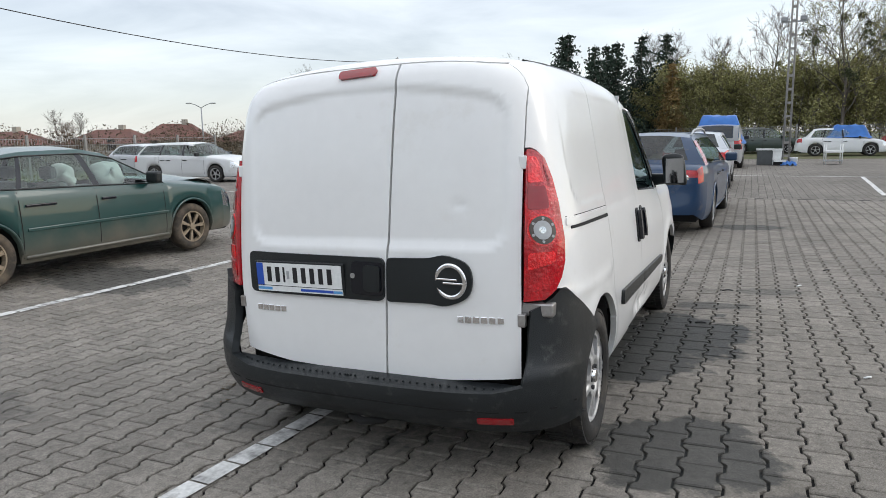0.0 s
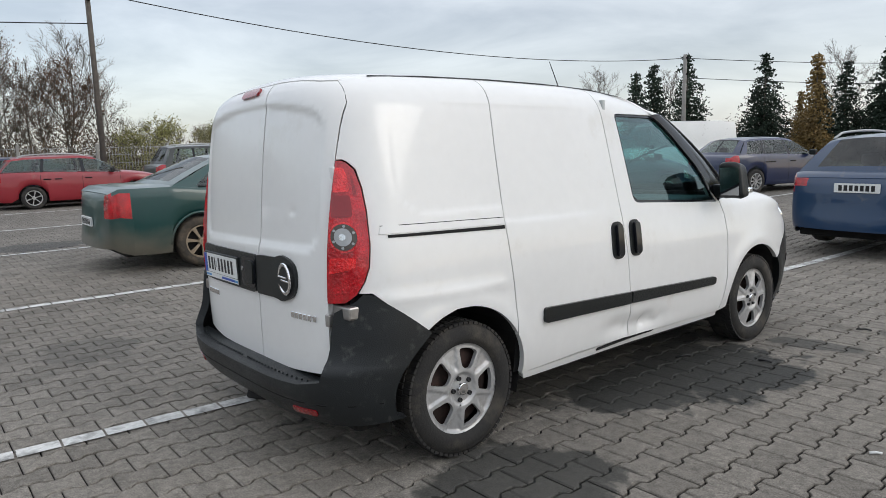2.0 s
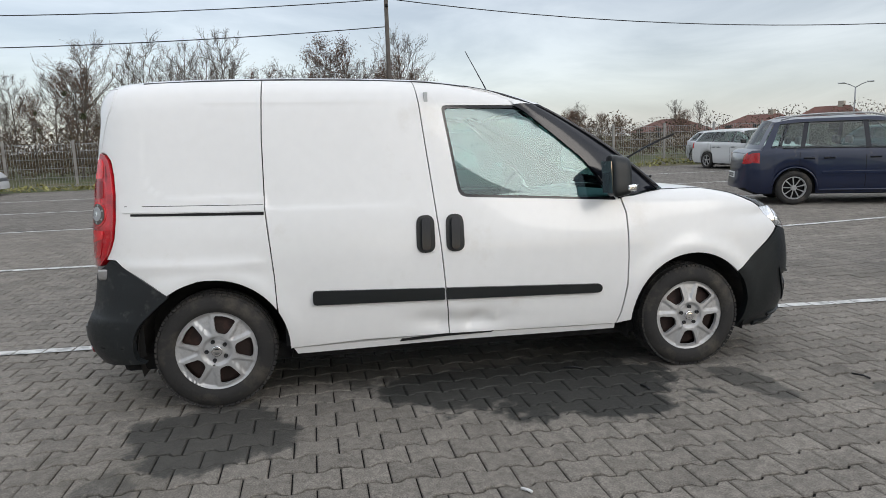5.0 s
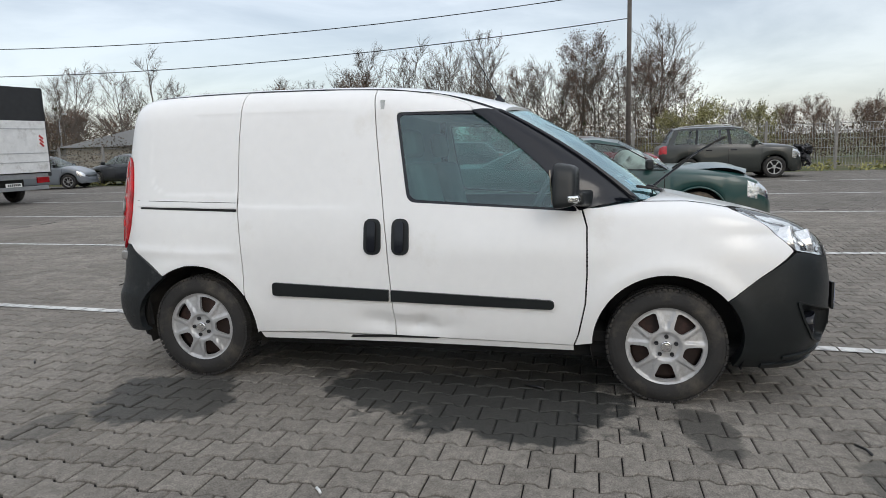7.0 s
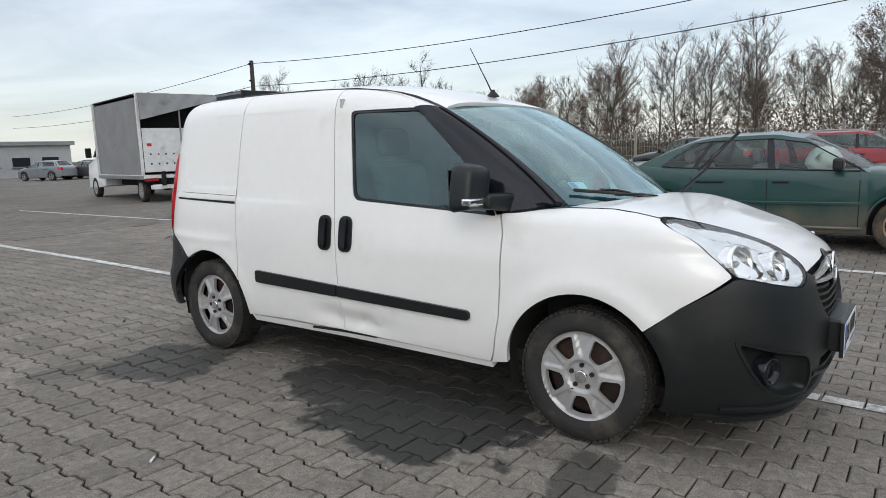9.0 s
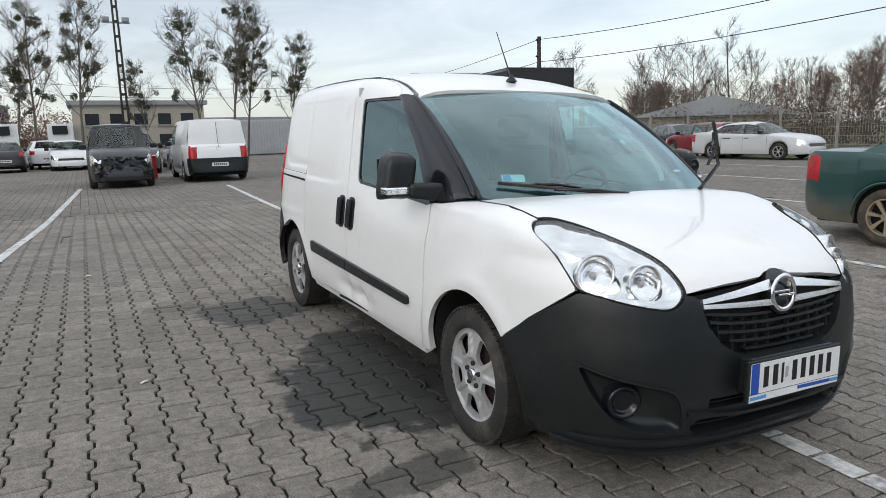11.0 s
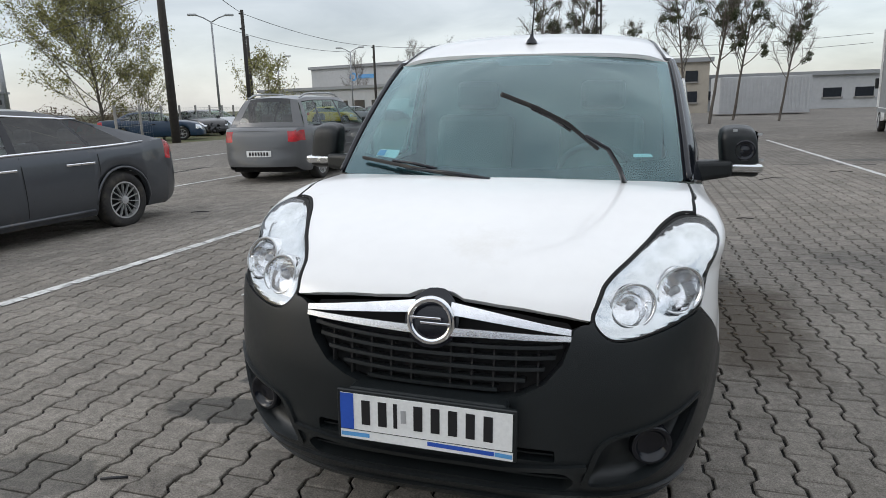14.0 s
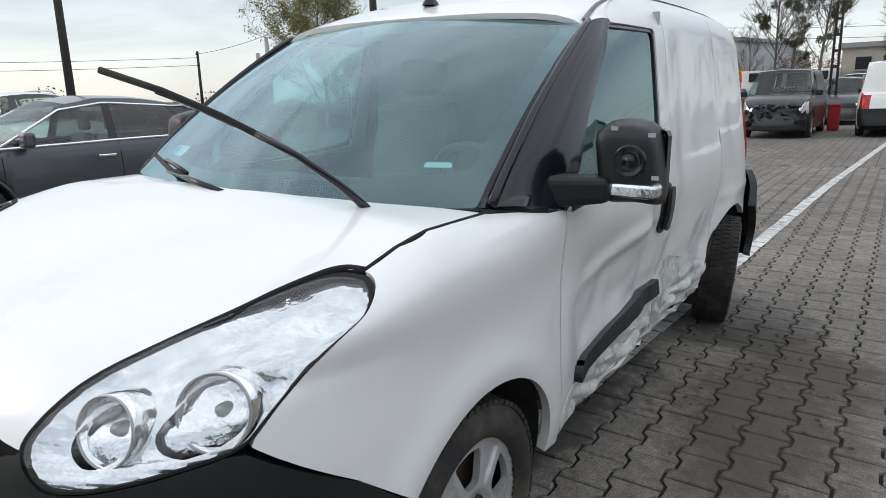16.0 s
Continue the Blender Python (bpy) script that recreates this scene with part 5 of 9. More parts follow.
for sx in (1, -1):
    for z in (0.71, 1.315):
        y = door_face(0.69 * sx, z)[1]
        bm = box(0.668 * sx if sx > 0 else -0.700, 0.700 * sx if sx > 0 else -0.668, y - 0.012, y + 0.02, z - 0.026, z + 0.026, 0.005)
        part("hinge", bm, V if z > 1 else M["bare_metal"], van)
patch("brake_lamp", rpoly([(-0.105, 1.678), (0.072, 1.684), (0.072, 1.716), (-0.105, 1.710)], 0.015), door_face, M["dark_red_lens"], van, step=0.04, flange=0.015, lift=0.012, label="red high brake lamp")

# rear bumper
RB = spline([(0.27, 0.655), (0.33, 0.70), (0.42, 0.725), (0.50, 0.722), (0.525, 0.70), (0.60, 0.67), (0.82, 0.645)])


def bumper_rear(u, z):
    """Rear bumper skin: u along the outline from the middle (0) to the arch."""
    s, sg = abs(u), (1 if u >= 0 else -1)
    lean = 0.035 * sstep(0.5, 0.85, z)
    loose = sstep(0.55, 1.0, s) if sg < 0 else 0.0  # torn free and bent out at the stove-in corner
    z2 = z + 0.035 * loose
    w, l = 0.872 + 0.05 * loose + 0.012 * math.sin(min(1, max(0, (z - 0.27) / 0.5)) * math.pi), RB(z)
    if s >= R_MAX:
        return (sg * w, s - R_MAX - 0.03 * loose, z2)
    t = interp(R_TAB, s)
    return (sg * w * math.sin(t) ** (2 / 4.2), -l * max(0.0, math.cos(t)) ** (2 / 4.2) - 0.03 * loose, z2)


ur = lambda y: R_MAX + y
side_pts = [(0.708, 0.55), (0.712, 0.66), (0.722, 0.745), (ur(-0.53), 0.79), (ur(-0.50), 0.822), (ur(-0.47), 0.815), (ur(-0.36), 0.727), (ur(-0.245), 0.632)]
ar = [(ur(y), z) for y, z in arc(0, 0.315, R_ARCH + 0.004, 128, 182, 8)]
bot = [(ur(-0.36), 0.285), (0.8, 0.275), (0.4, 0.270), (0.0, 0.270)]
up = [(0.0, 0.436), (0.4, 0.438), (0.60, 0.443), (0.70, 0.465)]
bp = up + side_pts + ar + bot
bp += [(-u, z) for u, z in bp[-2:0:-1]]
rb = patch("rear_bumper", bp, bumper_rear, M["scuffed_plastic"], van, step=(0.05, 0.04), flange=0.04, lift=0.014, label="scuffed black rear bumper, pushed out of place")
# step ledge on top of it, with its pips
vs, fs = [], []
for i in range(41):
    u = -0.72 + 1.44 * i / 40
    p = bumper_rear(u, 0.434)
    vs += [p, (p[0] * 0.97, min(-0.60, p[1] + 0.10), p[2] + 0.016), (p[0] * 0.965, -0.56, 0.425)]
for i in range(40):
    for j in range(2):
        fs.append((3 * i + j, 3 * i + j + 1, 3 * i + j + 4, 3 * i + j + 3))
part("bumper_step", mesh_from("bumper_step", vs, fs, True), M["scuffed_plastic"], rb)
bm = bmesh.new()
for i in range(42):
    u = -0.66 + 1.32 * i / 41
    p = bumper_rear(u, 0.434)
    bmesh.ops.create_icosphere(bm, subdivisions=1, radius=0.006, matrix=Matrix.Translation((p[0], p[1] + 0.045, p[2] + 0.010)))
part("step_pips", bm, M["black_plastic"], rb, kind="stuff")
for sg in (1, -1):
    refl = rpoly([(sg * 0.55, 0.318), (sg * 0.67, 0.318), (sg * 0.67, 0.343), (sg * 0.55, 0.343)], 0.008)
    patch("reflector", refl, bumper_rear, M["dark_red_lens"], rb, step=0.05, flange=0.006, lift=0.019)
# The shade of the bumper's crease, drawn as a thin dark strip.
crease = [(u / 10, 0.372 + 0.0 * u) for u in range(-9, 10)]
patch("bumper_crease", crease + [(u, z - 0.006) for u, z in crease[::-1]], bumper_rear, M["dark"], rb, step=0.1, flange=0.002, lift=0.0155)
# bare metal bracket behind the torn corner
part("corner_bracket", box(0.66, 0.80, -0.56, -0.44, 0.72, 0.775, 0.008), M["bare_metal"], van)
tube("tow_eye", [(-0.10, -0.50, 0.25), (-0.10, -0.62, 0.235), (-0.02, -0.66, 0.235), (0.06, -0.62, 0.235), (0.06, -0.5, 0.25)], 0.018, M["dark"], van)

# front bumper with grille and fog lamp openings
fb_r = [(0.0, 0.548), (0.16, 0.565), (0.27, 0.600), (0.335, 0.640), (0.385, 0.705), (0.405, 0.765), (0.414, 0.800), (0.435, 0.812), (0.458, 0.816)]
fb_r += [(u, z) for u, z in LAMP_OUT[32:58] if u > 0.465 and u < 0.846] + [(0.860, 0.813)]
fb_r += [(u_front(0.69, y=3.18), 0.682)] + [(F_MAX + 2.755 - y, z) for y, z in arc(2.755, 0.315, F_ARCH + 0.003, 41, -16, 12)]
fb_r += [(u_front(0.205, y=3.3), 0.200), (u_front(0.19, x=0.6), 0.188), (0.3, 0.185), (0.0, 0.185)]
fb = fb_r + [(-u, z) for u, z in fb_r[-2:0:-1]]


def mirror(lp):
    return [(-u, z) for u, z in lp[::-1]]


fog = rpoly([(0.868, 0.560, 0.03), (0.725, 0.522, 0.2), (0.615, 0.500, 0.2), (0.535, 0.484, 0.06), (0.500, 0.445, 0.06), (0.474, 0.318, 0.03), (0.628, 0.318, 0.1), (0.734, 0.354, 0.1), (0.812, 0.445, 0.1)], 0.05)
intake = rpoly([(-0.42, 0.292), (0.42, 0.292), (0.445, 0.330), (0.41, 0.358), (-0.41, 0.358), (-0.445, 0.330)], 0.015)
upper_slot = rpoly([(-0.38, 0.398), (0.38, 0.398), (0.375, 0.440), (-0.375, 0.440)], 0.010)
fbump = patch("front_bumper", fb, front_wrap, M["black_plastic"], van, step=(0.04, 0.035), flange=0.05, lift=0.004, holes=[fog[::-1], mirror(fog)[::-1], intake[::-1], upper_slot[::-1]], label="black plastic front bumper")
patch("slot_back", upper_slot, front_wrap, M["dark"], fbump, step=0.1, flange=0, lift=-0.045)
for z in (0.408, 0.424):
    patch("intake_slat", [(-0.375, z), (0.375, z), (0.375, z + 0.006), (-0.375, z + 0.006)], front_wrap, M["black_plastic"], fbump, step=0.1, flange=0.02, lift=-0.016)
patch("intake_back", intake, front_wrap, M["dark"], fbump, step=0.1, flange=0, lift=-0.055)
for z in (0.312, 0.335):
    patch("intake_slat", [(-0.43, z), (0.43, z), (0.43, z + 0.008), (-0.43, z + 0.008)], front_wrap, M["black_plastic"], fbump, step=0.1, flange=0.02, lift=-0.02)
for lp in (fog, mirror(fog)):
    sg = 1 if lp is fog else -1
    # pocket: walls lean in to a floor set back, so that its rim reads as a shelf
    mid = (sg * 0.665, 0.430)
    shrunk = lambda k: [(mid[0] + (u - mid[0]) * k, mid[1] + (z - mid[1]) * k) for u, z in lp]
    rows = [[Vector(front_wrap(u, z)) - Vector((sg * 0.35, 1, 0)).normalized() * d_ for u, z in shrunk(k)] for k, d_ in ((1.0, -0.002), (0.93, 0.022), (0.80, 0.040), (0.62, 0.052))]
    vs = [v for r_ in rows for v in r_]
    n_ = len(lp)
    fs = [(r_ * n_ + i, r_ * n_ + (i + 1) % n_, (r_ + 1) * n_ + (i + 1) % n_, (r_ + 1) * n_ + i) for r_ in range(3) for i in range(n_)] + [tuple(3 * n_ + i for i in range(n_))]
    part("fog_pocket", weld("fog_pocket", vs, fs, True, 50), M["black_plastic"], fbump)
    rim = [(u, z) for u, z in shrunk(1.09)]
    patch("fog_frame", rim, front_wrap, M["black_plastic"], fbump, step=0.05, flange=0.012, lift=0.013, holes=[shrunk(0.985)[::-1]])
    c = Vector(front_wrap(sg * 0.690, 0.425))
    d = Vector((sg * 0.35, 1, 0)).normalized()
    rt = d.to_track_quat("Z", "Y").to_matrix().to_4x4()
    vs, fs = lathe([(-0.06, 0.066), (-0.004, 0.064), (0.002, 0.060), (0.002, 0.050), (-0.014, 0.046), (-0.020, 0.03), (-0.016, 0.012), (-0.016, 0.0001)], 28, "z")
    me = mesh_from("fog_cover", [Matrix.Translation(c - d * 0.018) @ rt @ Vector(v) for v in vs], fs, True)
    part("fog_cover", me, M["gloss_black"], fbump)
patch("bumper_ridge", [(-0.47, 0.400), (-0.22, 0.372), (0.0, 0.366), (0.22, 0.372), (0.47, 0.400), (0.47, 0.382), (0.22, 0.358), (0.0, 0.352), (-0.22, 0.358), (-0.47, 0.382)], front_wrap, M["black_plastic"], fbump, step=0.06, flange=0.03, lift=0.018)
patch("bumper_chin", [(-0.9, 0.270), (-0.47, 0.286), (0.0, 0.272), (0.47, 0.286), (0.9, 0.270), (0.9, 0.255), (0.47, 0.262), (0.0, 0.250), (-0.47, 0.262), (-0.9, 0.255)], front_wrap, M["black_plastic"], fbump, step=0.06, flange=0.02, lift=0.016)
patch("bumper_lip", [(-1.0, 0.205), (-0.5, 0.196), (0, 0.194), (0.5, 0.196), (1.0, 0.205), (1.0, 0.228), (0.5, 0.222), (0, 0.222), (-0.5, 0.222), (-1.0, 0.228)], front_wrap, M["black_plastic"], fbump, step=0.06, flange=0.02, lift=0.016)
grille_out = fb_r[:7] + [(0.40, 0.822), (0.25, 0.840), (0.11, 0.848), (0.07, 0.866), (0.0, 0.876)]
grille_out += [(-u, z) for u, z in grille_out[-2:0:-1]]
grille = patch("grille", grille_out, front_wrap, M["dark"], van, step=0.06, flange=0.0, lift=-0.05, label="black grille with chrome bars")
for k, z in enumerate((0.590, 0.622, 0.654, 0.686, 0.716)):
    wdt = (0.20, 0.28, 0.335, 0.365, 0.385)[k]
    zc = lambda u, z=z: z + 0.03 * (abs(u) / 0.4) ** 2
    pts = [(wdt * i / 10, zc(wdt * i / 10)) for i in range(-10, 11)]
    patch("grille_slat", pts + [(u, q + 0.011) for u, q in pts[::-1]], front_wrap, M["black_plastic"], grille, step=0.08, flange=0.03, lift=-0.012)
for s0 in (-1, 1):
    for z0, dz0, z1, dz1 in ((0.806, -0.022, 0.838, -0.038), (0.748, 0.020, 0.771, 0.011)):
        low_edge = [(s0 * (0.055 + 0.350 * i / 10), z0 + dz0 * i / 10) for i in range(11)]
        high_edge = [(s0 * (0.055 + 0.350 * i / 10), z1 + dz1 * i / 10) for i in range(11)]
        patch("chrome_bar", low_edge + high_edge[::-1], front_wrap, M["satin_chrome"], grille, step=0.05, flange=0.02, lift=0.010)
    for i in range(5):
        u0 = s0 * (0.06 + 0.065 * i)
        patch("grille_rib", [(u0, 0.60), (u0 + 0.006, 0.60), (u0 + 0.006, 0.73), (u0, 0.73)], front_wrap, M["dark"], grille, step=0.08, flange=0.02, lift=-0.02)
patch("emblem_backing", [(0.082 * math.cos(t * math.pi / 16), 0.790 + 0.082 * math.sin(t * math.pi / 16)) for t in range(32)], front_wrap, M["gloss_black"], grille, step=0.06, flange=0.02, lift=0.002)
ny = front_wrap(0, 0.79)[1]
emblem(grille, None, 0.064, Matrix.Translation((0, ny + 0.010, 0.790)) @ pose(0, 0, 0, 90 - 6, 0, 180) @ Matrix.Diagonal((1, 1, 1, 1)))
plate(fbump, Matrix.Translation((0.0, 3.728, 0.515)) @ pose(0, 0, 0, 1, 0, 0))
part("plate_bracket", box(-0.24, 0.24, 3.62, 3.722, 0.44, 0.585, 0.01), M["black_plastic"], fbump)

# headlamps
for sg in (1, -1):
    hl = [(sg * u, z) for u, z in LAMP_S]
    inset = lambda d: [(sg * u, z) for u, z in grown(LAMP_S, d)]
    bowls = ((0.572, 0.860, 0.066), (0.708, 0.882, 0.074))
    eyes = []
    for x, z, r in bowls:
        eyes.append([(sg * u_front(z + 0.92 * r * math.sin(a * math.pi / 12), x=x + 0.80 * r * math.cos(a * math.pi / 12)), z + 0.84 * r * math.sin(a * math.pi / 12)) for a in range(24)][::-1])
    shell = patch("headlamp", hl, front_wrap, M["lamp_shell"], van, step=0.04, flange=0.0, lift=-0.008, holes=eyes, bulge=lambda u, z: -0.024 * sstep(0.004, 0.045, min(math.hypot(abs(u) - a, z - b) for a, b in LAMP_S[::2])), label="clear headlamp with twin round reflectors")
    patch("lamp_backing", inset(-0.01), front_wrap, M["reflector"], shell, step=0.06, flange=0.0, lift=-0.050)
    patch("lamp_rim", inset(0.003), front_wrap, M["dark"], shell, step=0.05, flange=0.012, lift=-0.001, holes=[inset(-0.002)[::-1]])
    # dark tube along the gap between lamp and bonnet
    seal = [(u, z) for u, z in grown(LAMP_S, 0.006) if z > 0.80 and (u < 0.56 or z > 1.0)]
    seal = [q for q in seal if q[0] < 0.80]
    tube("lamp_seal", [Vector(front_wrap(sg * u, z)) - Vector((0, 0.004, 0.003)) for u, z in sorted(seal, key=lambda q: -math.atan2(q[1] - 0.90, 0.80 - q[0]))], 0.008, M["dark"], shell)
    clear(patch("lens", inset(-0.003), front_wrap, M["clear_lens"], shell, step=0.03, flange=0, lift=0.004))
    for x, z, r in bowls:
        uq = sg * u_front(z, x=x)
        c = Vector(front_wrap(uq, z))
        d = Vector((sg * (0.20 if x < 0.6 else 0.36), 1, 0.25)).normalized()
        rt = d.to_track_quat("Z", "Y").to_matrix().to_4x4()
        prof = [(-0.085, r * 1.03), (0.0, r * 1.0), (0.003, r * 0.97), (0.002, r * 0.90), (-0.02, r * 0.86), (-0.05, r * 0.62), (-0.066, r * 0.30), (-0.068, 0.0001)]
        vs, fs = lathe(prof, 32, "z")
        bowl = part("reflector_bowl", mesh_from("reflector_bowl", [Matrix.Translation(c - d * 0.026) @ rt @ Vector(v) for v in vs], fs, True), M["reflector"], shell)
        vs, fs = lathe([(0.003, r * 1.0), (0.006, r * 0.98), (0.006, r * 0.95), (0.003, r * 0.93)], 32, "z")
        part("bowl_ring", mesh_from("bowl_ring", [Matrix.Translation(c - d * 0.026) @ rt @ Vector(v) for v in vs], fs, True), M["lamp_grey"], bowl)
        vs, fs = lathe([(-0.06, 0.012), (-0.02, 0.012), (-0.012, 0.006), (-0.012, 0.0001)], 12, "z")
        part("bulb", mesh_from("bulb", [Matrix.Translation(c - d * 0.026) @ rt @ Vector(v) for v in vs], fs, True), M["lamp_grey"], bowl)


def van_wheel(name, label=""):
    """A wheel about the x axis, its face towards +x: tyre, steel rim behind, five-spoke cover, bolts."""
    w = new(name)
    prof = [(-0.10, 0.20), (-0.100, 0.255), (-0.094, 0.292), (-0.078, 0.308), (0.0, 0.3125), (0.070, 0.308), (0.090, 0.293), (0.099, 0.262), (0.100, 0.240), (0.094, 0.222), (0.080, 0.210)]
    vs, fs = lathe(prof, 56, "x")
    tyre = part("tyre", mesh_from("tyre", vs, fs, True), M["rubber"], w)
    # tread blocks
    bm = bmesh.new()
    for i in range(64):
        a = 2 * math.pi * i / 64
        for x0, x1, off in ((-0.088, -0.045, 0), (-0.04, -0.004, 0.5), (0.004, 0.04, 0.0), (0.045, 0.088, 0.5)):
            t = a + off * 2 * math.pi / 64
            r = bmesh.ops.create_cube(bm, size=1.0)
            bmesh.ops.scale(bm, vec=(x1 - x0, 0.023, 0.012), verts=r["verts"])
            rr = 0.3105 - 0.006 * (abs((x0 + x1) / 2) / 0.07) ** 2
            bmesh.ops.transform(bm, matrix=Matrix.Rotation(-t, 4, "X") @ Matrix.Translation(((x0 + x1) / 2, 0, rr)), verts=r["verts"])
    part("tread", bm, M["rubber"], tyre)
    vs, fs = lathe([(-0.09, 0.20), (0.02, 0.195), (0.035, 0.17), (0.03, 0.10), (0.05, 0.06), (0.05, 0.0001)], 40, "x")
    part("steel_rim", mesh_from("steel_rim", vs, fs, True), M["wheel_dark"], w, "rusty brown steel rim")
    # cover: a disc with five windows
    outer = [(0.222 * math.cos(2 * math.pi * i / 72), 0.222 * math.sin(2 * math.pi * i / 72)) for i in range(72)]
    holes = []
    for k in range(5):
        a0 = 90 + 72 * k + 36
        pts = []
        for r, h in ((0.098, 16.0), (0.190, 18.5)):
            for q in ((-h, h) if r < 0.15 else (h, 0, -h)):
                pts.append((r * math.cos(radians(a0 + q)), r * math.sin(radians(a0 + q)), 0.02))
        holes.append(rpoly(pts, 0.02, 4)[::-1])

    def face(u, v):
        r = math.hypot(u, v)
        a = math.degrees(math.atan2(v, u)) - 90
        k = ((a + 36) % 72) - 36
        wide = 5 + 7 * sstep(0.08, 0.19, r)
        groove = 0.009 * (1 - sstep(wide - 3, wide + 2, abs(k))) * sstep(0.085, 0.115, r) * (1 - sstep(0.190, 0.206, r))
        well = 0.014 * (1 - sstep(0.062, 0.082, r))
        return (0.068 + 0.020 * (1 - (r / 0.222) ** 2) - groove - well + 0.010 * sstep(0.200, 0.214, r) - 0.012 * sstep(0.214, 0.222, r), u, v)
    cov = patch("wheel_cover", outer, face, M["wheel_silver"], w, step=0.0125, holes=holes, flange=0.020, centre=(-1, 0, 0))
    for k in range(5):
        a = radians(90 + 72 * k)
        vs, fs = lathe([(0.050, 0.0115), (0.084, 0.011), (0.086, 0.009), (0.080, 0.006), (0.080, 0.0001)], 12, "x")
        part("wheel_bolt", mesh_from("wheel_bolt", [(v[0], v[1] + 0.053 * math.cos(a), v[2] + 0.053 * math.sin(a)) for v in vs], fs, True), M["plate_black"], cov)
    vs, fs = lathe([(0.070, 0.030), (0.090, 0.029), (0.093, 0.025), (0.0915, 0.022), (0.0935, 0.016), (0.0935, 0.0001)], 24, "x")
    part("centre_cap", mesh_from("centre_cap", vs, fs, True), M["chrome"], cov)
    return w


wheel_rr = van_wheel("wheel")
wheel_rr.parent = van
wheel_rr.location = (0.752, 0.0, 0.312)
wheel_rr.rotation_euler = (radians(20), 0, 0)
for loc, rz, ry, rx in (((0.752, 2.755, 0.312), -1.5, 0, 0), ((-0.752, 2.755, 0.312), 179, 0, 40), ((-0.800, -0.03, 0.312), 191, 4, 75)):
    c = copy_thing(wheel_rr, pose(*loc, rx, ry, rz))
    c.parent = van
    c.matrix_basis = pose(*loc, 0, 0, rz) @ pose(0, 0, 0, rx, ry, 0)

# mirrors: one whole, one with its glass gone
for sg in (1, -1):
    def mp(p):
        return (sg * p[0], p[1], p[2])
    bm = box(0.79, 0.955, 2.225, 2.315, 1.062, 1.132, 0.018, 3)
    for v in bm.verts:
        k = (v.co.x - 0.79) / 0.165
        v.co.y += 0.055 * (1 - k)
        v.co.z += (v.co.z - 1.097) * 0.35 * (1 - k) + 0.010 * k
        v.co.x *= sg
    bmesh.ops.recalc_face_normals(bm, faces=bm.faces[:])
    mir = part("wing_mirror", bm, M["black_plastic"], van, "black wing mirror" if sg > 0 else "black wing mirror with its glass gone")
    bm = bmesh.new()
    bmesh.ops.create_cube(bm, size=1.0)
    bmesh.ops.subdivide_edges(bm, edges=bm.edges[:], cuts=5, use_grid_fill=True)
    for v in bm.verts:
        x, y, z = v.co * 2
        k = 1 - 0.16 * max(0, -y) ** 2
        e = 6.5
        q = (abs(x) ** e + abs(y) ** e + abs(z) ** e) ** (1 / e)
        x, y, z = x / q, y / q, z / q
        fwd = (y + 1) / 2
        v.co = (sg * (1.000 + x * 0.083 * (1 - 0.10 * fwd) - 0.014 * (z + 1)), 2.225 + y * 0.060 - 0.012 * x, 1.165 + z * (0.120 - 0.022 * fwd) + 0.012 * (1 - x * x))
    for f in bm.faces:
        f.smooth = True
    shell = part("mirror_shell", bm, M["black_plastic"], mir)
    part("mirror_indicator", box(min(sg * 0.918, sg * 1.082), max(sg * 0.918, sg * 1.082), 2.232, 2.300, 1.088, 1.130, 0.014), M["clear_lens"], shell, "clear side indicator")
    part("indicator_back", box(min(sg * 0.923, sg * 1.078), max(sg * 0.923, sg * 1.078), 2.235, 2.292, 1.091, 1.127, 0.010), M["reflector"], shell)
    yb = 2.160
    if sg > 0:
        bm = box(-0.062, 0.062, -0.003, 0.003, -0.088, 0.088, 0.0)
        bmesh.ops.transform(bm, matrix=pose(0.992, yb - 0.008, 1.168, 4, 0, 0), verts=bm.verts)
        part("mirror_glass", bm, M["mirror"], shell)
    else:
        part("empty_housing", box(-1.068, -0.925, yb - 0.003, yb + 0.003, 1.065, 1.265, 0.02), M["gloss_black"], shell)
        vs, fs = lathe([(0.0, 0.046), (0.006, 0.045), (0.008, 0.038), (0.004, 0.034), (0.005, 0.014), (0.009, 0.010), (0.009, 0.0001)], 24, "y")
        cover = part("mirror_drive", mesh_from("mirror_drive", [(v[0] - 1.000, v[1] + 2.281, v[2] + 1.185) for v in vs], fs, True), M["gloss_black"], shell, "bared round mirror drive, its cap gone")
        for hx, hz in ((-1.055, 1.255), (-0.955, 1.270), (-1.07, 1.145)):
            part("clip_hole", box(hx - 0.009, hx + 0.009, 2.276, 2.283, hz - 0.005, hz + 0.005), M["lamp_grey"], shell)
        vs, fs = lathe([(0.0, 0.045), (-0.012, 0.042), (-0.016, 0.02), (-0.03, 0.015), (-0.03, 0.0001)], 20, "y")
        part("mirror_motor", mesh_from("mirror_motor", [(v[0] - 1.005, v[1] + yb - 0.003, v[2] + 1.165) for v in vs], fs, True), M["black_plastic"], shell)

# wipers: one parked, one bent up off the screen
def wiper(pts, blade, par_name):
    w = tube(par_name, pts, 0.011, M["gloss_black"], van, 0.007)
    tube("wiper_blade", blade, 0.008, M["rubber"], w)
    a, b = Vector(blade[0]), Vector(blade[-1])
    tube("blade_bridge", [a.lerp(b, 0.3) + Vector((0, 0.01, 0.012)), a.lerp(b, 0.5) + Vector((0, 0.014, 0.018)), a.lerp(b, 0.7) + Vector((0, 0.01, 0.012))], 0.007, M["gloss_black"], w)
    return w


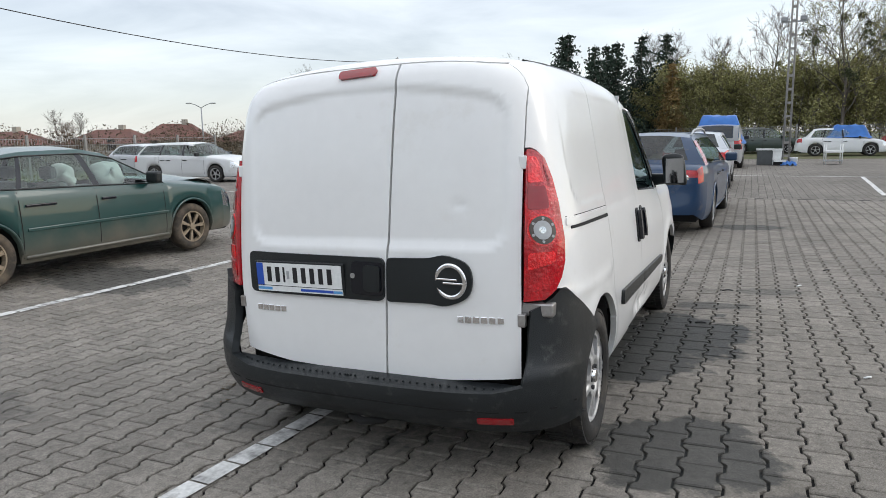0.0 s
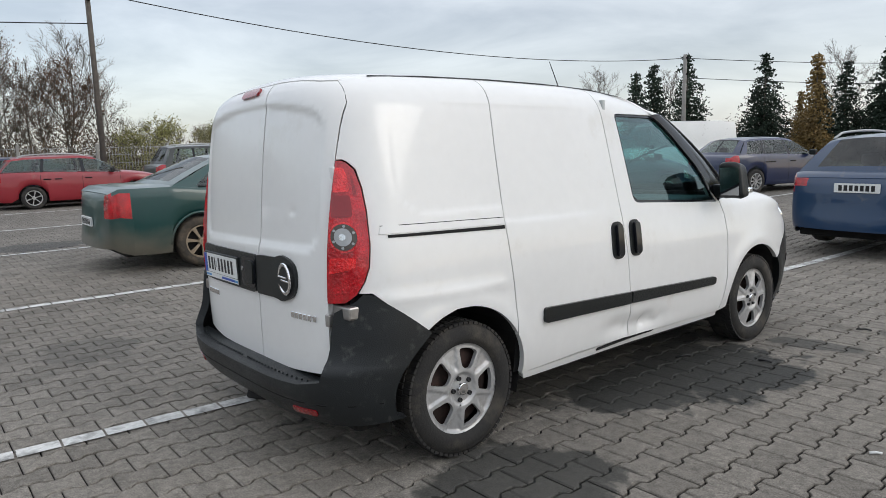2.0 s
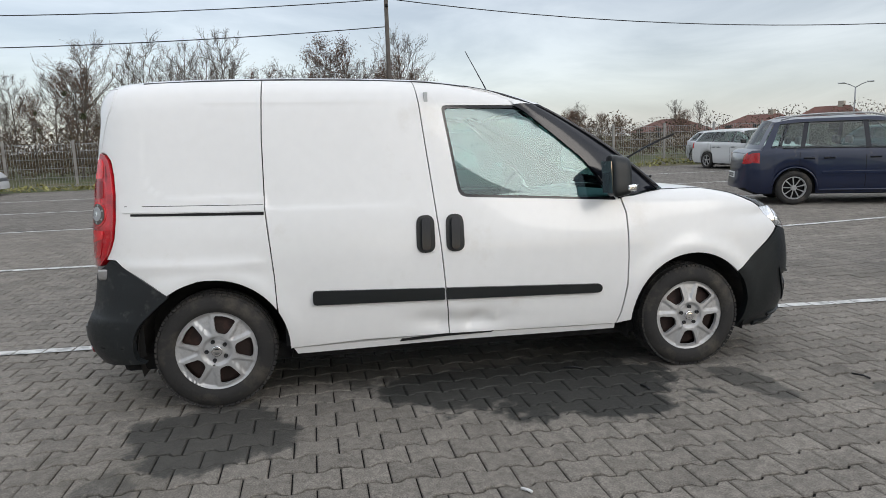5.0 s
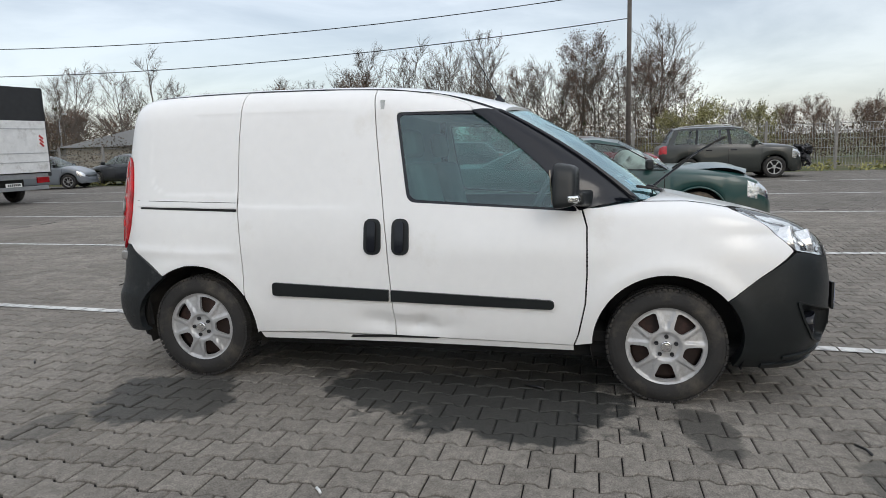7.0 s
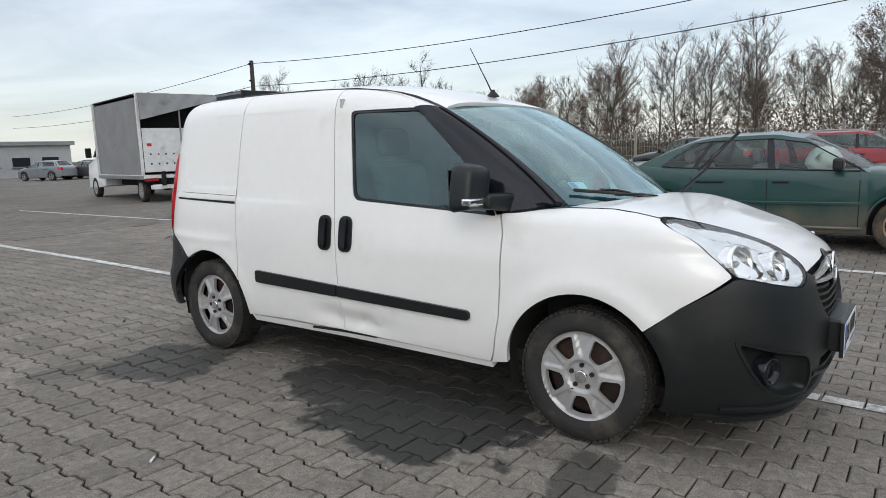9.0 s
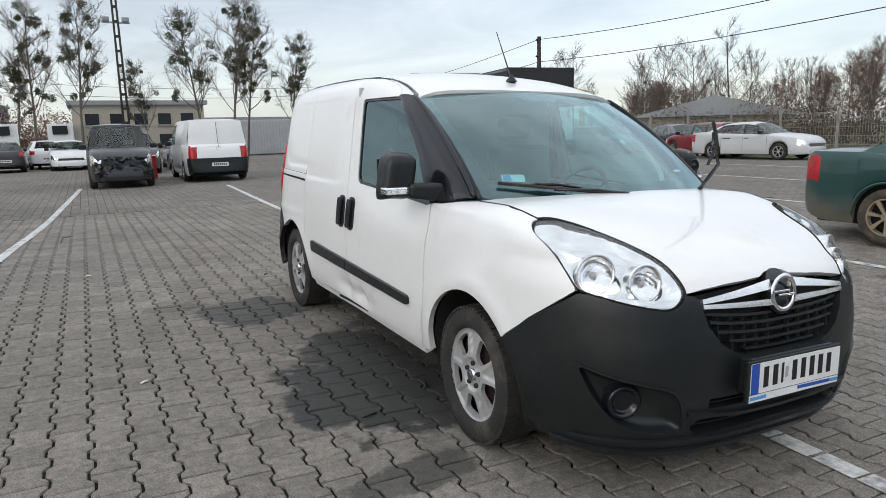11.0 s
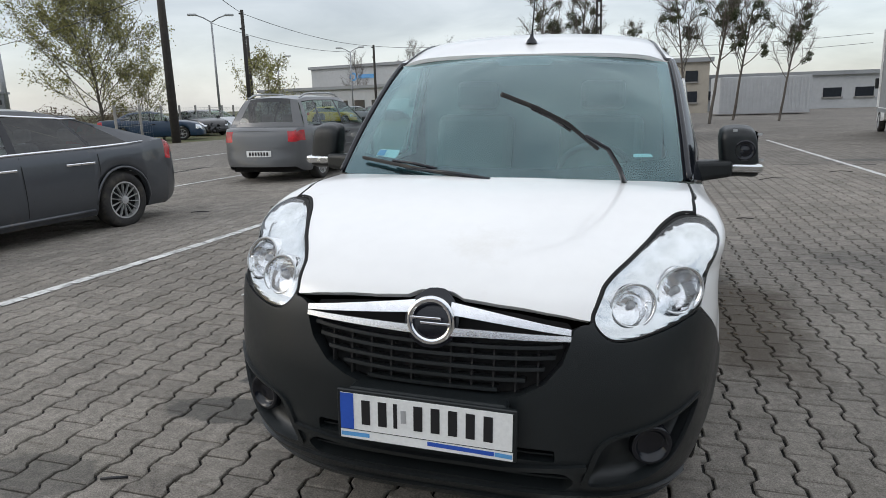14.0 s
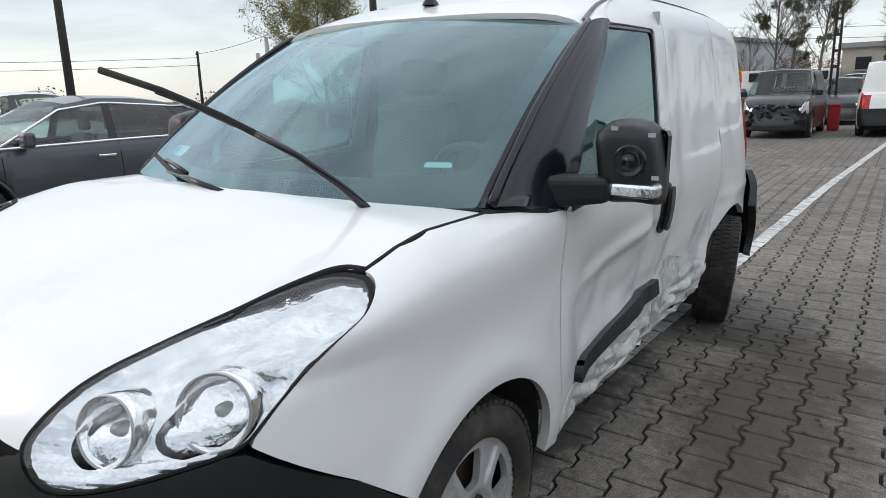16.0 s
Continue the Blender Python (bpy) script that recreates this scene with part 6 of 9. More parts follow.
wiper([(0.02, 2.80, 1.095), (0.20, 2.775, 1.118), (0.40, 2.715, 1.125)], [(0.10, 2.785, 1.10), (0.38, 2.72, 1.130), (0.64, 2.60, 1.155)], "wiper")
wiper([(-0.505, 2.760, 1.085), (-0.48, 2.84, 1.16), (-0.44, 2.93, 1.235), (-0.36, 2.98, 1.285)], [(-0.40, 2.90, 1.235), (-0.30, 3.03, 1.33), (-0.20, 3.10, 1.385), (-0.09, 3.176, 1.432)], "wiper")
# aerial
tube("aerial", [(0.0, 1.755, 1.695), (0.0, 1.71, 1.78), (0.0, 1.585, 2.00)], 0.006, M["gloss_black"], van, 0.0025)
vs, fs = lathe([(0.0, 0.030), (0.012, 0.026), (0.03, 0.012), (0.045, 0.008)], 14, "z")
part("aerial_foot", mesh_from("aerial_foot", [(v[0], v[1] * 1.5 + 1.75, v[2] + 1.688) for v in vs], fs, True), M["gloss_black"], van)

# cab: dashboard, wheel, seats, bulkhead, stickers
part("dashboard", box(-0.70, 0.70, 2.10, 2.66, 0.80, 1.055, 0.05, 3), M["dash"], van)
vs, fs = [], []
n, k = 36, 8
for i in range(n):
    a = 2 * math.pi * i / n
    for j in range(k):
        b = 2 * math.pi * j / k
        r = 0.185 + 0.016 * math.cos(b)
        vs.append(pose(-0.36, 1.98, 1.02, 62, 0, 0) @ Vector((r * math.cos(a), r * math.sin(a), 0.016 * math.sin(b))))
for i in range(n):
    for j in range(k):
        fs.append((i * k + j, i * k + (j + 1) % k, ((i + 1) % n) * k + (j + 1) % k, ((i + 1) % n) * k + j))
sw = part("steering_wheel", mesh_from("steering_wheel", vs, fs, True), M["dash"], van)
bm = box(-0.09, 0.09, -0.06, 0.06, -0.03, 0.03, 0.02)
box_bm(bm, -0.18, 0.18, -0.018, 0.018, -0.012, 0.012, 0.008)
bmesh.ops.transform(bm, matrix=pose(-0.36, 1.985, 1.015, 62, 0, 0), verts=bm.verts)
part("wheel_hub", bm, M["dash"], sw)
for x in (-0.38, 0.38):
    s = part("seat", box(x - 0.25, x + 0.25, 1.42, 1.92, 0.55, 0.74, 0.06, 3), M["seat"], van)
    bm = box(-0.24, 0.24, -0.06, 0.06, 0, 0.62, 0.055, 3)
    bmesh.ops.transform(bm, matrix=pose(x, 1.44, 0.70, 14, 0, 0), verts=bm.verts)
    part("seat_back", bm, M["seat"], s)
    bm = box(-0.13, 0.13, -0.045, 0.045, 0, 0.17, 0.04, 3)
    bmesh.ops.transform(bm, matrix=pose(x, 1.275, 1.335, 10, 0, 0), verts=bm.verts)
    part("headrest", bm, M["seat"], s)
part("bulkhead", box(-0.74, 0.74, 1.17, 1.19, 0.35, 1.66, 0.0), M["bulkhead"], van)
part("cab_floor", box(-0.60, 0.74, 1.19, 2.60, 0.30, 0.36, 0.0), M["dark"], van)
part("headlining", box(-0.60, 0.60, 1.17, 1.86, 1.600, 1.612, 0.0), M["bulkhead"], van)
patch("sticker", rpoly([(0.49, 0.13), (0.60, 0.13), (0.59, 0.185), (0.48, 0.185)], 0.01), screen_face, M["plate_white"], screen, step=0.1, flange=0, lift=-0.006)
patch("sticker_bar", [(0.555, 0.138), (0.595, 0.138), (0.587, 0.178), (0.55, 0.178)], screen_face, M["sticker_blue"], screen, step=0.1, flange=0, lift=-0.003)
patch("sticker", rpoly([(-0.62, 0.16), (-0.54, 0.16), (-0.54, 0.182), (-0.61, 0.182)], 0.008), screen_face, M["plate_white"], screen, step=0.1, flange=0, lift=-0.006)
# the blow has racked the upper body a little towards its stove-in side
for _ob in van.children_recursive:
    if _ob.type == "MESH" and _ob.matrix_basis == Matrix.Identity(4) and not _ob.parent.name.startswith("wheel"):
        for _v in _ob.data.vertices:
            _v.co.x -= 0.026 * sstep(0.8, 1.05, _v.co.z) * sstep(0.9, 2.2, _v.co.y)
            _v.co.z -= 0.022 * sstep(0.0, -0.6, _v.co.x) * sstep(2.3, 2.75, _v.co.y) * (1 - sstep(1.0, 1.09, _v.co.z))
# the van leans with the paving towards its stove-in side
van.matrix_world = Matrix.Translation((0, 1.38, 0)) @ Matrix.Rotation(radians(-0.65), 4, "X") @ Matrix.Translation((0.82, -1.38, 0)) @ Matrix.Rotation(radians(-1.5), 4, "Y") @ Matrix.Translation((-0.82, 0, 0))

# ---- parked vehicles ----
WHEELS = {}


def wheel_mesh(radius, spokes, style):
    """Tyre and rim meshes about the x axis, face to +x, made once for each size and style."""
    key = (round(radius, 3), spokes, style)
    if key in WHEELS:
        return WHEELS[key]
    r, rim = radius, radius * 0.68
    vs, fs = lathe([(-0.095, rim), (-0.1, r * 0.86), (-0.088, r * 0.97), (-0.05, r), (0.05, r), (0.088, r * 0.97), (0.1, r * 0.86), (0.094, rim), (0.07, rim * 0.97)], 32, "x")
    tyre = mesh_from("tyre", vs, fs, True)
    vs, fs = lathe([(0.075, rim), (0.09, rim * 0.985), (0.09, rim * 0.91), (0.03, rim * 0.88)], 32, "x")
    k = len(vs)
    for i in range(spokes):
        a = 2 * math.pi * i / spokes + 0.3
        wide = {"alloy": 0.30, "cover": 0.55, "thin": 0.20}[style] * 6 / spokes
        ring = []
        for rr, h, x in ((rim * 0.14, wide * 1.5, 0.075), (rim * 0.55, wide * 0.62, 0.082), (rim * 0.93, wide * 0.55, 0.083)):
            ring.append([(x, rr * math.cos(a + s * h * 0.5), rr * math.sin(a + s * h * 0.5)) for s in (-1, 1)] + [(x - 0.03, rr * math.cos(a + s * h * 0.5), rr * math.sin(a + s * h * 0.5)) for s in (1, -1)])
        for q in ring:
            vs.extend(q)
        for s in range(2):
            b = k + 12 * i + 4 * s
            for j in range(4):
                fs.append((b + j, b + (j + 1) % 4, b + 4 + (j + 1) % 4, b + 4 + j))
    k = len(vs)
    hub, hf = lathe([(0.03, rim * 0.24), (0.088, rim * 0.22), (0.092, rim * 0.10), (0.09, 0.0001)], 16, "x")
    vs += hub
    fs += [tuple(k + i for i in f) for f in hf]
    face = mesh_from("rim", vs, fs, False)
    vs, fs = lathe([(-0.06, rim * 0.95), (0.015, rim * 0.9), (0.02, 0.0001)], 24, "x")
    back = mesh_from("brake_backing", vs, fs, True)
    WHEELS[key] = (tyre, face, back)
    return WHEELS[key]


def add_wheels(car, spots, radius, spokes, style, tyre_mat, rim_mat):
    tyre, face, back = wheel_mesh(radius, spokes, style)
    tm, fm, bk = tyre.copy(), face.copy(), back
    tm.materials.clear(), fm.materials.clear()
    tm.materials.append(tyre_mat), fm.materials.append(rim_mat)
    if not bk.materials:
        bk.materials.append(M["dark"])
    for i, (x, y, steer) in enumerate(spots):
        w = new("wheel", tm)
        w.parent = car
        w.matrix_basis = pose(x, y, radius, 0, 0, (0 if x > 0 else 180) + steer) @ pose(0, 0, 0, 37 * i, 0, 0)
        for nm, me in (("rim", fm), ("brake_backing", bk)):
            o = new(nm, me)
            o.parent = w


def small_plate(car, y, z, w=0.50, back=True, mat_name="plate_white"):
    s = -1 if back else 1
    p = part("number_plate", box(-w / 2, w / 2, y - 0.012, y + 0.012, z - 0.055, z + 0.055), M[mat_name], car)
    bm = bmesh.new()
    for i in range(7):
        x = -w / 2 + 0.05 + i * (w - 0.08) / 7
        box_bm(bm, x, x + 0.04, y + s * 0.013 - 0.001, y + s * 0.013 + 0.001, z - 0.034, z + 0.034)
    part("plate_marks", bm, M["plate_black"], p, kind="stuff")


def car(name, label, at, heading, color, L=4.5, W=1.78, H=1.45, wb=2.65, rear_over=None, r=0.315, nose=0.70, cowl=0.95, belt=(0.92, 0.97), deck=None,
        ws=(1.05, 0.30), rear=(-1.75, -1.15), glazing=(), roof_in=0.60, spokes=7, style="alloy", tyre="rubber", rim="wheel_silver", glass_name="car_glass", near=False,
        bumper=None, dirt=0.12, rails=False, tail="red_lens", lamp_z=(0.62, 0.86), chrome=False, plates=True, category="car", group="parked cars", trim=None, sunk=0.0, seats=True,
        tail_h=None, head_z=(0.54, 0.72), airbag=False, high_lamps=0.0, blind=False, plate_z=None):
    """One parked car. Along its length: deck or tail, cabin and bonnet; glazing lists (foot y, head y, kind) from tail to screen."""
    c = thing(name, label, category, group=group)
    pm = paint(name + "_paint", color, dirt_amount=dirt * 0.6) if not isinstance(color, bpy.types.Material) else color
    ro = rear_over if rear_over is not None else (L - wb) * 0.52
    y0, y1 = -wb / 2 - ro, -wb / 2 - ro + L
    cut = r + 0.055
    hw = W / 2
    stations = sorted({y0, y0 + 0.03, y0 + 0.10, y0 + 0.22, y0 + 0.40, y1 - 0.50, y1 - 0.30, y1 - 0.16, y1 - 0.06, y1}
                      | {s * wb / 2 + cut * math.cos(math.pi * i / 10) for s in (-1, 1) for i in range(11)}
                      | {-wb / 2 + cut + 0.02, wb / 2 - cut - 0.02} | {-0.6, -0.3, 0.0, 0.3, 0.6} | {ws[0], rear[0]})
    stations = [y for i, y in enumerate(stations) if i == 0 or y - stations[i - 1] > 0.012 or y in (y0, y1)]

    def half_w(y):
        d0, d1 = max(0, (y0 + 0.75 - y) / 0.75), max(0, (y - y1 + 0.95) / 0.95)
        return hw * (1 - 0.10 * d0 ** 2.2 - 0.05 * d0 ** 12 - 0.17 * d1 ** 2.4 - 0.06 * d1 ** 12)

    def low(y):
        z = 0.21 + 0.10 * max(0, (y0 + 0.3 - y) / 0.3) ** 2 + 0.02 * max(0, (y - y1 + 0.3) / 0.3) ** 2
        for s in (-1, 1):
            d = y - s * wb / 2
            if abs(d) < cut:
                z = max(z, r + math.sqrt(cut * cut - d * d))
        return z
    dz = deck if deck is not None else belt[1]
    th = tail_h if tail_h is not None else dz
    sh_tab = [(y0, th - 0.06), (y0 + 0.10, th), (max(y0 + 0.11, rear[0]), dz if deck is not None else belt[1]), (max(y0 + 0.2, rear[0] + 0.5), belt[1]), (ws[0] - 0.25, belt[0]), (ws[0], belt[0] - 0.01),
              (y1 - 0.35, nose + 0.10), (y1 - 0.12, nose + 0.01), (y1, nose - 0.12)]
    sh_tab = [p for i, p in enumerate(sh_tab) if i == 0 or p[0] > sh_tab[i - 1][0] + 1e-4]
    shoulder = spline(sh_tab)
    crown_tab = spline([(y0, 0.01), (y0 + 0.3, 0.03), (ws[0] - 0.3, 0.04), (ws[0] + 0.1, cowl - belt[0] + 0.03), (y1 - 0.5, 0.07), (y1, 0.02)])
    ts = (0.0, 0.10, 0.26, 0.42, 0.56, 0.70, 0.84, 0.94, 1.0)
    xs = (0.935, 0.975, 0.995, 1.0, 0.998, 0.992, 0.984, 0.975, 0.955)

    def ring(y):
        w, zl, zs = half_w(y), low(y), shoulder(y)
        pts = [(w * k, y, zl + (zs - zl) * t) for t, k in zip(ts, xs)]
        zc = zs + crown_tab(y)
        pts += [(w * 0.86, y, zs + 0.55 * (zc - zs)), (w * 0.60, y, zs + 0.9 * (zc - zs)), (w * 0.3, y, zc), (0, y, zc)]
        return pts
    bag = Bag()
    rings = [ring(y) for y in stations]
    for a, b in zip(rings, rings[1:]):
        ym = (a[0][1] + b[0][1]) / 2
        for j in range(len(a) - 1):
            zm = (a[j][2] + a[j + 1][2] + b[j][2] + b[j + 1][2]) / 4
            nm = "body"
            if j < 8:
                if ym > y1 - 0.36 and zm < head_z[0] - 0.02:
                    nm = "front_bumper"
                elif ym < y0 + 0.24 and zm < lamp_z[0] - 0.05:
                    nm = "rear_bumper"
                elif ym > y1 - 0.30 and head_z[0] <= zm <= head_z[1] + 0.04:
                    nm = "headlamp"
                elif ym < y0 + (0.10 if high_lamps else 0.22) and lamp_z[0] <= zm <= lamp_z[1]:
                    nm = "tail_lamp"
                elif trim and trim[0] < zm < trim[1] and abs(ym) < wb / 2 - cut - 0.05:
                    nm = "body"
            elif rear[0] + 0.05 < ym < ws[0] - 0.05 and a[j][0] < hw * 0.9:
                continue
            for s in (1, -1):
                q = [a[j], b[j], b[j + 1], a[j + 1]]
                bag.quad(nm + ("" if nm in ("body", "front_bumper", "rear_bumper") else ("_r" if s > 0 else "_l")), *[(s * p[0], p[1], p[2]) for p in q])
    fr = (-1, -0.92, -0.80, -0.55, -0.28, 0, 0.28, 0.55, 0.80, 0.92, 1)
    for rg, front in ((rings[0], False), (rings[-1], True)):
        for j in range(8):
            zm = (rg[j][2] + rg[j + 1][2]) / 2
            for a, b in zip(fr, fr[1:]):
                out = abs(a + b) / 2 > 0.8
                if front:
                    nm = "headlamp" if out and head_z[0] <= zm <= head_z[1] else ("grille" if not out and zm > head_z[0] - 0.05 and zm < head_z[1] else ("front_bumper" if zm < head_z[0] else "body"))
                else:
                    nm = "tail_lamp" if out and lamp_z[0] <= zm <= lamp_z[1] else ("rear_bumper" if zm < lamp_z[0] - 0.05 else "body")
                if nm.endswith("lamp"):
                    nm += "_r" if a + b > 0 else "_l"
                bow = lambda q, i: (1 if front else -1) * (0.10 * (1 - abs(q) ** 2.6) * (1 - (i / 8) ** 3) + 0.035 * (1 - abs(q) ** 8) * (1 - sstep(0.40, 0.56, rg[i][2])))
                bag.quad(nm, *[(q * rg[i][0], rg[i][1] + bow(q, i), rg[i][2]) for q, i in ((a, j), (b, j), (b, j + 1), (a, j + 1))])
        top = [p for p in rg[8:]]
        bag.quad("body", *([(p[0], p[1], p[2]) for p in top] + [(-p[0], p[1], p[2]) for p in top[-2::-1]]))
    # cabin
    zr = spline([(rear[1] - 0.05, H - 0.10), (rear[1] + 0.35, H - 0.045), (0.0, H - 0.035), (ws[1] - 0.2, H - 0.055), (ws[1] + 0.05, H - 0.10)])

    def foot(y):
        return Vector((half_w(y) * 0.955, y, shoulder(y) - 0.004))

    def head(y):
        return Vector((hw * roof_in / 0.60 * 0.66 * (1 - 0.05 * max(0, (rear[1] + 0.4 - y)) ) , y, zr(y)))

    def side(yb, yt, v):
        a, b = foot(yb), head(yt)
        p = a.lerp(b, v)
        p.x += 0.035 * 4 * v * (1 - v) * 0.6
        return p
    lines = [(rear[0], rear[1], "solid")] + list(glazing) + [(ws[0], ws[1], "end")]
    vsteps = (0.0, 0.07, 0.35, 0.63, 0.88, 1.0)
    ng = 0
    for (b0, t0, kind), (b1, t1, _) in zip(lines, lines[1:]):
        n = 4
        for s in (1, -1):
            for k in range(n):
                fa, fb = k / n, (k + 1) / n
                for va, vb in zip(vsteps, vsteps[1:]):
                    q = [side(b0 + (b1 - b0) * f, t0 + (t1 - t0) * f, v) for f, v in ((fa, va), (fb, va), (fb, vb), (fa, vb))]
                    is_glass = kind in ("glass", "dark") and va > 0.01 and vb < 0.95
                    nm = ("pane_%s_%d_%d" % (kind, ng, s)) if is_glass else ("pillar" if kind == "pillar" and va > 0.01 and vb < 0.95 else "cabin")
                    if high_lamps and ng == 0 and vb <= high_lamps:
                        nm = "tail_lamp" + ("_r" if s > 0 else "_l")
                    elif nm == "pillar":
                        nm = "pillar_%d_%d" % (ng, s)
                    bag.quad(nm, *[(s * p.x, p.y, p.z) for p in q])
        ng += 1
    # screens and roof
    for nm, (yb, yt), sg in (("windscreen", ws, 1), ("rear_window", rear, -1)):
        a, b = foot(yb), head(yt)
        rows = []
        for i in range(7):
            v = i / 6
            row = []
            for j in range(9):
                f = -1 + j / 4
                p = a.lerp(b, v)
                x = p.x * f
                bow = (1 - f * f)
                p = Vector((x, p.y + sg * (0.10 * (1 - v) + 0.05 * v) * bow + sg * 0.02 * 4 * v * (1 - v), p.z + (0.02 + 0.025 * v) * bow))
                row.append(tuple(p))
            rows.append(row)
        for i in range(6):
            for j in range(8):
                edge = j in (0, 7) and nm == "rear_window" or i == 0 and nm == "rear_window"
                bag.quad("cabin" if edge else nm, rows[i][j], rows[i][j + 1], rows[i + 1][j + 1], rows[i + 1][j])
    rows = []
    for i in range(9):
        y = rear[1] + (ws[1] - rear[1]) * i / 8
        h = head(y)
        row = []
        for j in range(9):
            f = -1 + j / 4
            e0, e1 = max(0, 1 - i / 1.5), max(0, 1 - (8 - i) / 1.5)
            bow = 1 - f * f
            row.append((h.x * f, y - 0.05 * bow * e0 * 1.0 + 0.05 * bow * e1, h.z + 0.045 * bow))
        rows.append(row)
    bag.sheet("roof", rows)
    mats = {"body": pm, "cabin": pm, "roof": pm, "front_bumper": bumper or pm, "rear_bumper": bumper or pm, "grille": M["black_plastic"],
            "windscreen": M["car_glass"], "rear_window": pm if blind else M["dark_glass"]}
    for nm, (vs, fs) in bag.parts.items():
        if nm.startswith("headlamp"):
            o = part("headlamp", weld(nm, vs, fs), M["reflector"], c)
        elif nm.startswith("tail_lamp"):
            o = part("tail_lamp", weld(nm, vs, fs), M[tail], c, "red tail lamp")
        elif nm.startswith("pillar_"):
            o = part("pillar", weld(nm, vs, fs), M["gloss_black"], c)
        elif nm.startswith("pane_"):
            o = clear(part("window_pane", weld(nm, vs, fs), M["dark_glass"] if "dark" in nm else M[glass_name], c))
        else:
            o = part("rear_panel" if blind and nm == "rear_window" else nm, weld(nm, vs, fs), mats[nm], c)
            if nm in ("windscreen", "rear_window") and not blind:
                clear(o)
    # dark inside of the arches and floor
    part("underbody", box(-hw * 0.82, hw * 0.82, y0 + 0.15, y1 - 0.15, 0.19, 0.60, 0.02), M["dark"], c)
    if seats:
        part("cabin_floor", box(-hw * 0.86, hw * 0.86, rear[0] + 0.02, ws[0] - 0.02, belt[0] - 0.36, belt[0] - 0.33), M["dark"], c)
        rows_y = [0.12] + ([-0.75] if rear[0] < -1.0 else [])
        for sy in rows_y:
            for sx in (-0.37, 0.37):
                st = part("seat", box(sx - 0.23, sx + 0.23, sy - 0.42, sy - 0.28, belt[0] - 0.35, belt[0] + 0.10, 0.05), M["seat"], c)
                part("headrest", box(sx - 0.12, sx + 0.12, sy - 0.43, sy - 0.34, belt[0] + 0.13, belt[0] + 0.28, 0.04), M["seat"], st)
        part("dashboard", box(-hw * 0.8, hw * 0.8, ws[0] - 0.55, ws[0] - 0.03, belt[0] - 0.30, belt[0] - 0.02, 0.04), M["dash"], c)
    if airbag:
        bm = bmesh.new()
        for (bx, by, bz, br) in ((0.38, 0.50, belt[0] + 0.10, 0.20), (-0.36, 0.42, belt[0] + 0.08, 0.17)):
            rr = bmesh.ops.create_icosphere(bm, subdivisions=3, radius=br, matrix=Matrix.Translation((bx, by, bz)))
            for v in rr["verts"]:
                v.co += Vector((noise.noise(v.co * 9), noise.noise(v.co * 9 + Vector((5, 0, 0))), noise.noise(v.co * 9 + Vector((0, 7, 0))))) * 0.07
        for f in bm.faces:
            f.smooth = True
        part("airbag", bm, M["cloth_white"], c, "slack white airbag")
    # shut lines, handles, mirrors
    door_ys = [(g[0], g[1]) for g in glazing if g[2] == "pillar"]

    def strip(nm, yb, z0, z1, width=0.010, off=0.003, mt="dark", par=c):
        rows = []
        for k in range(7):
            z = z0 + (z1 - z0) * k / 6
            w, zl, zs = half_w(yb), low(yb), shoulder(yb)
            t = (z - zl) / max(zs - zl, 0.05)
            x = w * interp(list(zip(ts, xs)), t) + off
            rows.append([(x, yb - width / 2, z), (x, yb + width / 2, z)])
        for s in (1, -1):
            bg = Bag()
            bg.sheet(nm, [[(s * p[0], p[1], p[2]) for p in rw] for rw in rows])
            vs, fs = bg.parts[nm]
            part(nm, mesh_from(nm, vs, fs, True), M[mt], par)
    gl = [g for g in glazing if g[2] in ("glass", "dark")]
    lines_y = []
    if gl:
        lines_y = [ws[0] - 0.10] + [g[0] for g in glazing if g[2] == "pillar"]
        ends = [g[0] for g in gl[:1]]
        for y in lines_y:
            strip("door_seam", y, max(low(y), 0.26) + 0.01, shoulder(y) - 0.01)
        hand = [lines_y[i] + 0.16 for i in range(1, len(lines_y))]
        if len(lines_y) > 1:
            hand.append(max(rear[0] + 0.35, lines_y[1] - 0.78) if len(lines_y) == 2 else lines_y[2] - 0.6)
        for y in hand:
            w = half_w(y) * 0.982
            for s in (1, -1):
                part("door_handle", box(min(s * w, s * (w + 0.028)), max(s * w, s * (w + 0.028)), y - 0.10, y + 0.09, belt[0] - 0.125, belt[0] - 0.095, 0.010), M["chrome"] if chrome else M["gloss_black"], c)
    if trim:
        for s in (1, -1):
            w = hw * 0.999
            part("rub_strip", box(min(s * w * 0.985, s * (w + 0.012)), max(s * w * 0.985, s * (w + 0.012)), -wb / 2 + cut + 0.08, wb / 2 - cut - 0.05, trim[0], trim[1], 0.008), pm if near else M["black_plastic"], c)
    for s in (1, -1):
        mx = foot(ws[0] - 0.30).x
        bm = box(0.0, 0.20, -0.05, 0.06, -0.075, 0.075, 0.035, 3)
        bmesh.ops.transform(bm, matrix=Matrix.Translation((s * (mx + 0.02), ws[0] - 0.32, belt[0] + 0.10)) @ Matrix.Diagonal((s, 1, 1, 1)), verts=bm.verts)
        bmesh.ops.recalc_face_normals(bm, faces=bm.faces[:])
        part("door_mirror", bm, pm if near and not trim else M["black_plastic"], c)
    if near:
        # rolled lips of the wheel arches and the line of the sill
        for s in (1, -1):
            for yc in (-wb / 2, wb / 2):
                pts = []
                for i in range(17):
                    a = math.pi * i / 16
                    y, z = yc + (cut + 0.012) * math.cos(a), r + (cut + 0.012) * math.sin(a)
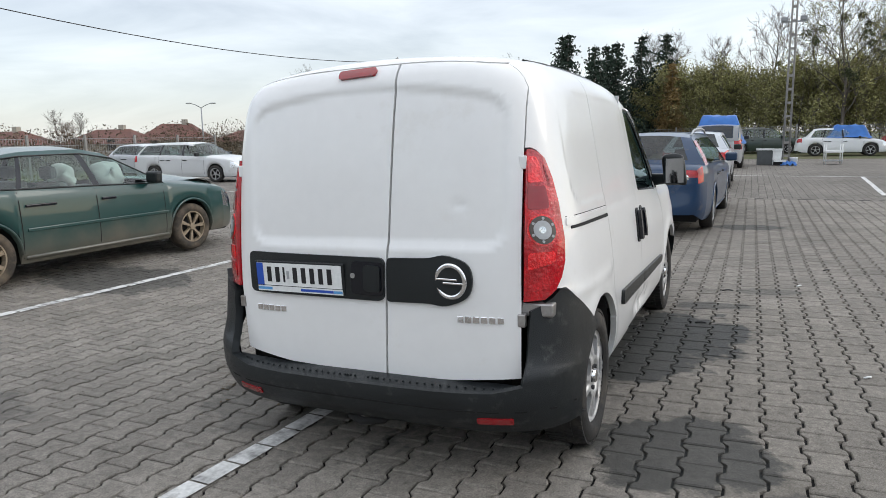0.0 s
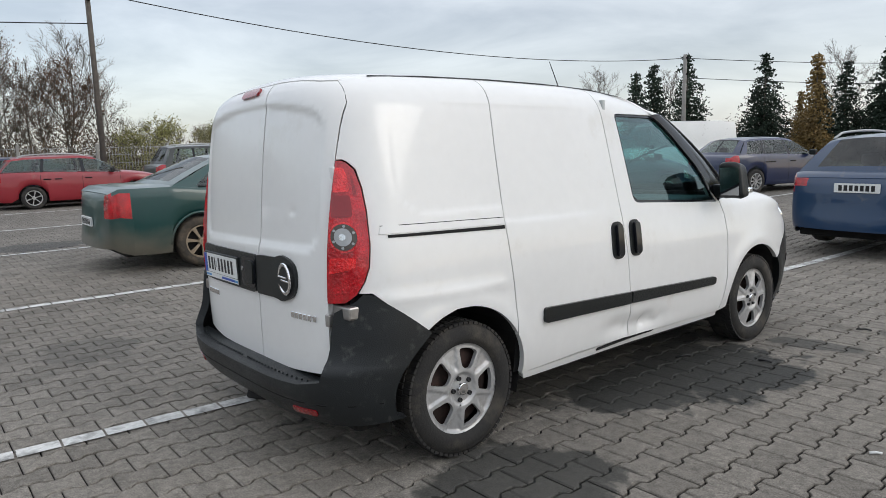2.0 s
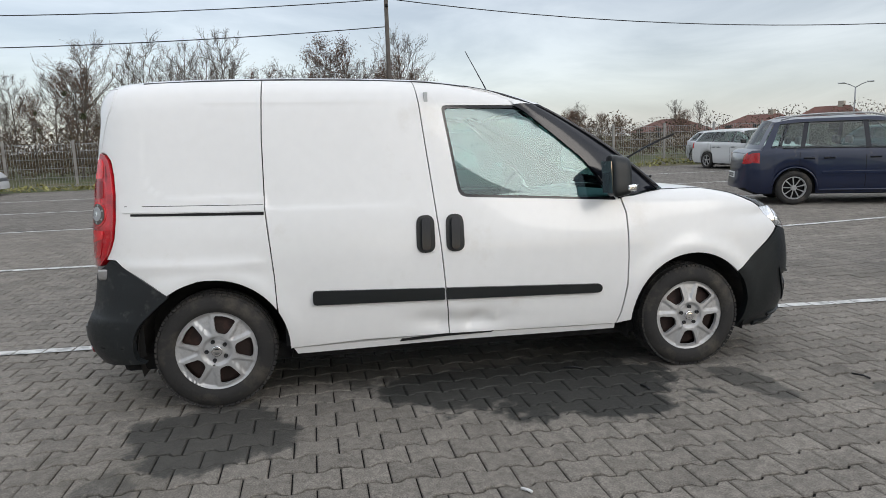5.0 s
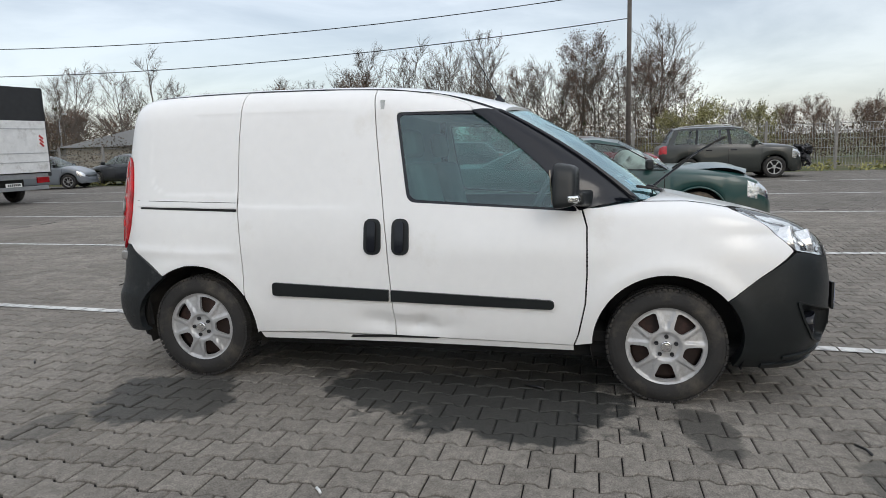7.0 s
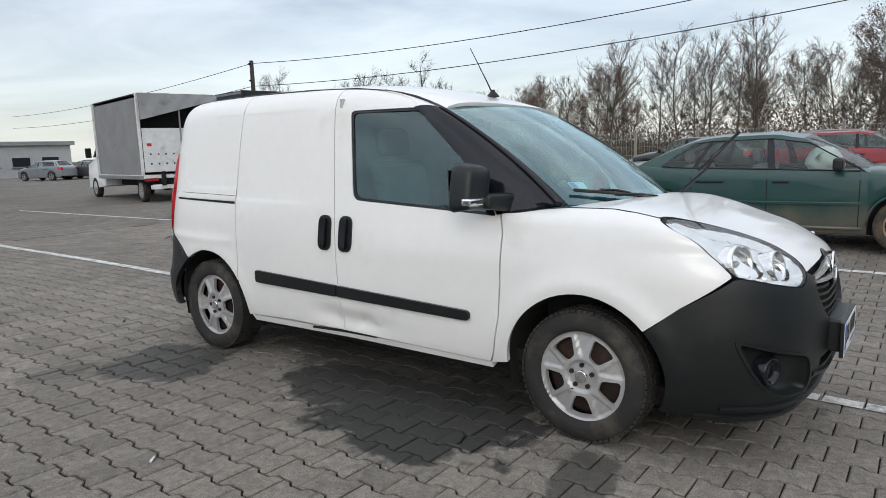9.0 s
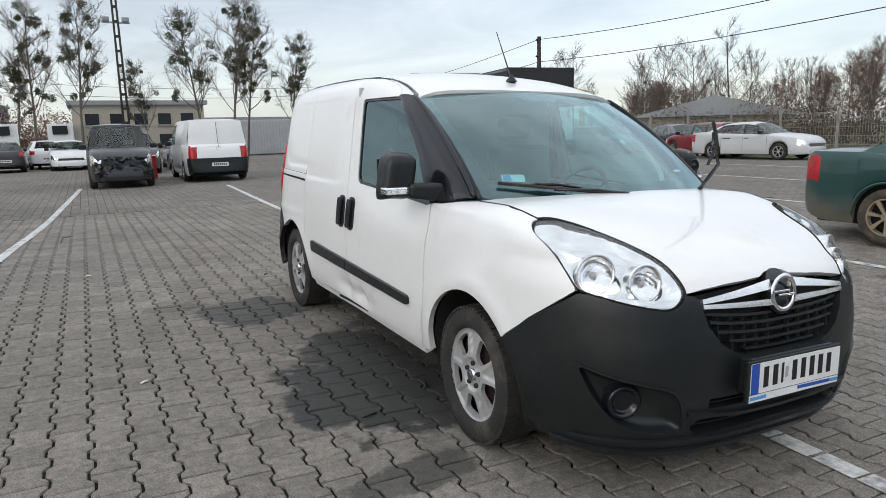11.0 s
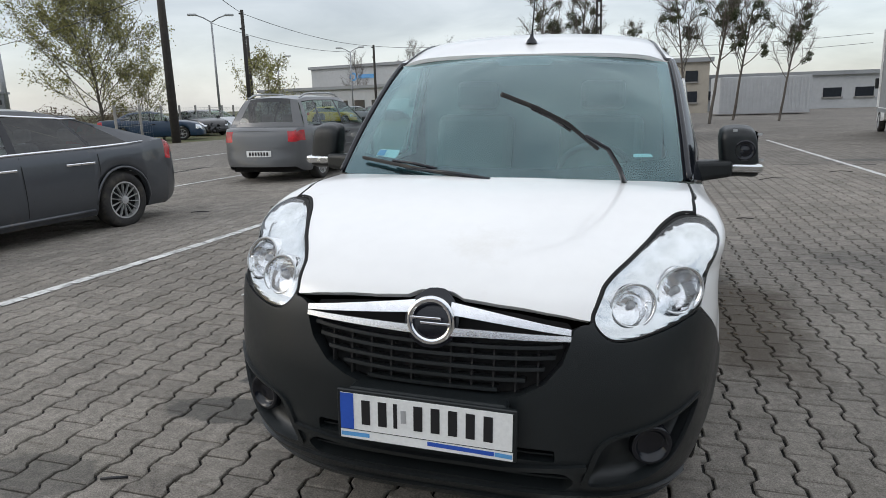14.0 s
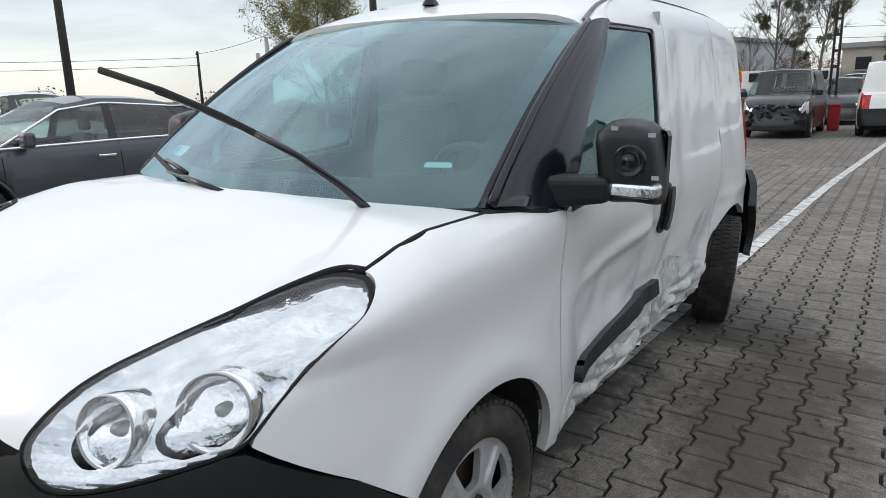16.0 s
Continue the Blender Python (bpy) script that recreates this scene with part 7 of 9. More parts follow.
                    pts.append((s * (half_w(y) * interp([(0.2, 0.955), (0.4, 0.985), (0.55, 0.997), (0.8, 0.99)], z) + 0.002), y, max(z, 0.28)))
                tube("arch_lip", pts, 0.016, pm, c, None, 6)
            tube("sill_edge", [(s * half_w(y) * 0.968, y, 0.275) for y in (-wb / 2 + cut + 0.05, -0.5, 0, 0.5, wb / 2 - cut - 0.05)], 0.022, pm, c, None, 6)
    if rails:
        for s in (1, -1):
            pts = [(s * (head(y).x * 0.97), y, zr(y) + 0.02 + 0.06 * math.sin(math.pi * min(1, max(0, (y - rear[1] - 0.1) / (ws[1] - rear[1] - 0.3)))) ** 0.4) for y in [rear[1] + 0.1 + (ws[1] - rear[1] - 0.3) * i / 8 for i in range(9)]]
            tube("roof_rail", pts, 0.016, M["lamp_grey"], c)
    if chrome or near:
        tm_, k_ = (M["chrome"], 1.5) if chrome else (M["black_plastic"], 0.9)
        for s in (1, -1):
            pts = [side(y, y, 0.06) for y in [rear[0] + 0.35 + (ws[0] - rear[0] - 0.45) * i / 8 for i in range(9)]]
            tube("window_trim", [(s * (p.x + 0.004), p.y, p.z) for p in pts], 0.010 * k_, tm_, c)
            up = [(g[0], g[1]) for g in glazing]
            pts = [side(b, t, 0.89) for b, t in up] + [side(ws[0] - 0.05, ws[1] - 0.02, 0.86), side(ws[0] - 0.03, ws[1], 0.45), side(ws[0] - 0.02, ws[1], 0.06)]
            tube("window_trim", [(s * (p.x + 0.004), p.y, p.z) for p in pts], 0.009 * k_, tm_, c)
    if blind:
        for z0, z1 in ((0.45, th - 0.05),):
            part("door_seam", box(-0.006, 0.006, y0 - 0.004, y0 + 0.01, z0, z1), M["dark"], c)
        tube("door_seam", [(0, y0 - 0.006, th - 0.05), (0, (rear[0] * 1.02 + y0) / 2 - 0.06, th + 0.05), (0, rear[0] - 0.135, belt[1] + 0.15), (0, rear[1] - 0.09, H - 0.12)], 0.006, M["dark"], c)
        part("door_handle", box(-0.30, 0.10, y0 - 0.02, y0 + 0.01, 0.86, 0.92, 0.01), M["black_plastic"], c)
    if plates:
        small_plate(c, y0 - (0.105 if (plate_z or 0.6) < 0.7 else 0.08), plate_z or (0.55 if deck is None else 0.62), back=True)
    add_wheels(c, [(s * (hw - 0.105), t * wb / 2, 0) for s in (1, -1) for t in (-1, 1)], r, spokes, style, M[tyre], M[rim])
    c.matrix_world = pose(at[0], at[1], ground_z(at[0], at[1]) - sunk, 0, 0, heading)
    return c


SEDAN = dict(L=4.73, W=1.81, H=1.43, wb=2.75, deck=1.03, belt=(0.93, 0.99), nose=0.72, cowl=0.98, ws=(1.02, 0.28), rear=(-1.72, -1.02),
             glazing=((-1.42, -0.98, "glass"), (-0.98, -0.78, "pillar"), (-0.92, -0.74, "glass"), (-0.06, -0.12, "pillar"), (0.03, -0.05, "glass")), lamp_z=(0.72, 0.97))
ESTATE = dict(L=4.80, W=1.81, H=1.48, wb=2.75, belt=(0.93, 1.00), nose=0.72, cowl=0.98, ws=(1.02, 0.28), rear=(-2.22, -1.92),
              glazing=((-2.12, -1.84, "glass"), (-1.12, -1.05, "pillar"), (-1.04, -0.98, "glass"), (-0.08, -0.12, "pillar"), (0.02, -0.04, "glass")), rails=True, lamp_z=(0.72, 0.99))
HATCH = dict(L=4.10, W=1.72, H=1.46, wb=2.52, belt=(0.92, 1.00), nose=0.72, cowl=0.98, ws=(1.08, 0.30), rear=(-1.85, -1.42),
             glazing=((-1.62, -1.35, "glass"), (-1.02, -0.90, "pillar"), (-0.95, -0.84, "glass"), (-0.06, -0.10, "pillar"), (0.03, -0.03, "glass")), lamp_z=(0.78, 0.99))
MPV = dict(L=4.17, W=1.72, H=1.62, wb=2.58, belt=(0.97, 1.02), nose=0.78, cowl=1.03, ws=(1.28, 0.48), rear=(-1.86, -1.60),
           glazing=((-1.72, -1.50, "glass"), (-1.22, -1.10, "pillar"), (-1.14, -1.02, "glass"), (-0.12, -0.14, "pillar"), (-0.03, -0.06, "glass")), lamp_z=(0.74, 0.96), rails=True)
SUV = dict(L=4.35, W=1.80, H=1.70, wb=2.63, r=0.345, belt=(1.04, 1.10), nose=0.88, cowl=1.10, ws=(1.02, 0.35), rear=(-1.98, -1.72),
           glazing=((-1.80, -1.58, "glass"), (-1.12, -1.05, "pillar"), (-1.04, -0.98, "glass"), (-0.08, -0.12, "pillar"), (0.02, -0.04, "glass")), rails=True, lamp_z=(0.86, 1.09), head_z=(0.66, 0.86))
VAN = dict(L=5.0, W=1.95, H=1.98, wb=2.95, r=0.335, belt=(1.10, 1.16), nose=0.92, cowl=1.16, ws=(1.72, 0.98), rear=(-2.35, -2.28), roof_in=0.74,
           glazing=((-2.3, -2.2, "solid"), (-0.1, -0.1, "solid"), (0.35, 0.30, "glass")), lamp_z=(0.80, 1.15), head_z=(0.70, 0.90), category="van", group="parked vans")


def variant(base, **kw):
    d = dict(base)
    d.update(kw)
    return d


def muddy(m, height, color):
    """Dried mud thrown up from the wheels over the lower doors."""
    n, l = m.node_tree.nodes, m.node_tree.links
    b = n["Principled BSDF"]
    src = b.inputs["Base Color"].links[0].from_socket
    co, nz, sp = n.new("ShaderNodeTexCoord"), n.new("ShaderNodeTexNoise"), n.new("ShaderNodeSeparateXYZ")
    nz.inputs["Scale"].default_value, nz.inputs["Detail"].default_value = 2.4, 7
    l.new(co.outputs["Object"], nz.inputs["Vector"])
    l.new(co.outputs["Object"], sp.inputs[0])
    ad, mr, mx = n.new("ShaderNodeMath"), n.new("ShaderNodeMapRange"), n.new("ShaderNodeMixRGB")
    ad.operation = "MULTIPLY_ADD"
    ad.inputs[1].default_value = -0.55
    l.new(nz.outputs["Fac"], ad.inputs[0])
    l.new(sp.outputs["Z"], ad.inputs[2])
    mr.inputs["From Min"].default_value, mr.inputs["From Max"].default_value = height - 0.27 - 0.22, height - 0.27 + 0.12
    mr.inputs["To Min"].default_value, mr.inputs["To Max"].default_value = 0.8, 0.0
    l.new(ad.outputs[0], mr.inputs["Value"])
    l.new(mr.outputs[0], mx.inputs[0])
    l.new(src, mx.inputs[1])
    mx.inputs[2].default_value = (*color, 1)
    l.new(mx.outputs[0], b.inputs["Base Color"])
    return m


black = M["black_plastic"]
green_car = car("sedan", "dark green saloon, mud-stained, bonnet sprung and airbag hanging", (-6.36, 2.45), 0.0, muddy(paint("green_paint", (0.008, 0.050, 0.046), dirt=(0.06, 0.065, 0.05), dirt_amount=0.06), 0.47, (0.15, 0.13, 0.10)),
    **variant(SEDAN, rim="wheel_muddy", tyre="rubber_muddy", near=True, trim=(0.545, 0.585), airbag=True, spokes=7, style="cover"))
# its bonnet, sprung and buckled
top, low_ = [], []
for i in range(9):
    y = 1.10 + 1.02 * i / 8
    for j in range(9):
        f = -1 + j / 4
        z = interp([(1.10, 0.985), (1.45, 1.01), (1.80, 0.995), (2.02, 0.955), (2.12, 0.915)], y) - 0.05 * f * f - 0.012 * math.sin(5 * f + i)
        top.append((f * (0.74 - 0.10 * max(0, (y - 1.6)) ** 2), y - 0.10 * f * f * (i / 8), z))
fs = grid_faces_early(9, 9)
bon = part("sprung_bonnet", weld("sprung_bonnet", top, fs, True, 60), bpy.data.materials["green_paint"], green_car, "buckled green bonnet standing open a hand's width")
part("bonnet_lining", mesh_from("bonnet_lining", [(x * 0.98, y - 0.01, z - 0.022) for x, y, z in top], fs, True), M["dark"], bon)
car("estate_car", "metallic blue estate car with roof rails", (0.10, 9.52), -2.0, (0.001, 0.027, 0.080), **variant(ESTATE, near=True, spokes=5, plate_z=0.83, lamp_z=(0.80, 1.0), high_lamps=0.9, tail_h=1.0, glazing=((-2.02, -1.76, "glass"), (-1.12, -1.05, "pillar"), (-1.04, -0.98, "glass"), (-0.08, -0.12, "pillar"), (0.02, -0.04, "glass"))))
car("hatchback", "silver hatchback behind the blue estate", (0.12, 17.2), 0, (0.45, 0.47, 0.50), **HATCH)
car("people_carrier", "dark green people carrier by the fence", (2.2, 46.5), -92, (0.03, 0.045, 0.035), **variant(MPV, L=4.6, wb=2.75, W=1.8))
car("hatchback", "white crossover with a crushed rear under blue sheeting", (6.0, 41.0), -90, (0.72, 0.73, 0.74), **variant(HATCH, H=1.55, L=4.4, wb=2.64, r=0.34, spokes=5))
car("hatchback", "small red hatchback by the fence", (11.4, 40.2), -95, (0.38, 0.015, 0.02), **HATCH)
car("hatchback", "red hatchback by the fence", (10.6, 44.5), -90, (0.36, 0.02, 0.025), **variant(HATCH, H=1.55))
car("estate_car", "silver estate car, side to the lane", (-17.9, 16.6), -84, (0.62, 0.63, 0.63), **variant(ESTATE, L=4.7, spokes=5, rails=False))
car("hatchback", "pale silver car beside the estate", (-22.6, 18.6), -95, (0.55, 0.57, 0.6), **HATCH)
car("hatchback", "dark teal hatchback, side to the lane", (-14.2, 19.8), -70, (0.03, 0.07, 0.085), **HATCH)
car("estate_car", "red estate car with silver roof rails", (-19.3, 2.45), -4, (0.27, 0.018, 0.028), **variant(ESTATE, L=4.47, wb=2.65, spokes=6, rear=(-2.08, -1.72)))
car("hatchback", "dark blue hatchback behind the red estate", (-21.6, 1.6), -6, (0.018, 0.03, 0.085), **variant(HATCH, spokes=8))
car("hatchback", "black hatchback with a broken rear bumper", (-21.0, -2.9), 180, (0.014, 0.015, 0.017), **variant(HATCH, L=4.25, wb=2.6, spokes=8))
car("off_roader", "dark green off-roader with a wrecked front", (-19.7, 6.75), 1, (0.018, 0.022, 0.020), **variant(SUV, spokes=5))
car("hatchback", "dark blue hatchback, tail to the lane", (-5.75, 16.9), -14, (0.005, 0.014, 0.058), **variant(HATCH, spokes=9, style="cover"))
car("people_carrier", "dark blue people carrier without its fuel cap", (-6.75, 10.85), -24, (0.004, 0.010, 0.036), **variant(MPV, near=True, spokes=9, trim=(0.56, 0.62)))
car("panel_van_old", "old white high-roofed delivery van", (-11.6, 21.6), 154, (0.74, 0.75, 0.74), **variant(VAN, L=4.9, H=2.15, W=1.95, bumper=black, spokes=8, style="cover"))
car("people_carrier", "grey people carrier, tail to the van", (6.05, -7.95), 180.5, (0.085, 0.088, 0.092), **variant(MPV, near=True, spokes=9, style="cover", trim=(0.56, 0.62)))
car("sedan", "dark grey saloon with chrome window trim and a dented rear", (6.35, -0.05), -6, paint("grey_metallic", (0.060, 0.065, 0.074), rough=0.30, metal=0.35, dirt_amount=0.05), **variant(SEDAN, L=4.72, rear_over=0.98, tail_h=0.99, W=1.86, H=1.46, wb=2.74, near=True, spokes=14, style="thin", chrome=True,
    r=0.335, ws=(1.15, 0.30), rear=(-2.12, -0.80), deck=1.03, lamp_z=(0.82, 0.99), glazing=((-1.60, -0.98, "dark"), (-1.05, -0.80, "pillar"), (-1.0, -0.76, "dark"), (-0.10, -0.14, "pillar"), (0.0, -0.06, "glass"))))
car("van", "black people-mover van with a smashed front", (1.33, -18.5), 0, (0.008, 0.009, 0.012), **variant(VAN, L=4.75, W=1.76, H=1.88, wb=3.2, roof_in=0.68, spokes=5, nose=0.95))
car("van", "white panel van with red tail lamps", (-1.50, -19.4), 180, (0.76, 0.77, 0.77), **variant(VAN, W=1.98, H=1.98, bumper=black, blind=True, high_lamps=0.4))
car("hatchback", "black hatchback, tail to the lane", (5.7, -33.5), 186, (0.014, 0.014, 0.016), **variant(HATCH, W=1.68))
car("hatchback", "small white hatchback, tail to the lane", (4.1, -36.5), 186, (0.7, 0.7, 0.7), **HATCH)
car("sedan", "white saloon, nose to the lane", (2.9, -33.6), 2, (0.70, 0.71, 0.71), **SEDAN)
car("hatchback", "silver-grey hatchback by the fence", (-21.0, -21.4), 18, (0.18, 0.20, 0.22), **variant(HATCH, L=3.8, wb=2.4))
car("sedan", "black saloon by the fence", (-23.4, -18.9), 160, (0.014, 0.015, 0.02), **SEDAN)
car("hatchback", "dark red hatchback by the fence", (-22.4, -15.9), 170, (0.20, 0.014, 0.02), **HATCH)
car("sedan", "silver saloon with a torn rear bumper", (-21.2, -12.4), 6, (0.55, 0.56, 0.57), **variant(SEDAN, spokes=6))
car("sedan", "dark blue old saloon by the willow", (22.2, -23.4), 122, (0.012, 0.035, 0.075), **SEDAN)
car("sedan", "black car with a smashed front", (23.6, -29.0), 60, (0.014, 0.014, 0.016), **SEDAN)
car("hatchback", "silver car behind the wreck", (24.8, -32.5), 80, (0.5, 0.51, 0.53), **HATCH)
car("off_roader", "white off-roader behind the grey saloon", (13.6, -2.8), 90, (0.7, 0.71, 0.71), **SUV)
far = (("hatchback", "yellow hatchback in the far row", (0.62, 0.42, 0.03), HATCH), ("sedan", "grey saloon in the far row", (0.22, 0.25, 0.28), SEDAN), ("sedan", "black saloon in the far row", (0.015, 0.015, 0.018), SEDAN),
       ("van", "white van in the far row", (0.75, 0.75, 0.75), VAN), ("sedan", "white saloon in the far row", (0.7, 0.7, 0.7), SEDAN), ("hatchback", "bright blue hatchback in the far row", (0.03, 0.12, 0.42), HATCH),
       ("hatchback", "dark hatchback in the far row", (0.03, 0.03, 0.035), HATCH), ("van", "small white van in the far row", (0.74, 0.74, 0.73), variant(VAN, H=1.8, L=4.4, wb=2.7)), ("hatchback", "dark red hatchback in the far row", (0.2, 0.02, 0.02), HATCH))
for i, (n, lb, col, sp) in enumerate(far):
    f = i / (len(far) - 1)
    car(n, lb, (24.5 - 13.0 * f, -50 - 14 * f), 100 + (i * 37) % 30, col, **variant(sp, seats=False, plates=False))
for i, (n, lb, col, sp) in enumerate((("hatchback", "grey hatchback far along the lane", (0.2, 0.22, 0.24), HATCH), ("sedan", "dark saloon far along the lane", (0.05, 0.055, 0.06), SEDAN), ("hatchback", "dark green hatchback far along the lane", (0.02, 0.045, 0.03), HATCH),
                                      ("hatchback", "black hatchback far along the lane", (0.02, 0.02, 0.02), HATCH))):
    car(n, lb, (-19.5 - 2.6 * i, -49 + 1.0 * i), 200 + 8 * i, col, **variant(sp, seats=False, plates=False))
for i, (col, sp, lb) in enumerate((((0.72, 0.72, 0.72), VAN, "white van behind the black van"), ((0.05, 0.055, 0.06), SUV, "dark off-roader behind the black van"), ((0.6, 0.6, 0.6), HATCH, "silver hatchback down the lane"), ((0.02, 0.02, 0.025), SEDAN, "black saloon down the lane"))):
    car("van" if sp is VAN else "parked_car", lb, ((0.2, 0.4, -0.3, -2.0)[i], (-36, -26, -44, -29)[i]), (0, 0, 4, 180)[i], col, **variant(sp, seats=False))

# ---- trees ----
M["bark"] = mat("grey_brown_bark", (0.105, 0.092, 0.078), rough=0.95, var=0.25, scale=2, bump=0.4, bump_scale=25)
M["twig"] = mat("bare_twigs", (0.105, 0.086, 0.072), rough=0.95, var=0.25, scale=1.2, per_object=0.25)
M["leaf_rust"] = mat("rusty_leaves", (0.150, 0.085, 0.055), rough=0.85, var=0.3, scale=0.8, per_island=0.4, per_object=0.2)
M["leaf_green"] = mat("yellow_green_leaves", (0.235, 0.225, 0.085), rough=0.8, var=0.3, scale=0.6, per_island=0.45, per_object=0.15)
M["leaf_gold"] = mat("golden_needles", (0.19, 0.125, 0.045), rough=0.85, var=0.3, scale=0.6, per_island=0.4)
M["leaf_dark"] = mat("mistletoe_green", (0.052, 0.062, 0.024), rough=0.85, var=0.3, scale=0.8, per_island=0.4)
M["needle"] = mat("spruce_needles", (0.014, 0.028, 0.016), rough=0.85, var=0.35, scale=0.7, per_island=0.45, per_object=0.2)
M["scrub"] = mat("brown_scrub", (0.10, 0.075, 0.048), rough=0.95, var=0.35, scale=0.3, per_island=0.4)


def leaf_quads(vs, fs, p, size, rng, flat=0.3):
    a = Vector((rng.uniform(-1, 1), rng.uniform(-1, 1), rng.uniform(-1, 1))).normalized() * size
    b = a.cross(Vector((rng.uniform(-1, 1), rng.uniform(-1, 1), rng.uniform(-1, 1)))).normalized() * size * 0.55
    k = len(vs)
    vs += [p - a, p + b, p + a, p - b]
    fs.append((k, k + 1, k + 2, k + 3))


def bare_tree(name, label, seed, height, leaf=None, leaf_n=0, mistletoe=0, spread=0.70, limbs=26, leaf_size=0.16, girth=0.011, bare=0.20, category="tree", group="bare trees"):
    """A straight stem with limbs that sweep upwards, each with side shoots and fine twigs."""
    rng = random.Random(seed)
    t = thing(name, label, category, group=group)
    wood, twigs, tips, spots = ([], []), ([], []), [], []

    def lay(store, pts, r0, r1, n):
        vs, fs = tube_pts(pts, r0, r1, n, False)
        k = len(store[0])
        store[0].extend(vs)
        store[1].extend(tuple(k + i for i in f) for f in fs)

    def bent(p, d, ln, n, up, wild):
        pts, d = [Vector(p)], Vector(d).normalized()
        for i in range(n):
            d = (d + Vector((rng.gauss(0, wild), rng.gauss(0, wild), rng.gauss(0, wild) + up))).normalized()
            pts.append(pts[-1] + d * (ln / n))
        return pts
    stem = bent((0, 0, -0.1), (rng.gauss(0, 0.03), rng.gauss(0, 0.03), 1), height * 0.98, 10, 0.10, 0.05)
    lay(wood, stem, height * girth, 0.015, 7)
    for i in range(limbs):
        f = bare + (0.97 - bare) * (i + rng.uniform(0, 0.8)) / limbs
        k = min(9, int(f * 10))
        p = stem[k].lerp(stem[k + 1], f * 10 - k)
        a = 2.4 * i + rng.uniform(-0.5, 0.5)
        ln = height * spread * (0.20 + 0.66 * (1 - f) ** 0.7) * rng.uniform(0.65, 1.15)
        rise = rng.uniform(0.35, 0.95) + 0.45 * f
        r0 = height * girth * (0.52 - 0.38 * f) * rng.uniform(0.7, 1.0)
        limb = bent(p, (math.cos(a), math.sin(a), rise), ln, 5, 0.09, 0.13)
        lay(wood, limb, r0, max(0.008, r0 * 0.3), 5)
        spots.append(limb[3])
        for j in range(7):
            q = 0.25 + 0.75 * (j + rng.uniform(0, 0.9)) / 7
            m = min(4, int(q * 5))
            b = limb[m].lerp(limb[m + 1], q * 5 - m)
            side = (limb[m + 1] - limb[m]).normalized() + Vector((rng.gauss(0, 0.55), rng.gauss(0, 0.55), rng.gauss(0.1, 0.4)))
            shoot = bent(b, side, ln * rng.uniform(0.22, 0.42) * (1.25 - 0.5 * q), 3, 0.10, 0.16)
            lay(wood, shoot, max(0.008, r0 * 0.28), 0.007, 3)
            for w in range(7):
                m2 = rng.randint(0, 2)
                c = shoot[m2].lerp(shoot[m2 + 1], rng.random())
                tw = bent(c, (shoot[-1] - shoot[0]).normalized() + Vector((rng.gauss(0, 0.6), rng.gauss(0, 0.6), rng.gauss(0.15, 0.5))), height * rng.uniform(0.035, 0.075), 2, 0.1, 0.2)
                lay(twigs, tw, 0.007, 0.004, 3)
                tips.append(tw[-1])
    part("trunk", mesh_from("trunk", wood[0], wood[1], True), M["bark"], t)
    crown = part("crown", mesh_from("crown", twigs[0], twigs[1]), M["twig"], t)
    if leaf_n:
        vs, fs = [], []
        for i in range(leaf_n):
            leaf_quads(vs, fs, rng.choice(tips) + Vector((rng.gauss(0, 0.16), rng.gauss(0, 0.16), rng.gauss(0, 0.16))), leaf_size * rng.uniform(0.6, 1.3), rng)
        part("leaves", mesh_from("leaves", vs, fs), M[leaf], crown, kind="stuff")
    for i in range(mistletoe):
        vs, fs = [], []
        c = rng.choice(spots) + Vector((rng.gauss(0, 0.25), rng.gauss(0, 0.25), rng.gauss(0, 0.2)))
        r = rng.uniform(0.16, 0.36) * height / 9
        for q in range(150):
            u = Vector((rng.gauss(0, 1), rng.gauss(0, 1), rng.gauss(0, 1))).normalized() * r * rng.uniform(0.35, 1.0)
            leaf_quads(vs, fs, c + u, 0.055 * height / 9, rng)
        part("mistletoe", mesh_from("mistletoe", vs, fs), M["leaf_dark"], crown, "dark green mistletoe ball", "stuff")
    return t


def spruce(name, label, seed, height, material="needle", width=0.33):
    rng = random.Random(seed)
    t = thing(name, label, "tree", group="conifers")
    vs, fs = tube_pts([(0, 0, -0.1), (0, 0, height * 0.5), (0, 0, height)], height * 0.016, 0.02, 7)
    trunk = part("trunk", mesh_from("trunk", vs, fs, True), M["bark"], t)
    vs, fs = [], []
    layers = int(height * 4.2)
    for i in range(layers):
        f = i / layers
        z = height * (0.05 + 0.95 * f)
        reach = height * width * (1 - f) ** 0.95 * rng.uniform(0.75, 1.15) + 0.05
        for b in range(max(5, int(11 * (1 - f) + 5))):
            a = rng.uniform(0, 2 * math.pi)
            ln = reach * rng.uniform(0.65, 1.1)
            for s in range(max(3, int(ln * 5.0))):
                q = (s + 1) / max(3, int(ln * 5.0))
                p = Vector((math.cos(a) * ln * q, math.sin(a) * ln * q, z - ln * q * q * 0.35 + 0.10 * ln * q))
                for w in range(6):
                    leaf_quads(vs, fs, p + Vector((rng.gauss(0, 0.11), rng.gauss(0, 0.11), rng.gauss(0, 0.05))), 0.095 * rng.uniform(0.6, 1.2), rng)
    part("crown", mesh_from("crown", vs, fs), M[material], t)
    return t


def put(src, x, y, turn, scale):
    c = copy_thing(src, pose(x, y, 0, 0, 0, turn))
    c.scale = (scale, scale, scale)
    return c


rng = random.Random(11)
t_bare = bare_tree("bare_tree", "tall bare tree with a few mistletoe balls", 3, 8.0, mistletoe=3)
t_bare.matrix_world = pose(-40.5, 6.0, 0)
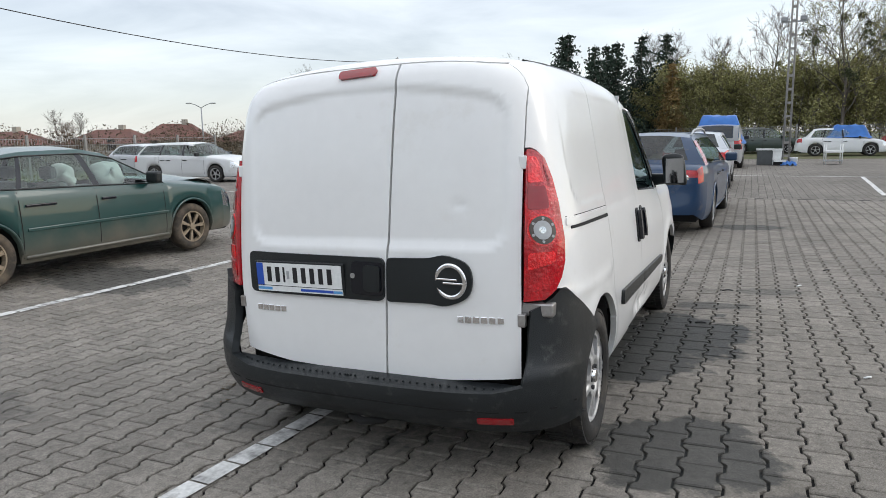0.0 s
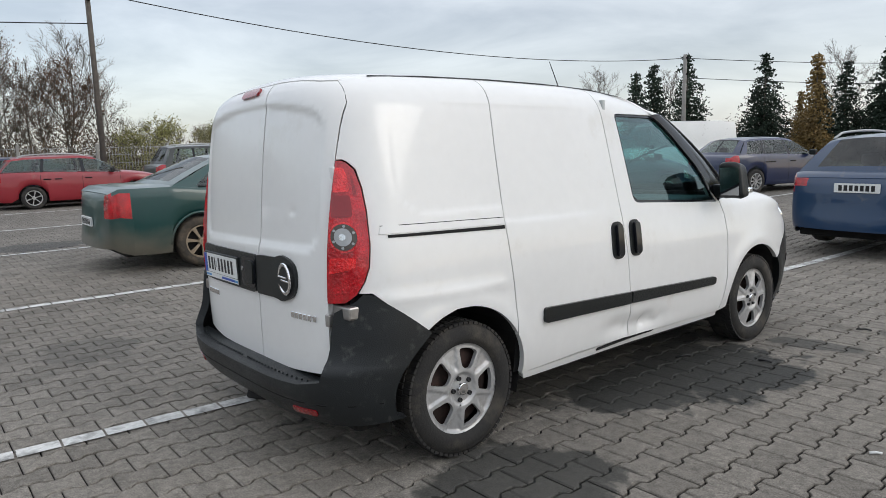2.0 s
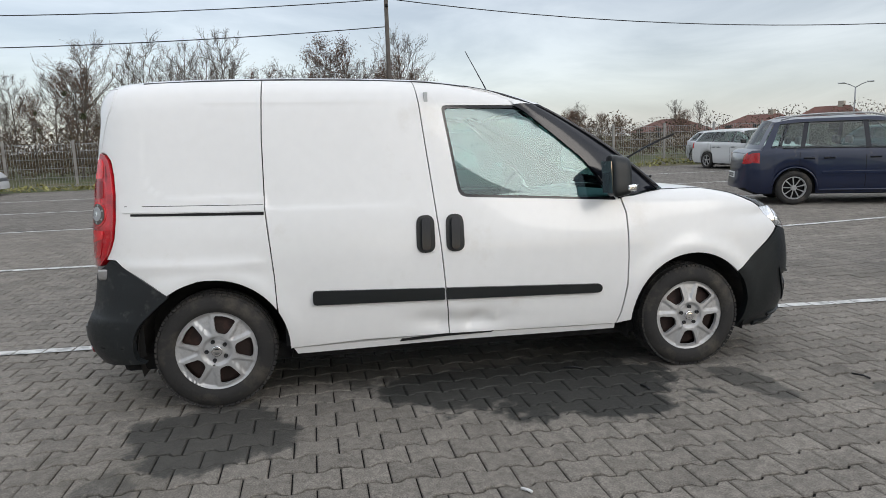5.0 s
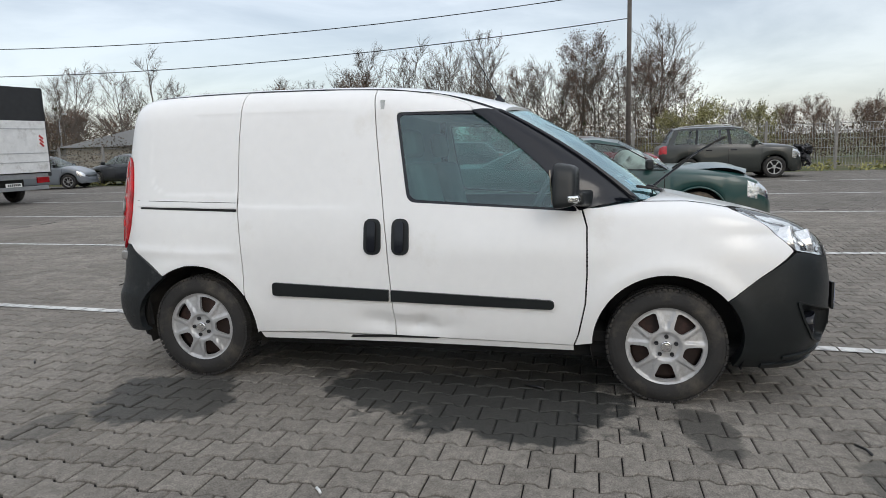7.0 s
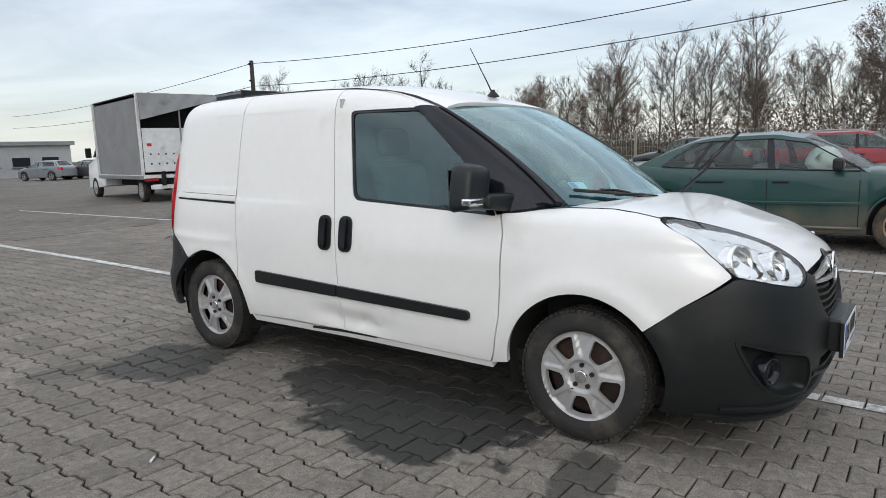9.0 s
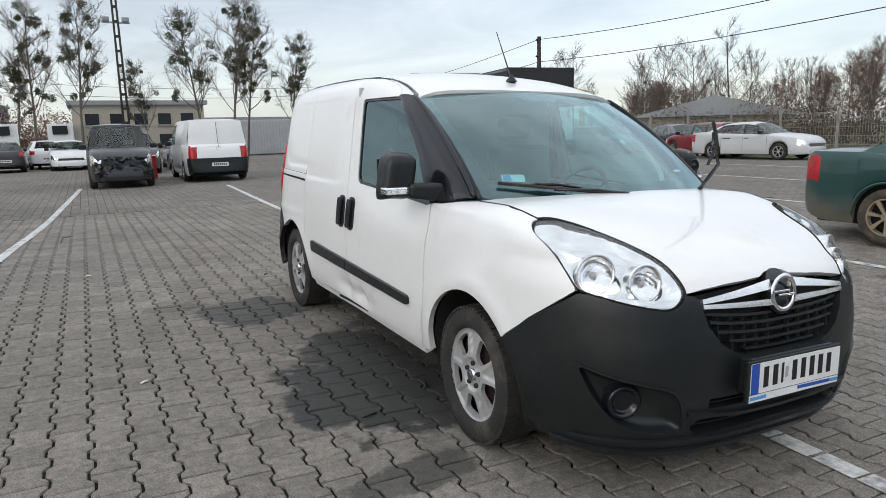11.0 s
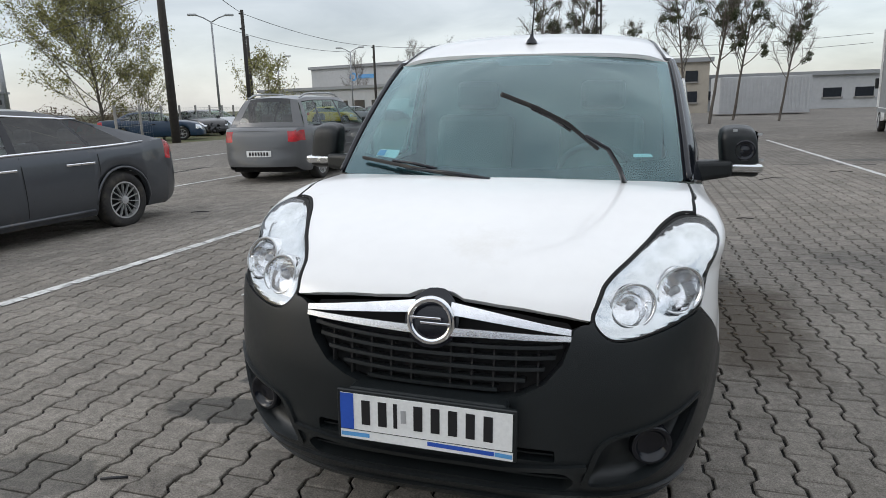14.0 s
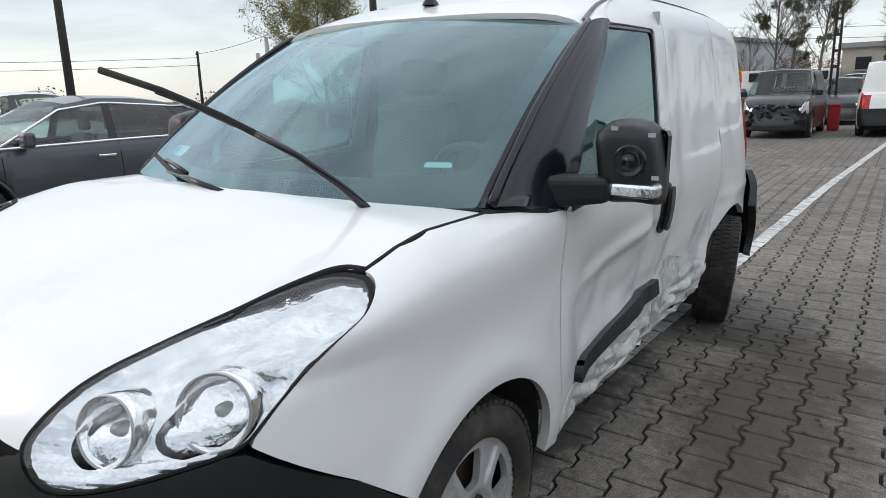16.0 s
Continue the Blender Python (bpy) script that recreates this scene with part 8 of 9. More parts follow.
t_rust = bare_tree("rusty_tree", "half-bare tree with rusty brown leaves", 8, 7.0, leaf="leaf_rust", leaf_n=6000, spread=0.72, leaf_size=0.045)
t_rust.matrix_world = pose(-38.0, 1.5, 0)
t_slim = bare_tree("bare_tree", "slim bare tree behind the fence", 21, 8.0, spread=0.55)
t_slim.matrix_world = pose(-40.0, -4.5, 0)
t_mist = bare_tree("mistletoe_tree", "tall bare tree thick with mistletoe balls", 5, 8.6, mistletoe=26, spread=0.46, girth=0.010, bare=0.32)
t_mist.matrix_world = pose(2.3, -35.0, 0)
t_pollard = bare_tree("bare_tree", "bare lopped tree beside the lane", 14, 8.5, spread=0.45, limbs=12, girth=0.012)
t_pollard.matrix_world = pose(-40.0, -29.0, 0)
# belt of trees behind the long fence
for i in range(84):
    y = -44 + 0.85 * i + rng.uniform(-0.8, 0.8)
    src = (t_bare, t_rust, t_slim, t_rust, t_slim)[rng.randint(0, 4)]
    h = 0.84 if -12 < y < 8 else 0.72 if y < 0 else 0.40
    put(src, -38.5 + rng.uniform(-6, 4) - (4 if y < -14 else 0), y, rng.uniform(0, 360), h * rng.uniform(0.72, 1.10))
for x, y, s in ((4.4, -36.0, 0.95), (-4.6, -31.0, 1.0), (-3.6, -32.5, 0.92), (-6.4, -36, 0.95), (-8.2, -33.0, 0.8), (7.0, -60, 1.0), (-1.5, -40, 0.7)):
    put(t_mist, x, y, rng.uniform(0, 360), s)
for x, y, s in ((-36.0, -33.5, 0.8), (-37.5, -30.5, 0.85), (-44, -40, 1.0), (-33, -40, 0.9), (1.9, 57, 1.25), (-4.5, 55, 1.1), (-1.5, 60, 1.1), (5.5, 54, 1.05), (9.5, 56, 1.1), (12.5, 50, 1.15), (-7.0, 58, 1.15), (-12, 60, 1.0),
                (26, -78, 1.1), (20, -76, 1.0), (12, -72, 0.9), (15, -80, 0.9), (30, -70, 0.9), (-16, 52, 0.9), (-30, 40, 0.8), (-27, 46, 0.8)):
    put((t_bare, t_slim)[rng.randint(0, 1)], x, y, rng.uniform(0, 360), s * 1.0)
t_big = bare_tree("mistletoe_tree", "big dark-limbed tree with mistletoe above the hedge", 31, 11.5, mistletoe=16, leaf="leaf_green", leaf_n=7000, spread=0.75, leaf_size=0.055, limbs=30)
t_big.matrix_world = pose(6.6, 46.5, 0)
put(t_big, 10.5, 50.5, 120, 0.95)
# spruces
s1 = spruce("spruce", "dark green spruce behind the yard", 2, 5.9)
s1.matrix_world = pose(-23.1, 36.0, 0)
s2 = spruce("spruce", "broad dark spruce behind the yard", 6, 6.8, width=0.36)
s2.matrix_world = pose(-20.2, 37.2, 0)
for i, (x, y, s) in enumerate(((-23.4, 38.5, 1.12), (-18.6, 44.2, 1.05), (-8.4, 43, 1.25), (-10.6, 44.5, 1.25), (-13.0, 42.5, 1.0), (-11.8, 47.5, 1.3), (-9.0, 50.0, 1.4), (-6.5, 50.5, 1.3), (-7.6, 46.5, 1.35), (-5.0, 53.0, 1.35), (-15.6, 45.5, 0.95), (-19.4, 44.8, 0.75))):
    put((s1, s2)[i % 2], x, y, rng.uniform(0, 360), s)
lar = spruce("larch", "golden autumn larch among the spruces", 9, 6.2, "leaf_gold", 0.24)
lar.matrix_world = pose(-13.5, 39.6, 0)
put(lar, -16.4, 44.6, 90, 0.72)
put(lar, -4.0, 48.5, 40, 1.05)
put(lar, 7.5, 52.5, 70, 1.0)
# leafy trees and bushes
wil = bare_tree("willow", "round willow with thin yellow-green leaves", 4, 8.4, leaf="leaf_green", leaf_n=30000, spread=0.95, limbs=44, leaf_size=0.068, bare=0.10, group="leafy trees")
wil.matrix_world = pose(31.3, -30.3, 0)
bush = bare_tree("bush", "ragged yellow-green bush along the fence", 12, 3.6, leaf="leaf_green", leaf_n=4600, spread=1.05, limbs=14, leaf_size=0.058, girth=0.009, bare=0.04, category="bush", group="bushes")
bush.matrix_world = pose(27.8, -29.6, 0)
for x, y, s in ((-25.5, 5.5, 0.55), (-26.4, 7.2, 0.65), (-27.2, 9.5, 0.6), (24.0, -38.0, 1.2), (17.0, -66, 1.2)):
    put(bush, x, y, rng.uniform(0, 360), s)
for i in range(40):
    x = -6 + i * 0.62 + rng.uniform(-0.4, 0.4)
    put(bush, x, 50.5 + rng.uniform(-2.0, 1.6) - 0.10 * x, rng.uniform(0, 360), rng.uniform(1.05, 1.5))


def scrub(name, label, spots, material, size, seed, count):
    """A tangle of dry stems and leaves too fine to count."""
    r = random.Random(seed)
    vs, fs = [], []
    for x, y, rad, h in spots:
        for i in range(count):
            a, q = r.uniform(0, 2 * math.pi), math.sqrt(r.random())
            hh = h * (1 - 0.7 * q * q) * r.uniform(0.2, 1.0)
            leaf_quads(vs, fs, Vector((x + rad * q * math.cos(a), y + rad * q * math.sin(a), hh)), size * r.uniform(0.5, 1.5), r)
    return tagged(part(name, mesh_from(name, vs, fs), M[material]), label, "scrub", kind="stuff")


scrub("dry_scrub", "brown dry scrub behind the fence", [(-33 + rng.uniform(-4, 2), -45 + 1.9 * i, 2.4, rng.uniform(1.8, 3.4)) for i in range(44)], "scrub", 0.06, 3, 1500)
scrub("far_scrub", "brown scrub and thin trees in the distance", [(-62 + 2.0 * i, 62 + rng.uniform(-4, 4), 3.2, rng.uniform(2.6, 4.6)) for i in range(24)], "scrub", 0.09, 4, 900)
scrub("far_hedge", "dull hedge in the distance", [(44 + 3 * math.cos(i) + 1.0 * i, -16 - 3.0 * i, 3.0, rng.uniform(1.6, 3.2)) for i in range(20)], "scrub", 0.10, 6, 700)
scrub("rusty_wood", "rusty brown wood in the distance", [(19 - 1.3 * i, -84 + rng.uniform(-4, 4), 4.0, rng.uniform(4.5, 7.0)) for i in range(13)], "leaf_rust", 0.11, 7, 1400)
scrub("grass_tufts", "grass and dry weeds along the fence", [(-23.4 + rng.uniform(-0.8, 0.8), -40 + 0.9 * i, 0.7, rng.uniform(0.15, 0.45)) for i in range(70)], "leaf_green", 0.07, 8, 60)
scrub("far_wood", "brown thicket behind the bare trees", [(-47 + rng.uniform(-3, 3), -46 + 1.7 * i, 3.0, rng.uniform(3.0, 4.6)) for i in range(34)], "scrub", 0.075, 12, 1300)

# ---- lorries ----
M["tarp_grey"] = mat("grey_tarpaulin", (0.23, 0.235, 0.24), rough=0.6, var=0.12, scale=1.5, bump=0.25, bump_scale=6, dirt=(0.14, 0.135, 0.13), dirt_amount=0.2)
M["tarp_black"] = mat("black_tarpaulin", (0.014, 0.015, 0.017), rough=0.45, var=0.2, bump=0.25, bump_scale=5)
M["alu"] = mat("dirty_aluminium", (0.70, 0.71, 0.71), rough=0.45, metal=0.15, var=0.08, dirt=(0.35, 0.33, 0.31), dirt_amount=0.2)
M["red"] = mat("red_paint", (0.45, 0.02, 0.02), rough=0.5)
M["blue_tarp"] = mat("blue_sheeting", (0.02, 0.13, 0.42), rough=0.4, var=0.15, scale=3, bump=0.5, bump_scale=7)
M["concrete"] = mat("weathered_concrete", (0.27, 0.26, 0.245), rough=0.9, var=0.15, scale=1.2, bump=0.2, bump_scale=40, dirt=(0.16, 0.15, 0.14), dirt_amount=0.25)
M["grey_wood"] = mat("weathered_pole_wood", (0.105, 0.092, 0.080), rough=0.9, var=0.2, bump=0.3, bump_scale=30)
M["old_wood"] = mat("tarred_wood", (0.038, 0.034, 0.030), rough=0.9, var=0.2, bump=0.3, bump_scale=30)
M["galv"] = mat("galvanised_steel", (0.30, 0.31, 0.32), rough=0.5, metal=0.6, var=0.15)
M["hall"] = mat("pale_hall_cladding", (0.42, 0.43, 0.44), rough=0.7, var=0.08, scale=0.2)
M["hall_dark"] = mat("grey_hall_cladding", (0.20, 0.205, 0.215), rough=0.7, var=0.1, scale=0.2)
M["beige"] = mat("beige_render", (0.36, 0.33, 0.28), rough=0.9, var=0.1, scale=0.3)
M["roof_red"] = mat("red_roof_tiles", (0.13, 0.058, 0.045), rough=0.85, var=0.2, scale=0.8)
M["roof_grey"] = mat("grey_roof_sheets", (0.26, 0.27, 0.28), rough=0.7, var=0.15, scale=0.4)
M["window_dark"] = mat("dark_window", (0.02, 0.024, 0.03), rough=0.12, var=0.1)
M["yellow"] = mat("crane_yellow", (0.55, 0.32, 0.02), rough=0.5, var=0.1)
M["green_sign"] = mat("road_sign_green", (0.01, 0.16, 0.07), rough=0.5)


def lorry_wheels(c, spots, r=0.38):
    add_wheels(c, spots, r, 8, "cover", M["rubber"], M["lamp_grey"])


def tarp_lorry():
    c = thing("tarpaulin_lorry", "white lorry with a grey tarpaulin body, its rear flap torn", "lorry")
    w, l, z0, z1 = 1.20, 4.6, 0.86, 3.30
    part("load_floor", box(-w, w, 0.0, l, z0 - 0.12, z0, 0.01), M["alu"], c)
    for s in (1, -1):
        rows = []
        for i in range(24):
            y = 0.05 + (l - 0.1) * i / 23
            rows.append([(s * (w - 0.02 + 0.018 * math.sin(y * 7.0) * math.sin(math.pi * k / 6)), y, z0 - 0.06 + (z1 - z0 - 0.06) * k / 6) for k in range(7)])
        bg = Bag()
        bg.sheet("curtain", rows)
        part("side_curtain", mesh_from("side_curtain", *bg.parts["curtain"], True), M["tarp_grey"], c)
        for y in (0.03, l - 0.03):
            part("corner_post", box(s * w - 0.04, s * w + 0.04, y - 0.04, y + 0.04, z0, z1, 0.008), M["alu"], c)
        part("side_rail", box(min(s * w, s * (w + 0.03)), max(s * w, s * (w + 0.03)), 0, l, z0 - 0.14, z0 - 0.02, 0.008), M["galv"], c)
    part("front_wall", box(-w, w, l - 0.04, l, z0, z1), M["tarp_grey"], c)
    part("roof_sheet", box(-w, w, 0, l, z1 - 0.04, z1, 0.015), M["tarp_black"], c)
    tl = part("tail_lift", box(-w + 0.05, w - 0.05, -0.06, -0.02, z0 + 0.08, z0 + 1.40, 0.01), M["alu"], c, "dirty white aluminium tail-lift platform")
    for z in (z0 + 0.45, z0 + 0.70, z0 + 1.12):
        part("platform_rib", box(-w + 0.06, w - 0.06, -0.072, -0.06, z - 0.012, z + 0.012), M["alu"], tl)
    for i in range(9):
        for z in (z0 + 0.33, z0 + 0.62):
            part("platform_slot", box(-w + 0.22 + 0.23 * i, -w + 0.27 + 0.23 * i, -0.068, -0.061, z - 0.025, z + 0.025), M["dark"], tl)
    for s in (1, -1):
        part("warning_flag", box(s * (w - 0.22) - 0.09, s * (w - 0.22) + 0.09, -0.075, -0.062, z0 + 0.78, z0 + 1.05), M["plate_white"], tl)
        part("flag_mark", box(s * (w - 0.22) - 0.07, s * (w - 0.22) + 0.07, -0.08, -0.076, z0 + 0.86, z0 + 0.95), M["red"], tl)
        part("lift_arm", box(s * 0.62 - 0.06, s * 0.62 + 0.06, -0.10, 0.30, 0.52, z0 + 0.10, 0.02), M["dark"], c)
        part("tail_lamp", box(s * 0.98 - 0.20, s * 0.98 + 0.20, -0.04, 0.02, 0.66, 0.76, 0.01), M["dark_red_lens"], c)
        part("bumper_board", box(s * 0.85 - 0.13, s * 0.85 + 0.13, -0.08, -0.05, 0.42, 0.56), M["plate_white"], c)
    rows = []
    for i in range(15):
        x = -w + 2 * w * i / 14
        drop = 0.80 - 0.62 * i / 14
        rows.append([(x, -0.05 - 0.04 * math.sin(i * 1.7 + k) - 0.03 * k, z1 - drop * k / 5) for k in range(6)])
    bg = Bag()
    bg.sheet("flap", rows)
    part("torn_flap", mesh_from("torn_flap", *bg.parts["flap"], True), M["tarp_grey"], c, "torn grey plastic flap hanging askew")
    part("prop_bar", box(-0.02, 0.02, -0.09, -0.06, z0 + 0.55, z1 - 0.35), M["galv"], c)
    # A near-black panel stands in for the shade deep in the load body.
    part("load_space", box(-w + 0.06, w - 0.06, 0.6, 0.64, z0, z1 - 0.06), M["dark"], c)
    part("rear_bar", box(-1.0, 1.0, -0.02, 0.08, 0.42, 0.54, 0.01), M["alu"], c)
    small_plate(c, -0.03, 0.47)
    part("chassis", box(-0.45, 0.45, 0.1, l + 1.2, 0.45, 0.70, 0.02), M["dark"], c)
    # cab
    prof = [(l + 0.10, 0.45), (l + 0.10, 2.10), (l + 0.35, 2.32), (l + 0.95, 2.28), (l + 1.55, 1.42), (l + 2.0, 1.20), (l + 2.12, 0.85), (l + 2.12, 0.35), (l + 0.4, 0.40)]
    vs, fs = [], []
    for s, k in ((1, 0.92), (1, 1.0), (-1, 1.0), (-1, 0.92)):
        vs += [(s * 1.02 * (k if z > 1.3 else 1.0), y, z) for y, z in prof]
    n = len(prof)
    vs = [(s * 1.0 * (0.86 if z > 1.4 else 1.0), y, z) for s in (1, -1) for y, z in prof]
    fs = [tuple(range(n)), tuple(range(2 * n - 1, n - 1, -1))] + [(i, (i + 1) % n, n + (i + 1) % n, n + i) for i in range(n)]
    cab = part("cab", weld("cab", vs, fs, False), paint("lorry_white", (0.74, 0.75, 0.75)), c)
    for s in (1, -1):
        x = s * 0.952
        bg = Bag()
        bg.quad("w", (s * 0.875, l + 0.42, 2.14), (s * 0.875, l + 0.95, 2.12), (s * 0.985, l + 1.40, 1.46), (s * 0.985, l + 0.42, 1.46))
        part("cab_window", mesh_from("cab_window", *bg.parts["w"]), M["window_dark"], cab)
        part("cab_mirror", box(min(s * 1.02, s * 1.22), max(s * 1.02, s * 1.22), l + 1.38, l + 1.48, 1.45, 1.80, 0.03), M["black_plastic"], cab)
    bg = Bag()
    bg.quad("w", (-0.80, l + 1.01, 2.22), (0.80, l + 1.01, 2.22), (0.92, l + 1.54, 1.47), (-0.92, l + 1.54, 1.47))
    part("cab_windscreen", mesh_from("cab_windscreen", *bg.parts["w"]), M["window_dark"], cab)
    lorry_wheels(c, [(s * 0.92, y, 0) for s in (1, -1) for y in (0.95, l + 1.35)], 0.36)
    c.matrix_world = pose(-8.7, -14.95, 0, 0, 0, 168)


def black_lorry():
    c = thing("box_lorry", "lorry with a black curtain body and grey tail lift", "lorry")
    w, l, z0, z1 = 1.27, 6.6, 0.92, 3.52
    for s in (1, -1):
        rows = []
        for i in range(30):
            y = 0.05 + (l - 0.1) * i / 29
            rows.append([(s * (w - 0.01 + 0.02 * math.sin(y * 5.3) * math.sin(math.pi * k / 6)), y, z0 + (z1 - z0 - 0.08) * k / 6) for k in range(7)])
        bg = Bag()
        bg.sheet("curtain", rows)
        part("side_curtain", mesh_from("side_curtain", *bg.parts["curtain"], True), M["tarp_black"], c)
        part("roof_rail", box(min(s * w, s * (w - 0.08)), max(s * w, s * (w - 0.08)), 0, l, z1 - 0.10, z1 - 0.02), M["galv"], c)
        part("rear_post", box(s * w - 0.05, s * w + 0.05, -0.02, 0.06, z0 - 0.1, z1), M["tarp_black"], c)
        part("tail_lamp", box(s * 1.0 - 0.20, s * 1.0 + 0.20, -0.05, 0.02, 0.62, 0.80, 0.01), M["dark_red_lens"], c)
    part("roof_sheet", box(-w, w, 0, l, z1 - 0.03, z1), M["tarp_black"], c)
    part("front_wall", box(-w, w, l - 0.05, l, z0, z1), M["tarp_black"], c)
    part("load_floor", box(-w, w, 0, l, z0 - 0.16, z0), M["galv"], c)
    part("rear_curtain", box(-w, w, -0.02, 0.02, z0 + 1.55, z1), M["tarp_black"], c)
    tl = part("tail_lift", box(-w + 0.02, w - 0.02, -0.08, -0.03, z0 + 0.03, z0 + 1.60, 0.01), M["alu"], c)
    for s in (1, -1):
        bd = part("marker_board", box(s * (w - 0.22) - 0.14, s * (w - 0.22) + 0.14, -0.095, -0.082, z0 + 0.82, z0 + 1.16), M["plate_white"], tl, "red and white striped marker board")
        for k in range(3):
            bm = box(-0.20, 0.20, -0.002, 0.002, -0.032, 0.032)
            bmesh.ops.transform(bm, matrix=Matrix.Translation((s * (w - 0.22), -0.098, z0 + 0.88 + 0.11 * k)) @ pose(0, 0, 0, 0, 42 * s, 0) @ Matrix.Diagonal((0.42, 1, 0.9, 1)), verts=bm.verts)
            part("stripe", bm, M["red"], bd)
    for z in (z0 + 0.35, z0 + 0.62, z0 + 1.36):
        part("platform_rib", box(-w + 0.04, w - 0.04, -0.092, -0.082, z - 0.010, z + 0.010), M["lamp_grey"], tl)
    part("rear_bar", box(-1.15, 1.15, -0.05, 0.05, 0.42, 0.54, 0.01), M["galv"], c)
    part("chassis", box(-0.45, 0.45, 0.1, l + 0.8, 0.5, 0.78, 0.02), M["dark"], c)
    small_plate(c, -0.06, 0.60)
    part("cab", box(-1.05, 1.05, l + 0.12, l + 1.9, 0.5, 2.55, 0.16, 3), paint("lorry_cab_dark", (0.5, 0.5, 0.5)), c)
    lorry_wheels(c, [(s * 0.98, y, 0) for s in (1, -1) for y in (1.35, l + 0.95)], 0.42)
    c.matrix_world = pose(-12.35, -14.6, 0, 0, 0, 171)


tarp_lorry()
black_lorry()

# blue sheeting over the van in the row and over the crushed car
def sheet(label, m, sx, sy, h, seed):
    vs = []
    n = 26
    for i in range(n):
        for j in range(n):
            u, v = -1 + 2 * i / (n - 1), -1 + 2 * j / (n - 1)
            e = (1 - sstep(0.55, 1.0, max(abs(u), abs(v))))
            q = noise.noise(Vector((u * 3, v * 3, seed))) * 0.10 + noise.noise(Vector((u * 8, v * 8, seed))) * 0.05
            vs.append(m @ Vector((u * sx, v * sy, h * (0.30 + 0.70 * e) + q)))
    return tagged(part("blue_sheet", mesh_from("blue_sheet", vs, grid_faces_early(n, n), True), M["blue_tarp"]), label, "sheet")


car("van", "grey van under blue sheeting in the row", (0.15, 28.2), 0, (0.35, 0.36, 0.38), **variant(VAN, L=4.6, H=1.75))
sheet("crumpled blue sheeting tied over a van", pose(0.15, 27.9, 0.5), 1.05, 1.9, 1.60, 2.0)
sheet("blue sheeting over a crushed car's roof", pose(6.3, 41.0, 0.75), 1.1, 0.85, 0.92, 5.0)
# smashed fronts
def wreck(label, m, sx, sy, sz, seed, n=46):
    r = random.Random(seed)
    bm = bmesh.new()
    for i in range(n):
        s = Vector((r.uniform(0.05, 0.3), r.uniform(0.03, 0.2), r.uniform(0.02, 0.12)))
        q = bmesh.ops.create_cube(bm, size=1.0)
        bmesh.ops.scale(bm, vec=s, verts=q["verts"])
        bmesh.ops.transform(bm, matrix=m @ Matrix.Translation((r.uniform(-sx, sx), r.uniform(-sy, sy), r.uniform(0, sz))) @ Euler((r.uniform(-1, 1), r.uniform(-1, 1), r.uniform(-1, 1))).to_matrix().to_4x4(), verts=q["verts"])
    return tagged(part("wreckage", bm, M["plate_black"]), label, "wreckage", kind="stuff")


wreck("dark crumpled metal at the black van's nose", pose(1.33, -16.2, 0.40), 0.68, 0.10, 0.50, 3, 90)
wreck("crumpled metal at the off-roader's nose", pose(-19.7, 9.1, 0.4), 0.7, 0.12, 0.6, 4)
wreck("crumpled metal at the black car's nose", pose(22.0, -28.0, 0.25), 0.7, 0.7, 0.5, 5)
wreck("broken bumper pieces by the black hatchback", pose(-20.9, -0.65, 0.25), 0.6, 0.1, 0.4, 6, 24)

# ---- poles and cables ----
def pole(label, x, y, h, r0=0.15, r1=0.10, material="concrete", lean=(0, 0), fittings=True):
    p = thing("utility_pole", label, "pole", group="poles")
    tube("shaft", [(0, 0, -0.1), (lean[0] * h / 2, lean[1] * h / 2, h / 2), (lean[0] * h, lean[1] * h, h)], r0, M[material], p, r1, 10)
    if fittings:
        for k, z in enumerate((h - 0.25, h - 1.15)):
            part("insulator", box(lean[0] * h - 0.05, lean[0] * h + 0.22, lean[1] * h - 0.05, lean[1] * h + 0.05, z, z + 0.10, 0.02), M["dark"], p)
    p.matrix_world = pose(x, y, 0)
    return p


pole("weathered brown pole behind the fence", -21.9, 3.7, 7.6, 0.10, 0.075, "grey_wood")
pole("dark pole with a lamp bracket", -21.5, -27.2, 6.6, 0.15, 0.11, "old_wood")
pole("thin concrete pole among the spruces", -18.6, 34.2, 6.3, 0.13, 0.10)
pole("tall dark pole by the willow", 19.1, -20.9, 9.5, 0.20, 0.14, "old_wood")
pole("dark pole down the lane", 22.5, -33.1, 7.4, 0.14, 0.10, "old_wood")
pole("dark leaning pole behind the grey saloon", 21.4, -7.8, 7.5, 0.15, 0.11, "old_wood", (0.0, 0.0))
pole("dark pole far off", 46.5, -31.3, 5.7, 0.14, 0.10, "old_wood")
pole("pole by the pale hall", 22.6, -56, 7.0, 0.14, 0.10, "old_wood")
pole("pole by the road sign", 14.6, -60, 7.0, 0.14, 0.10, "old_wood")
pole("dark pole by the trees at the lane's end", 30.5, -47, 7.5, 0.15, 0.11, "old_wood")


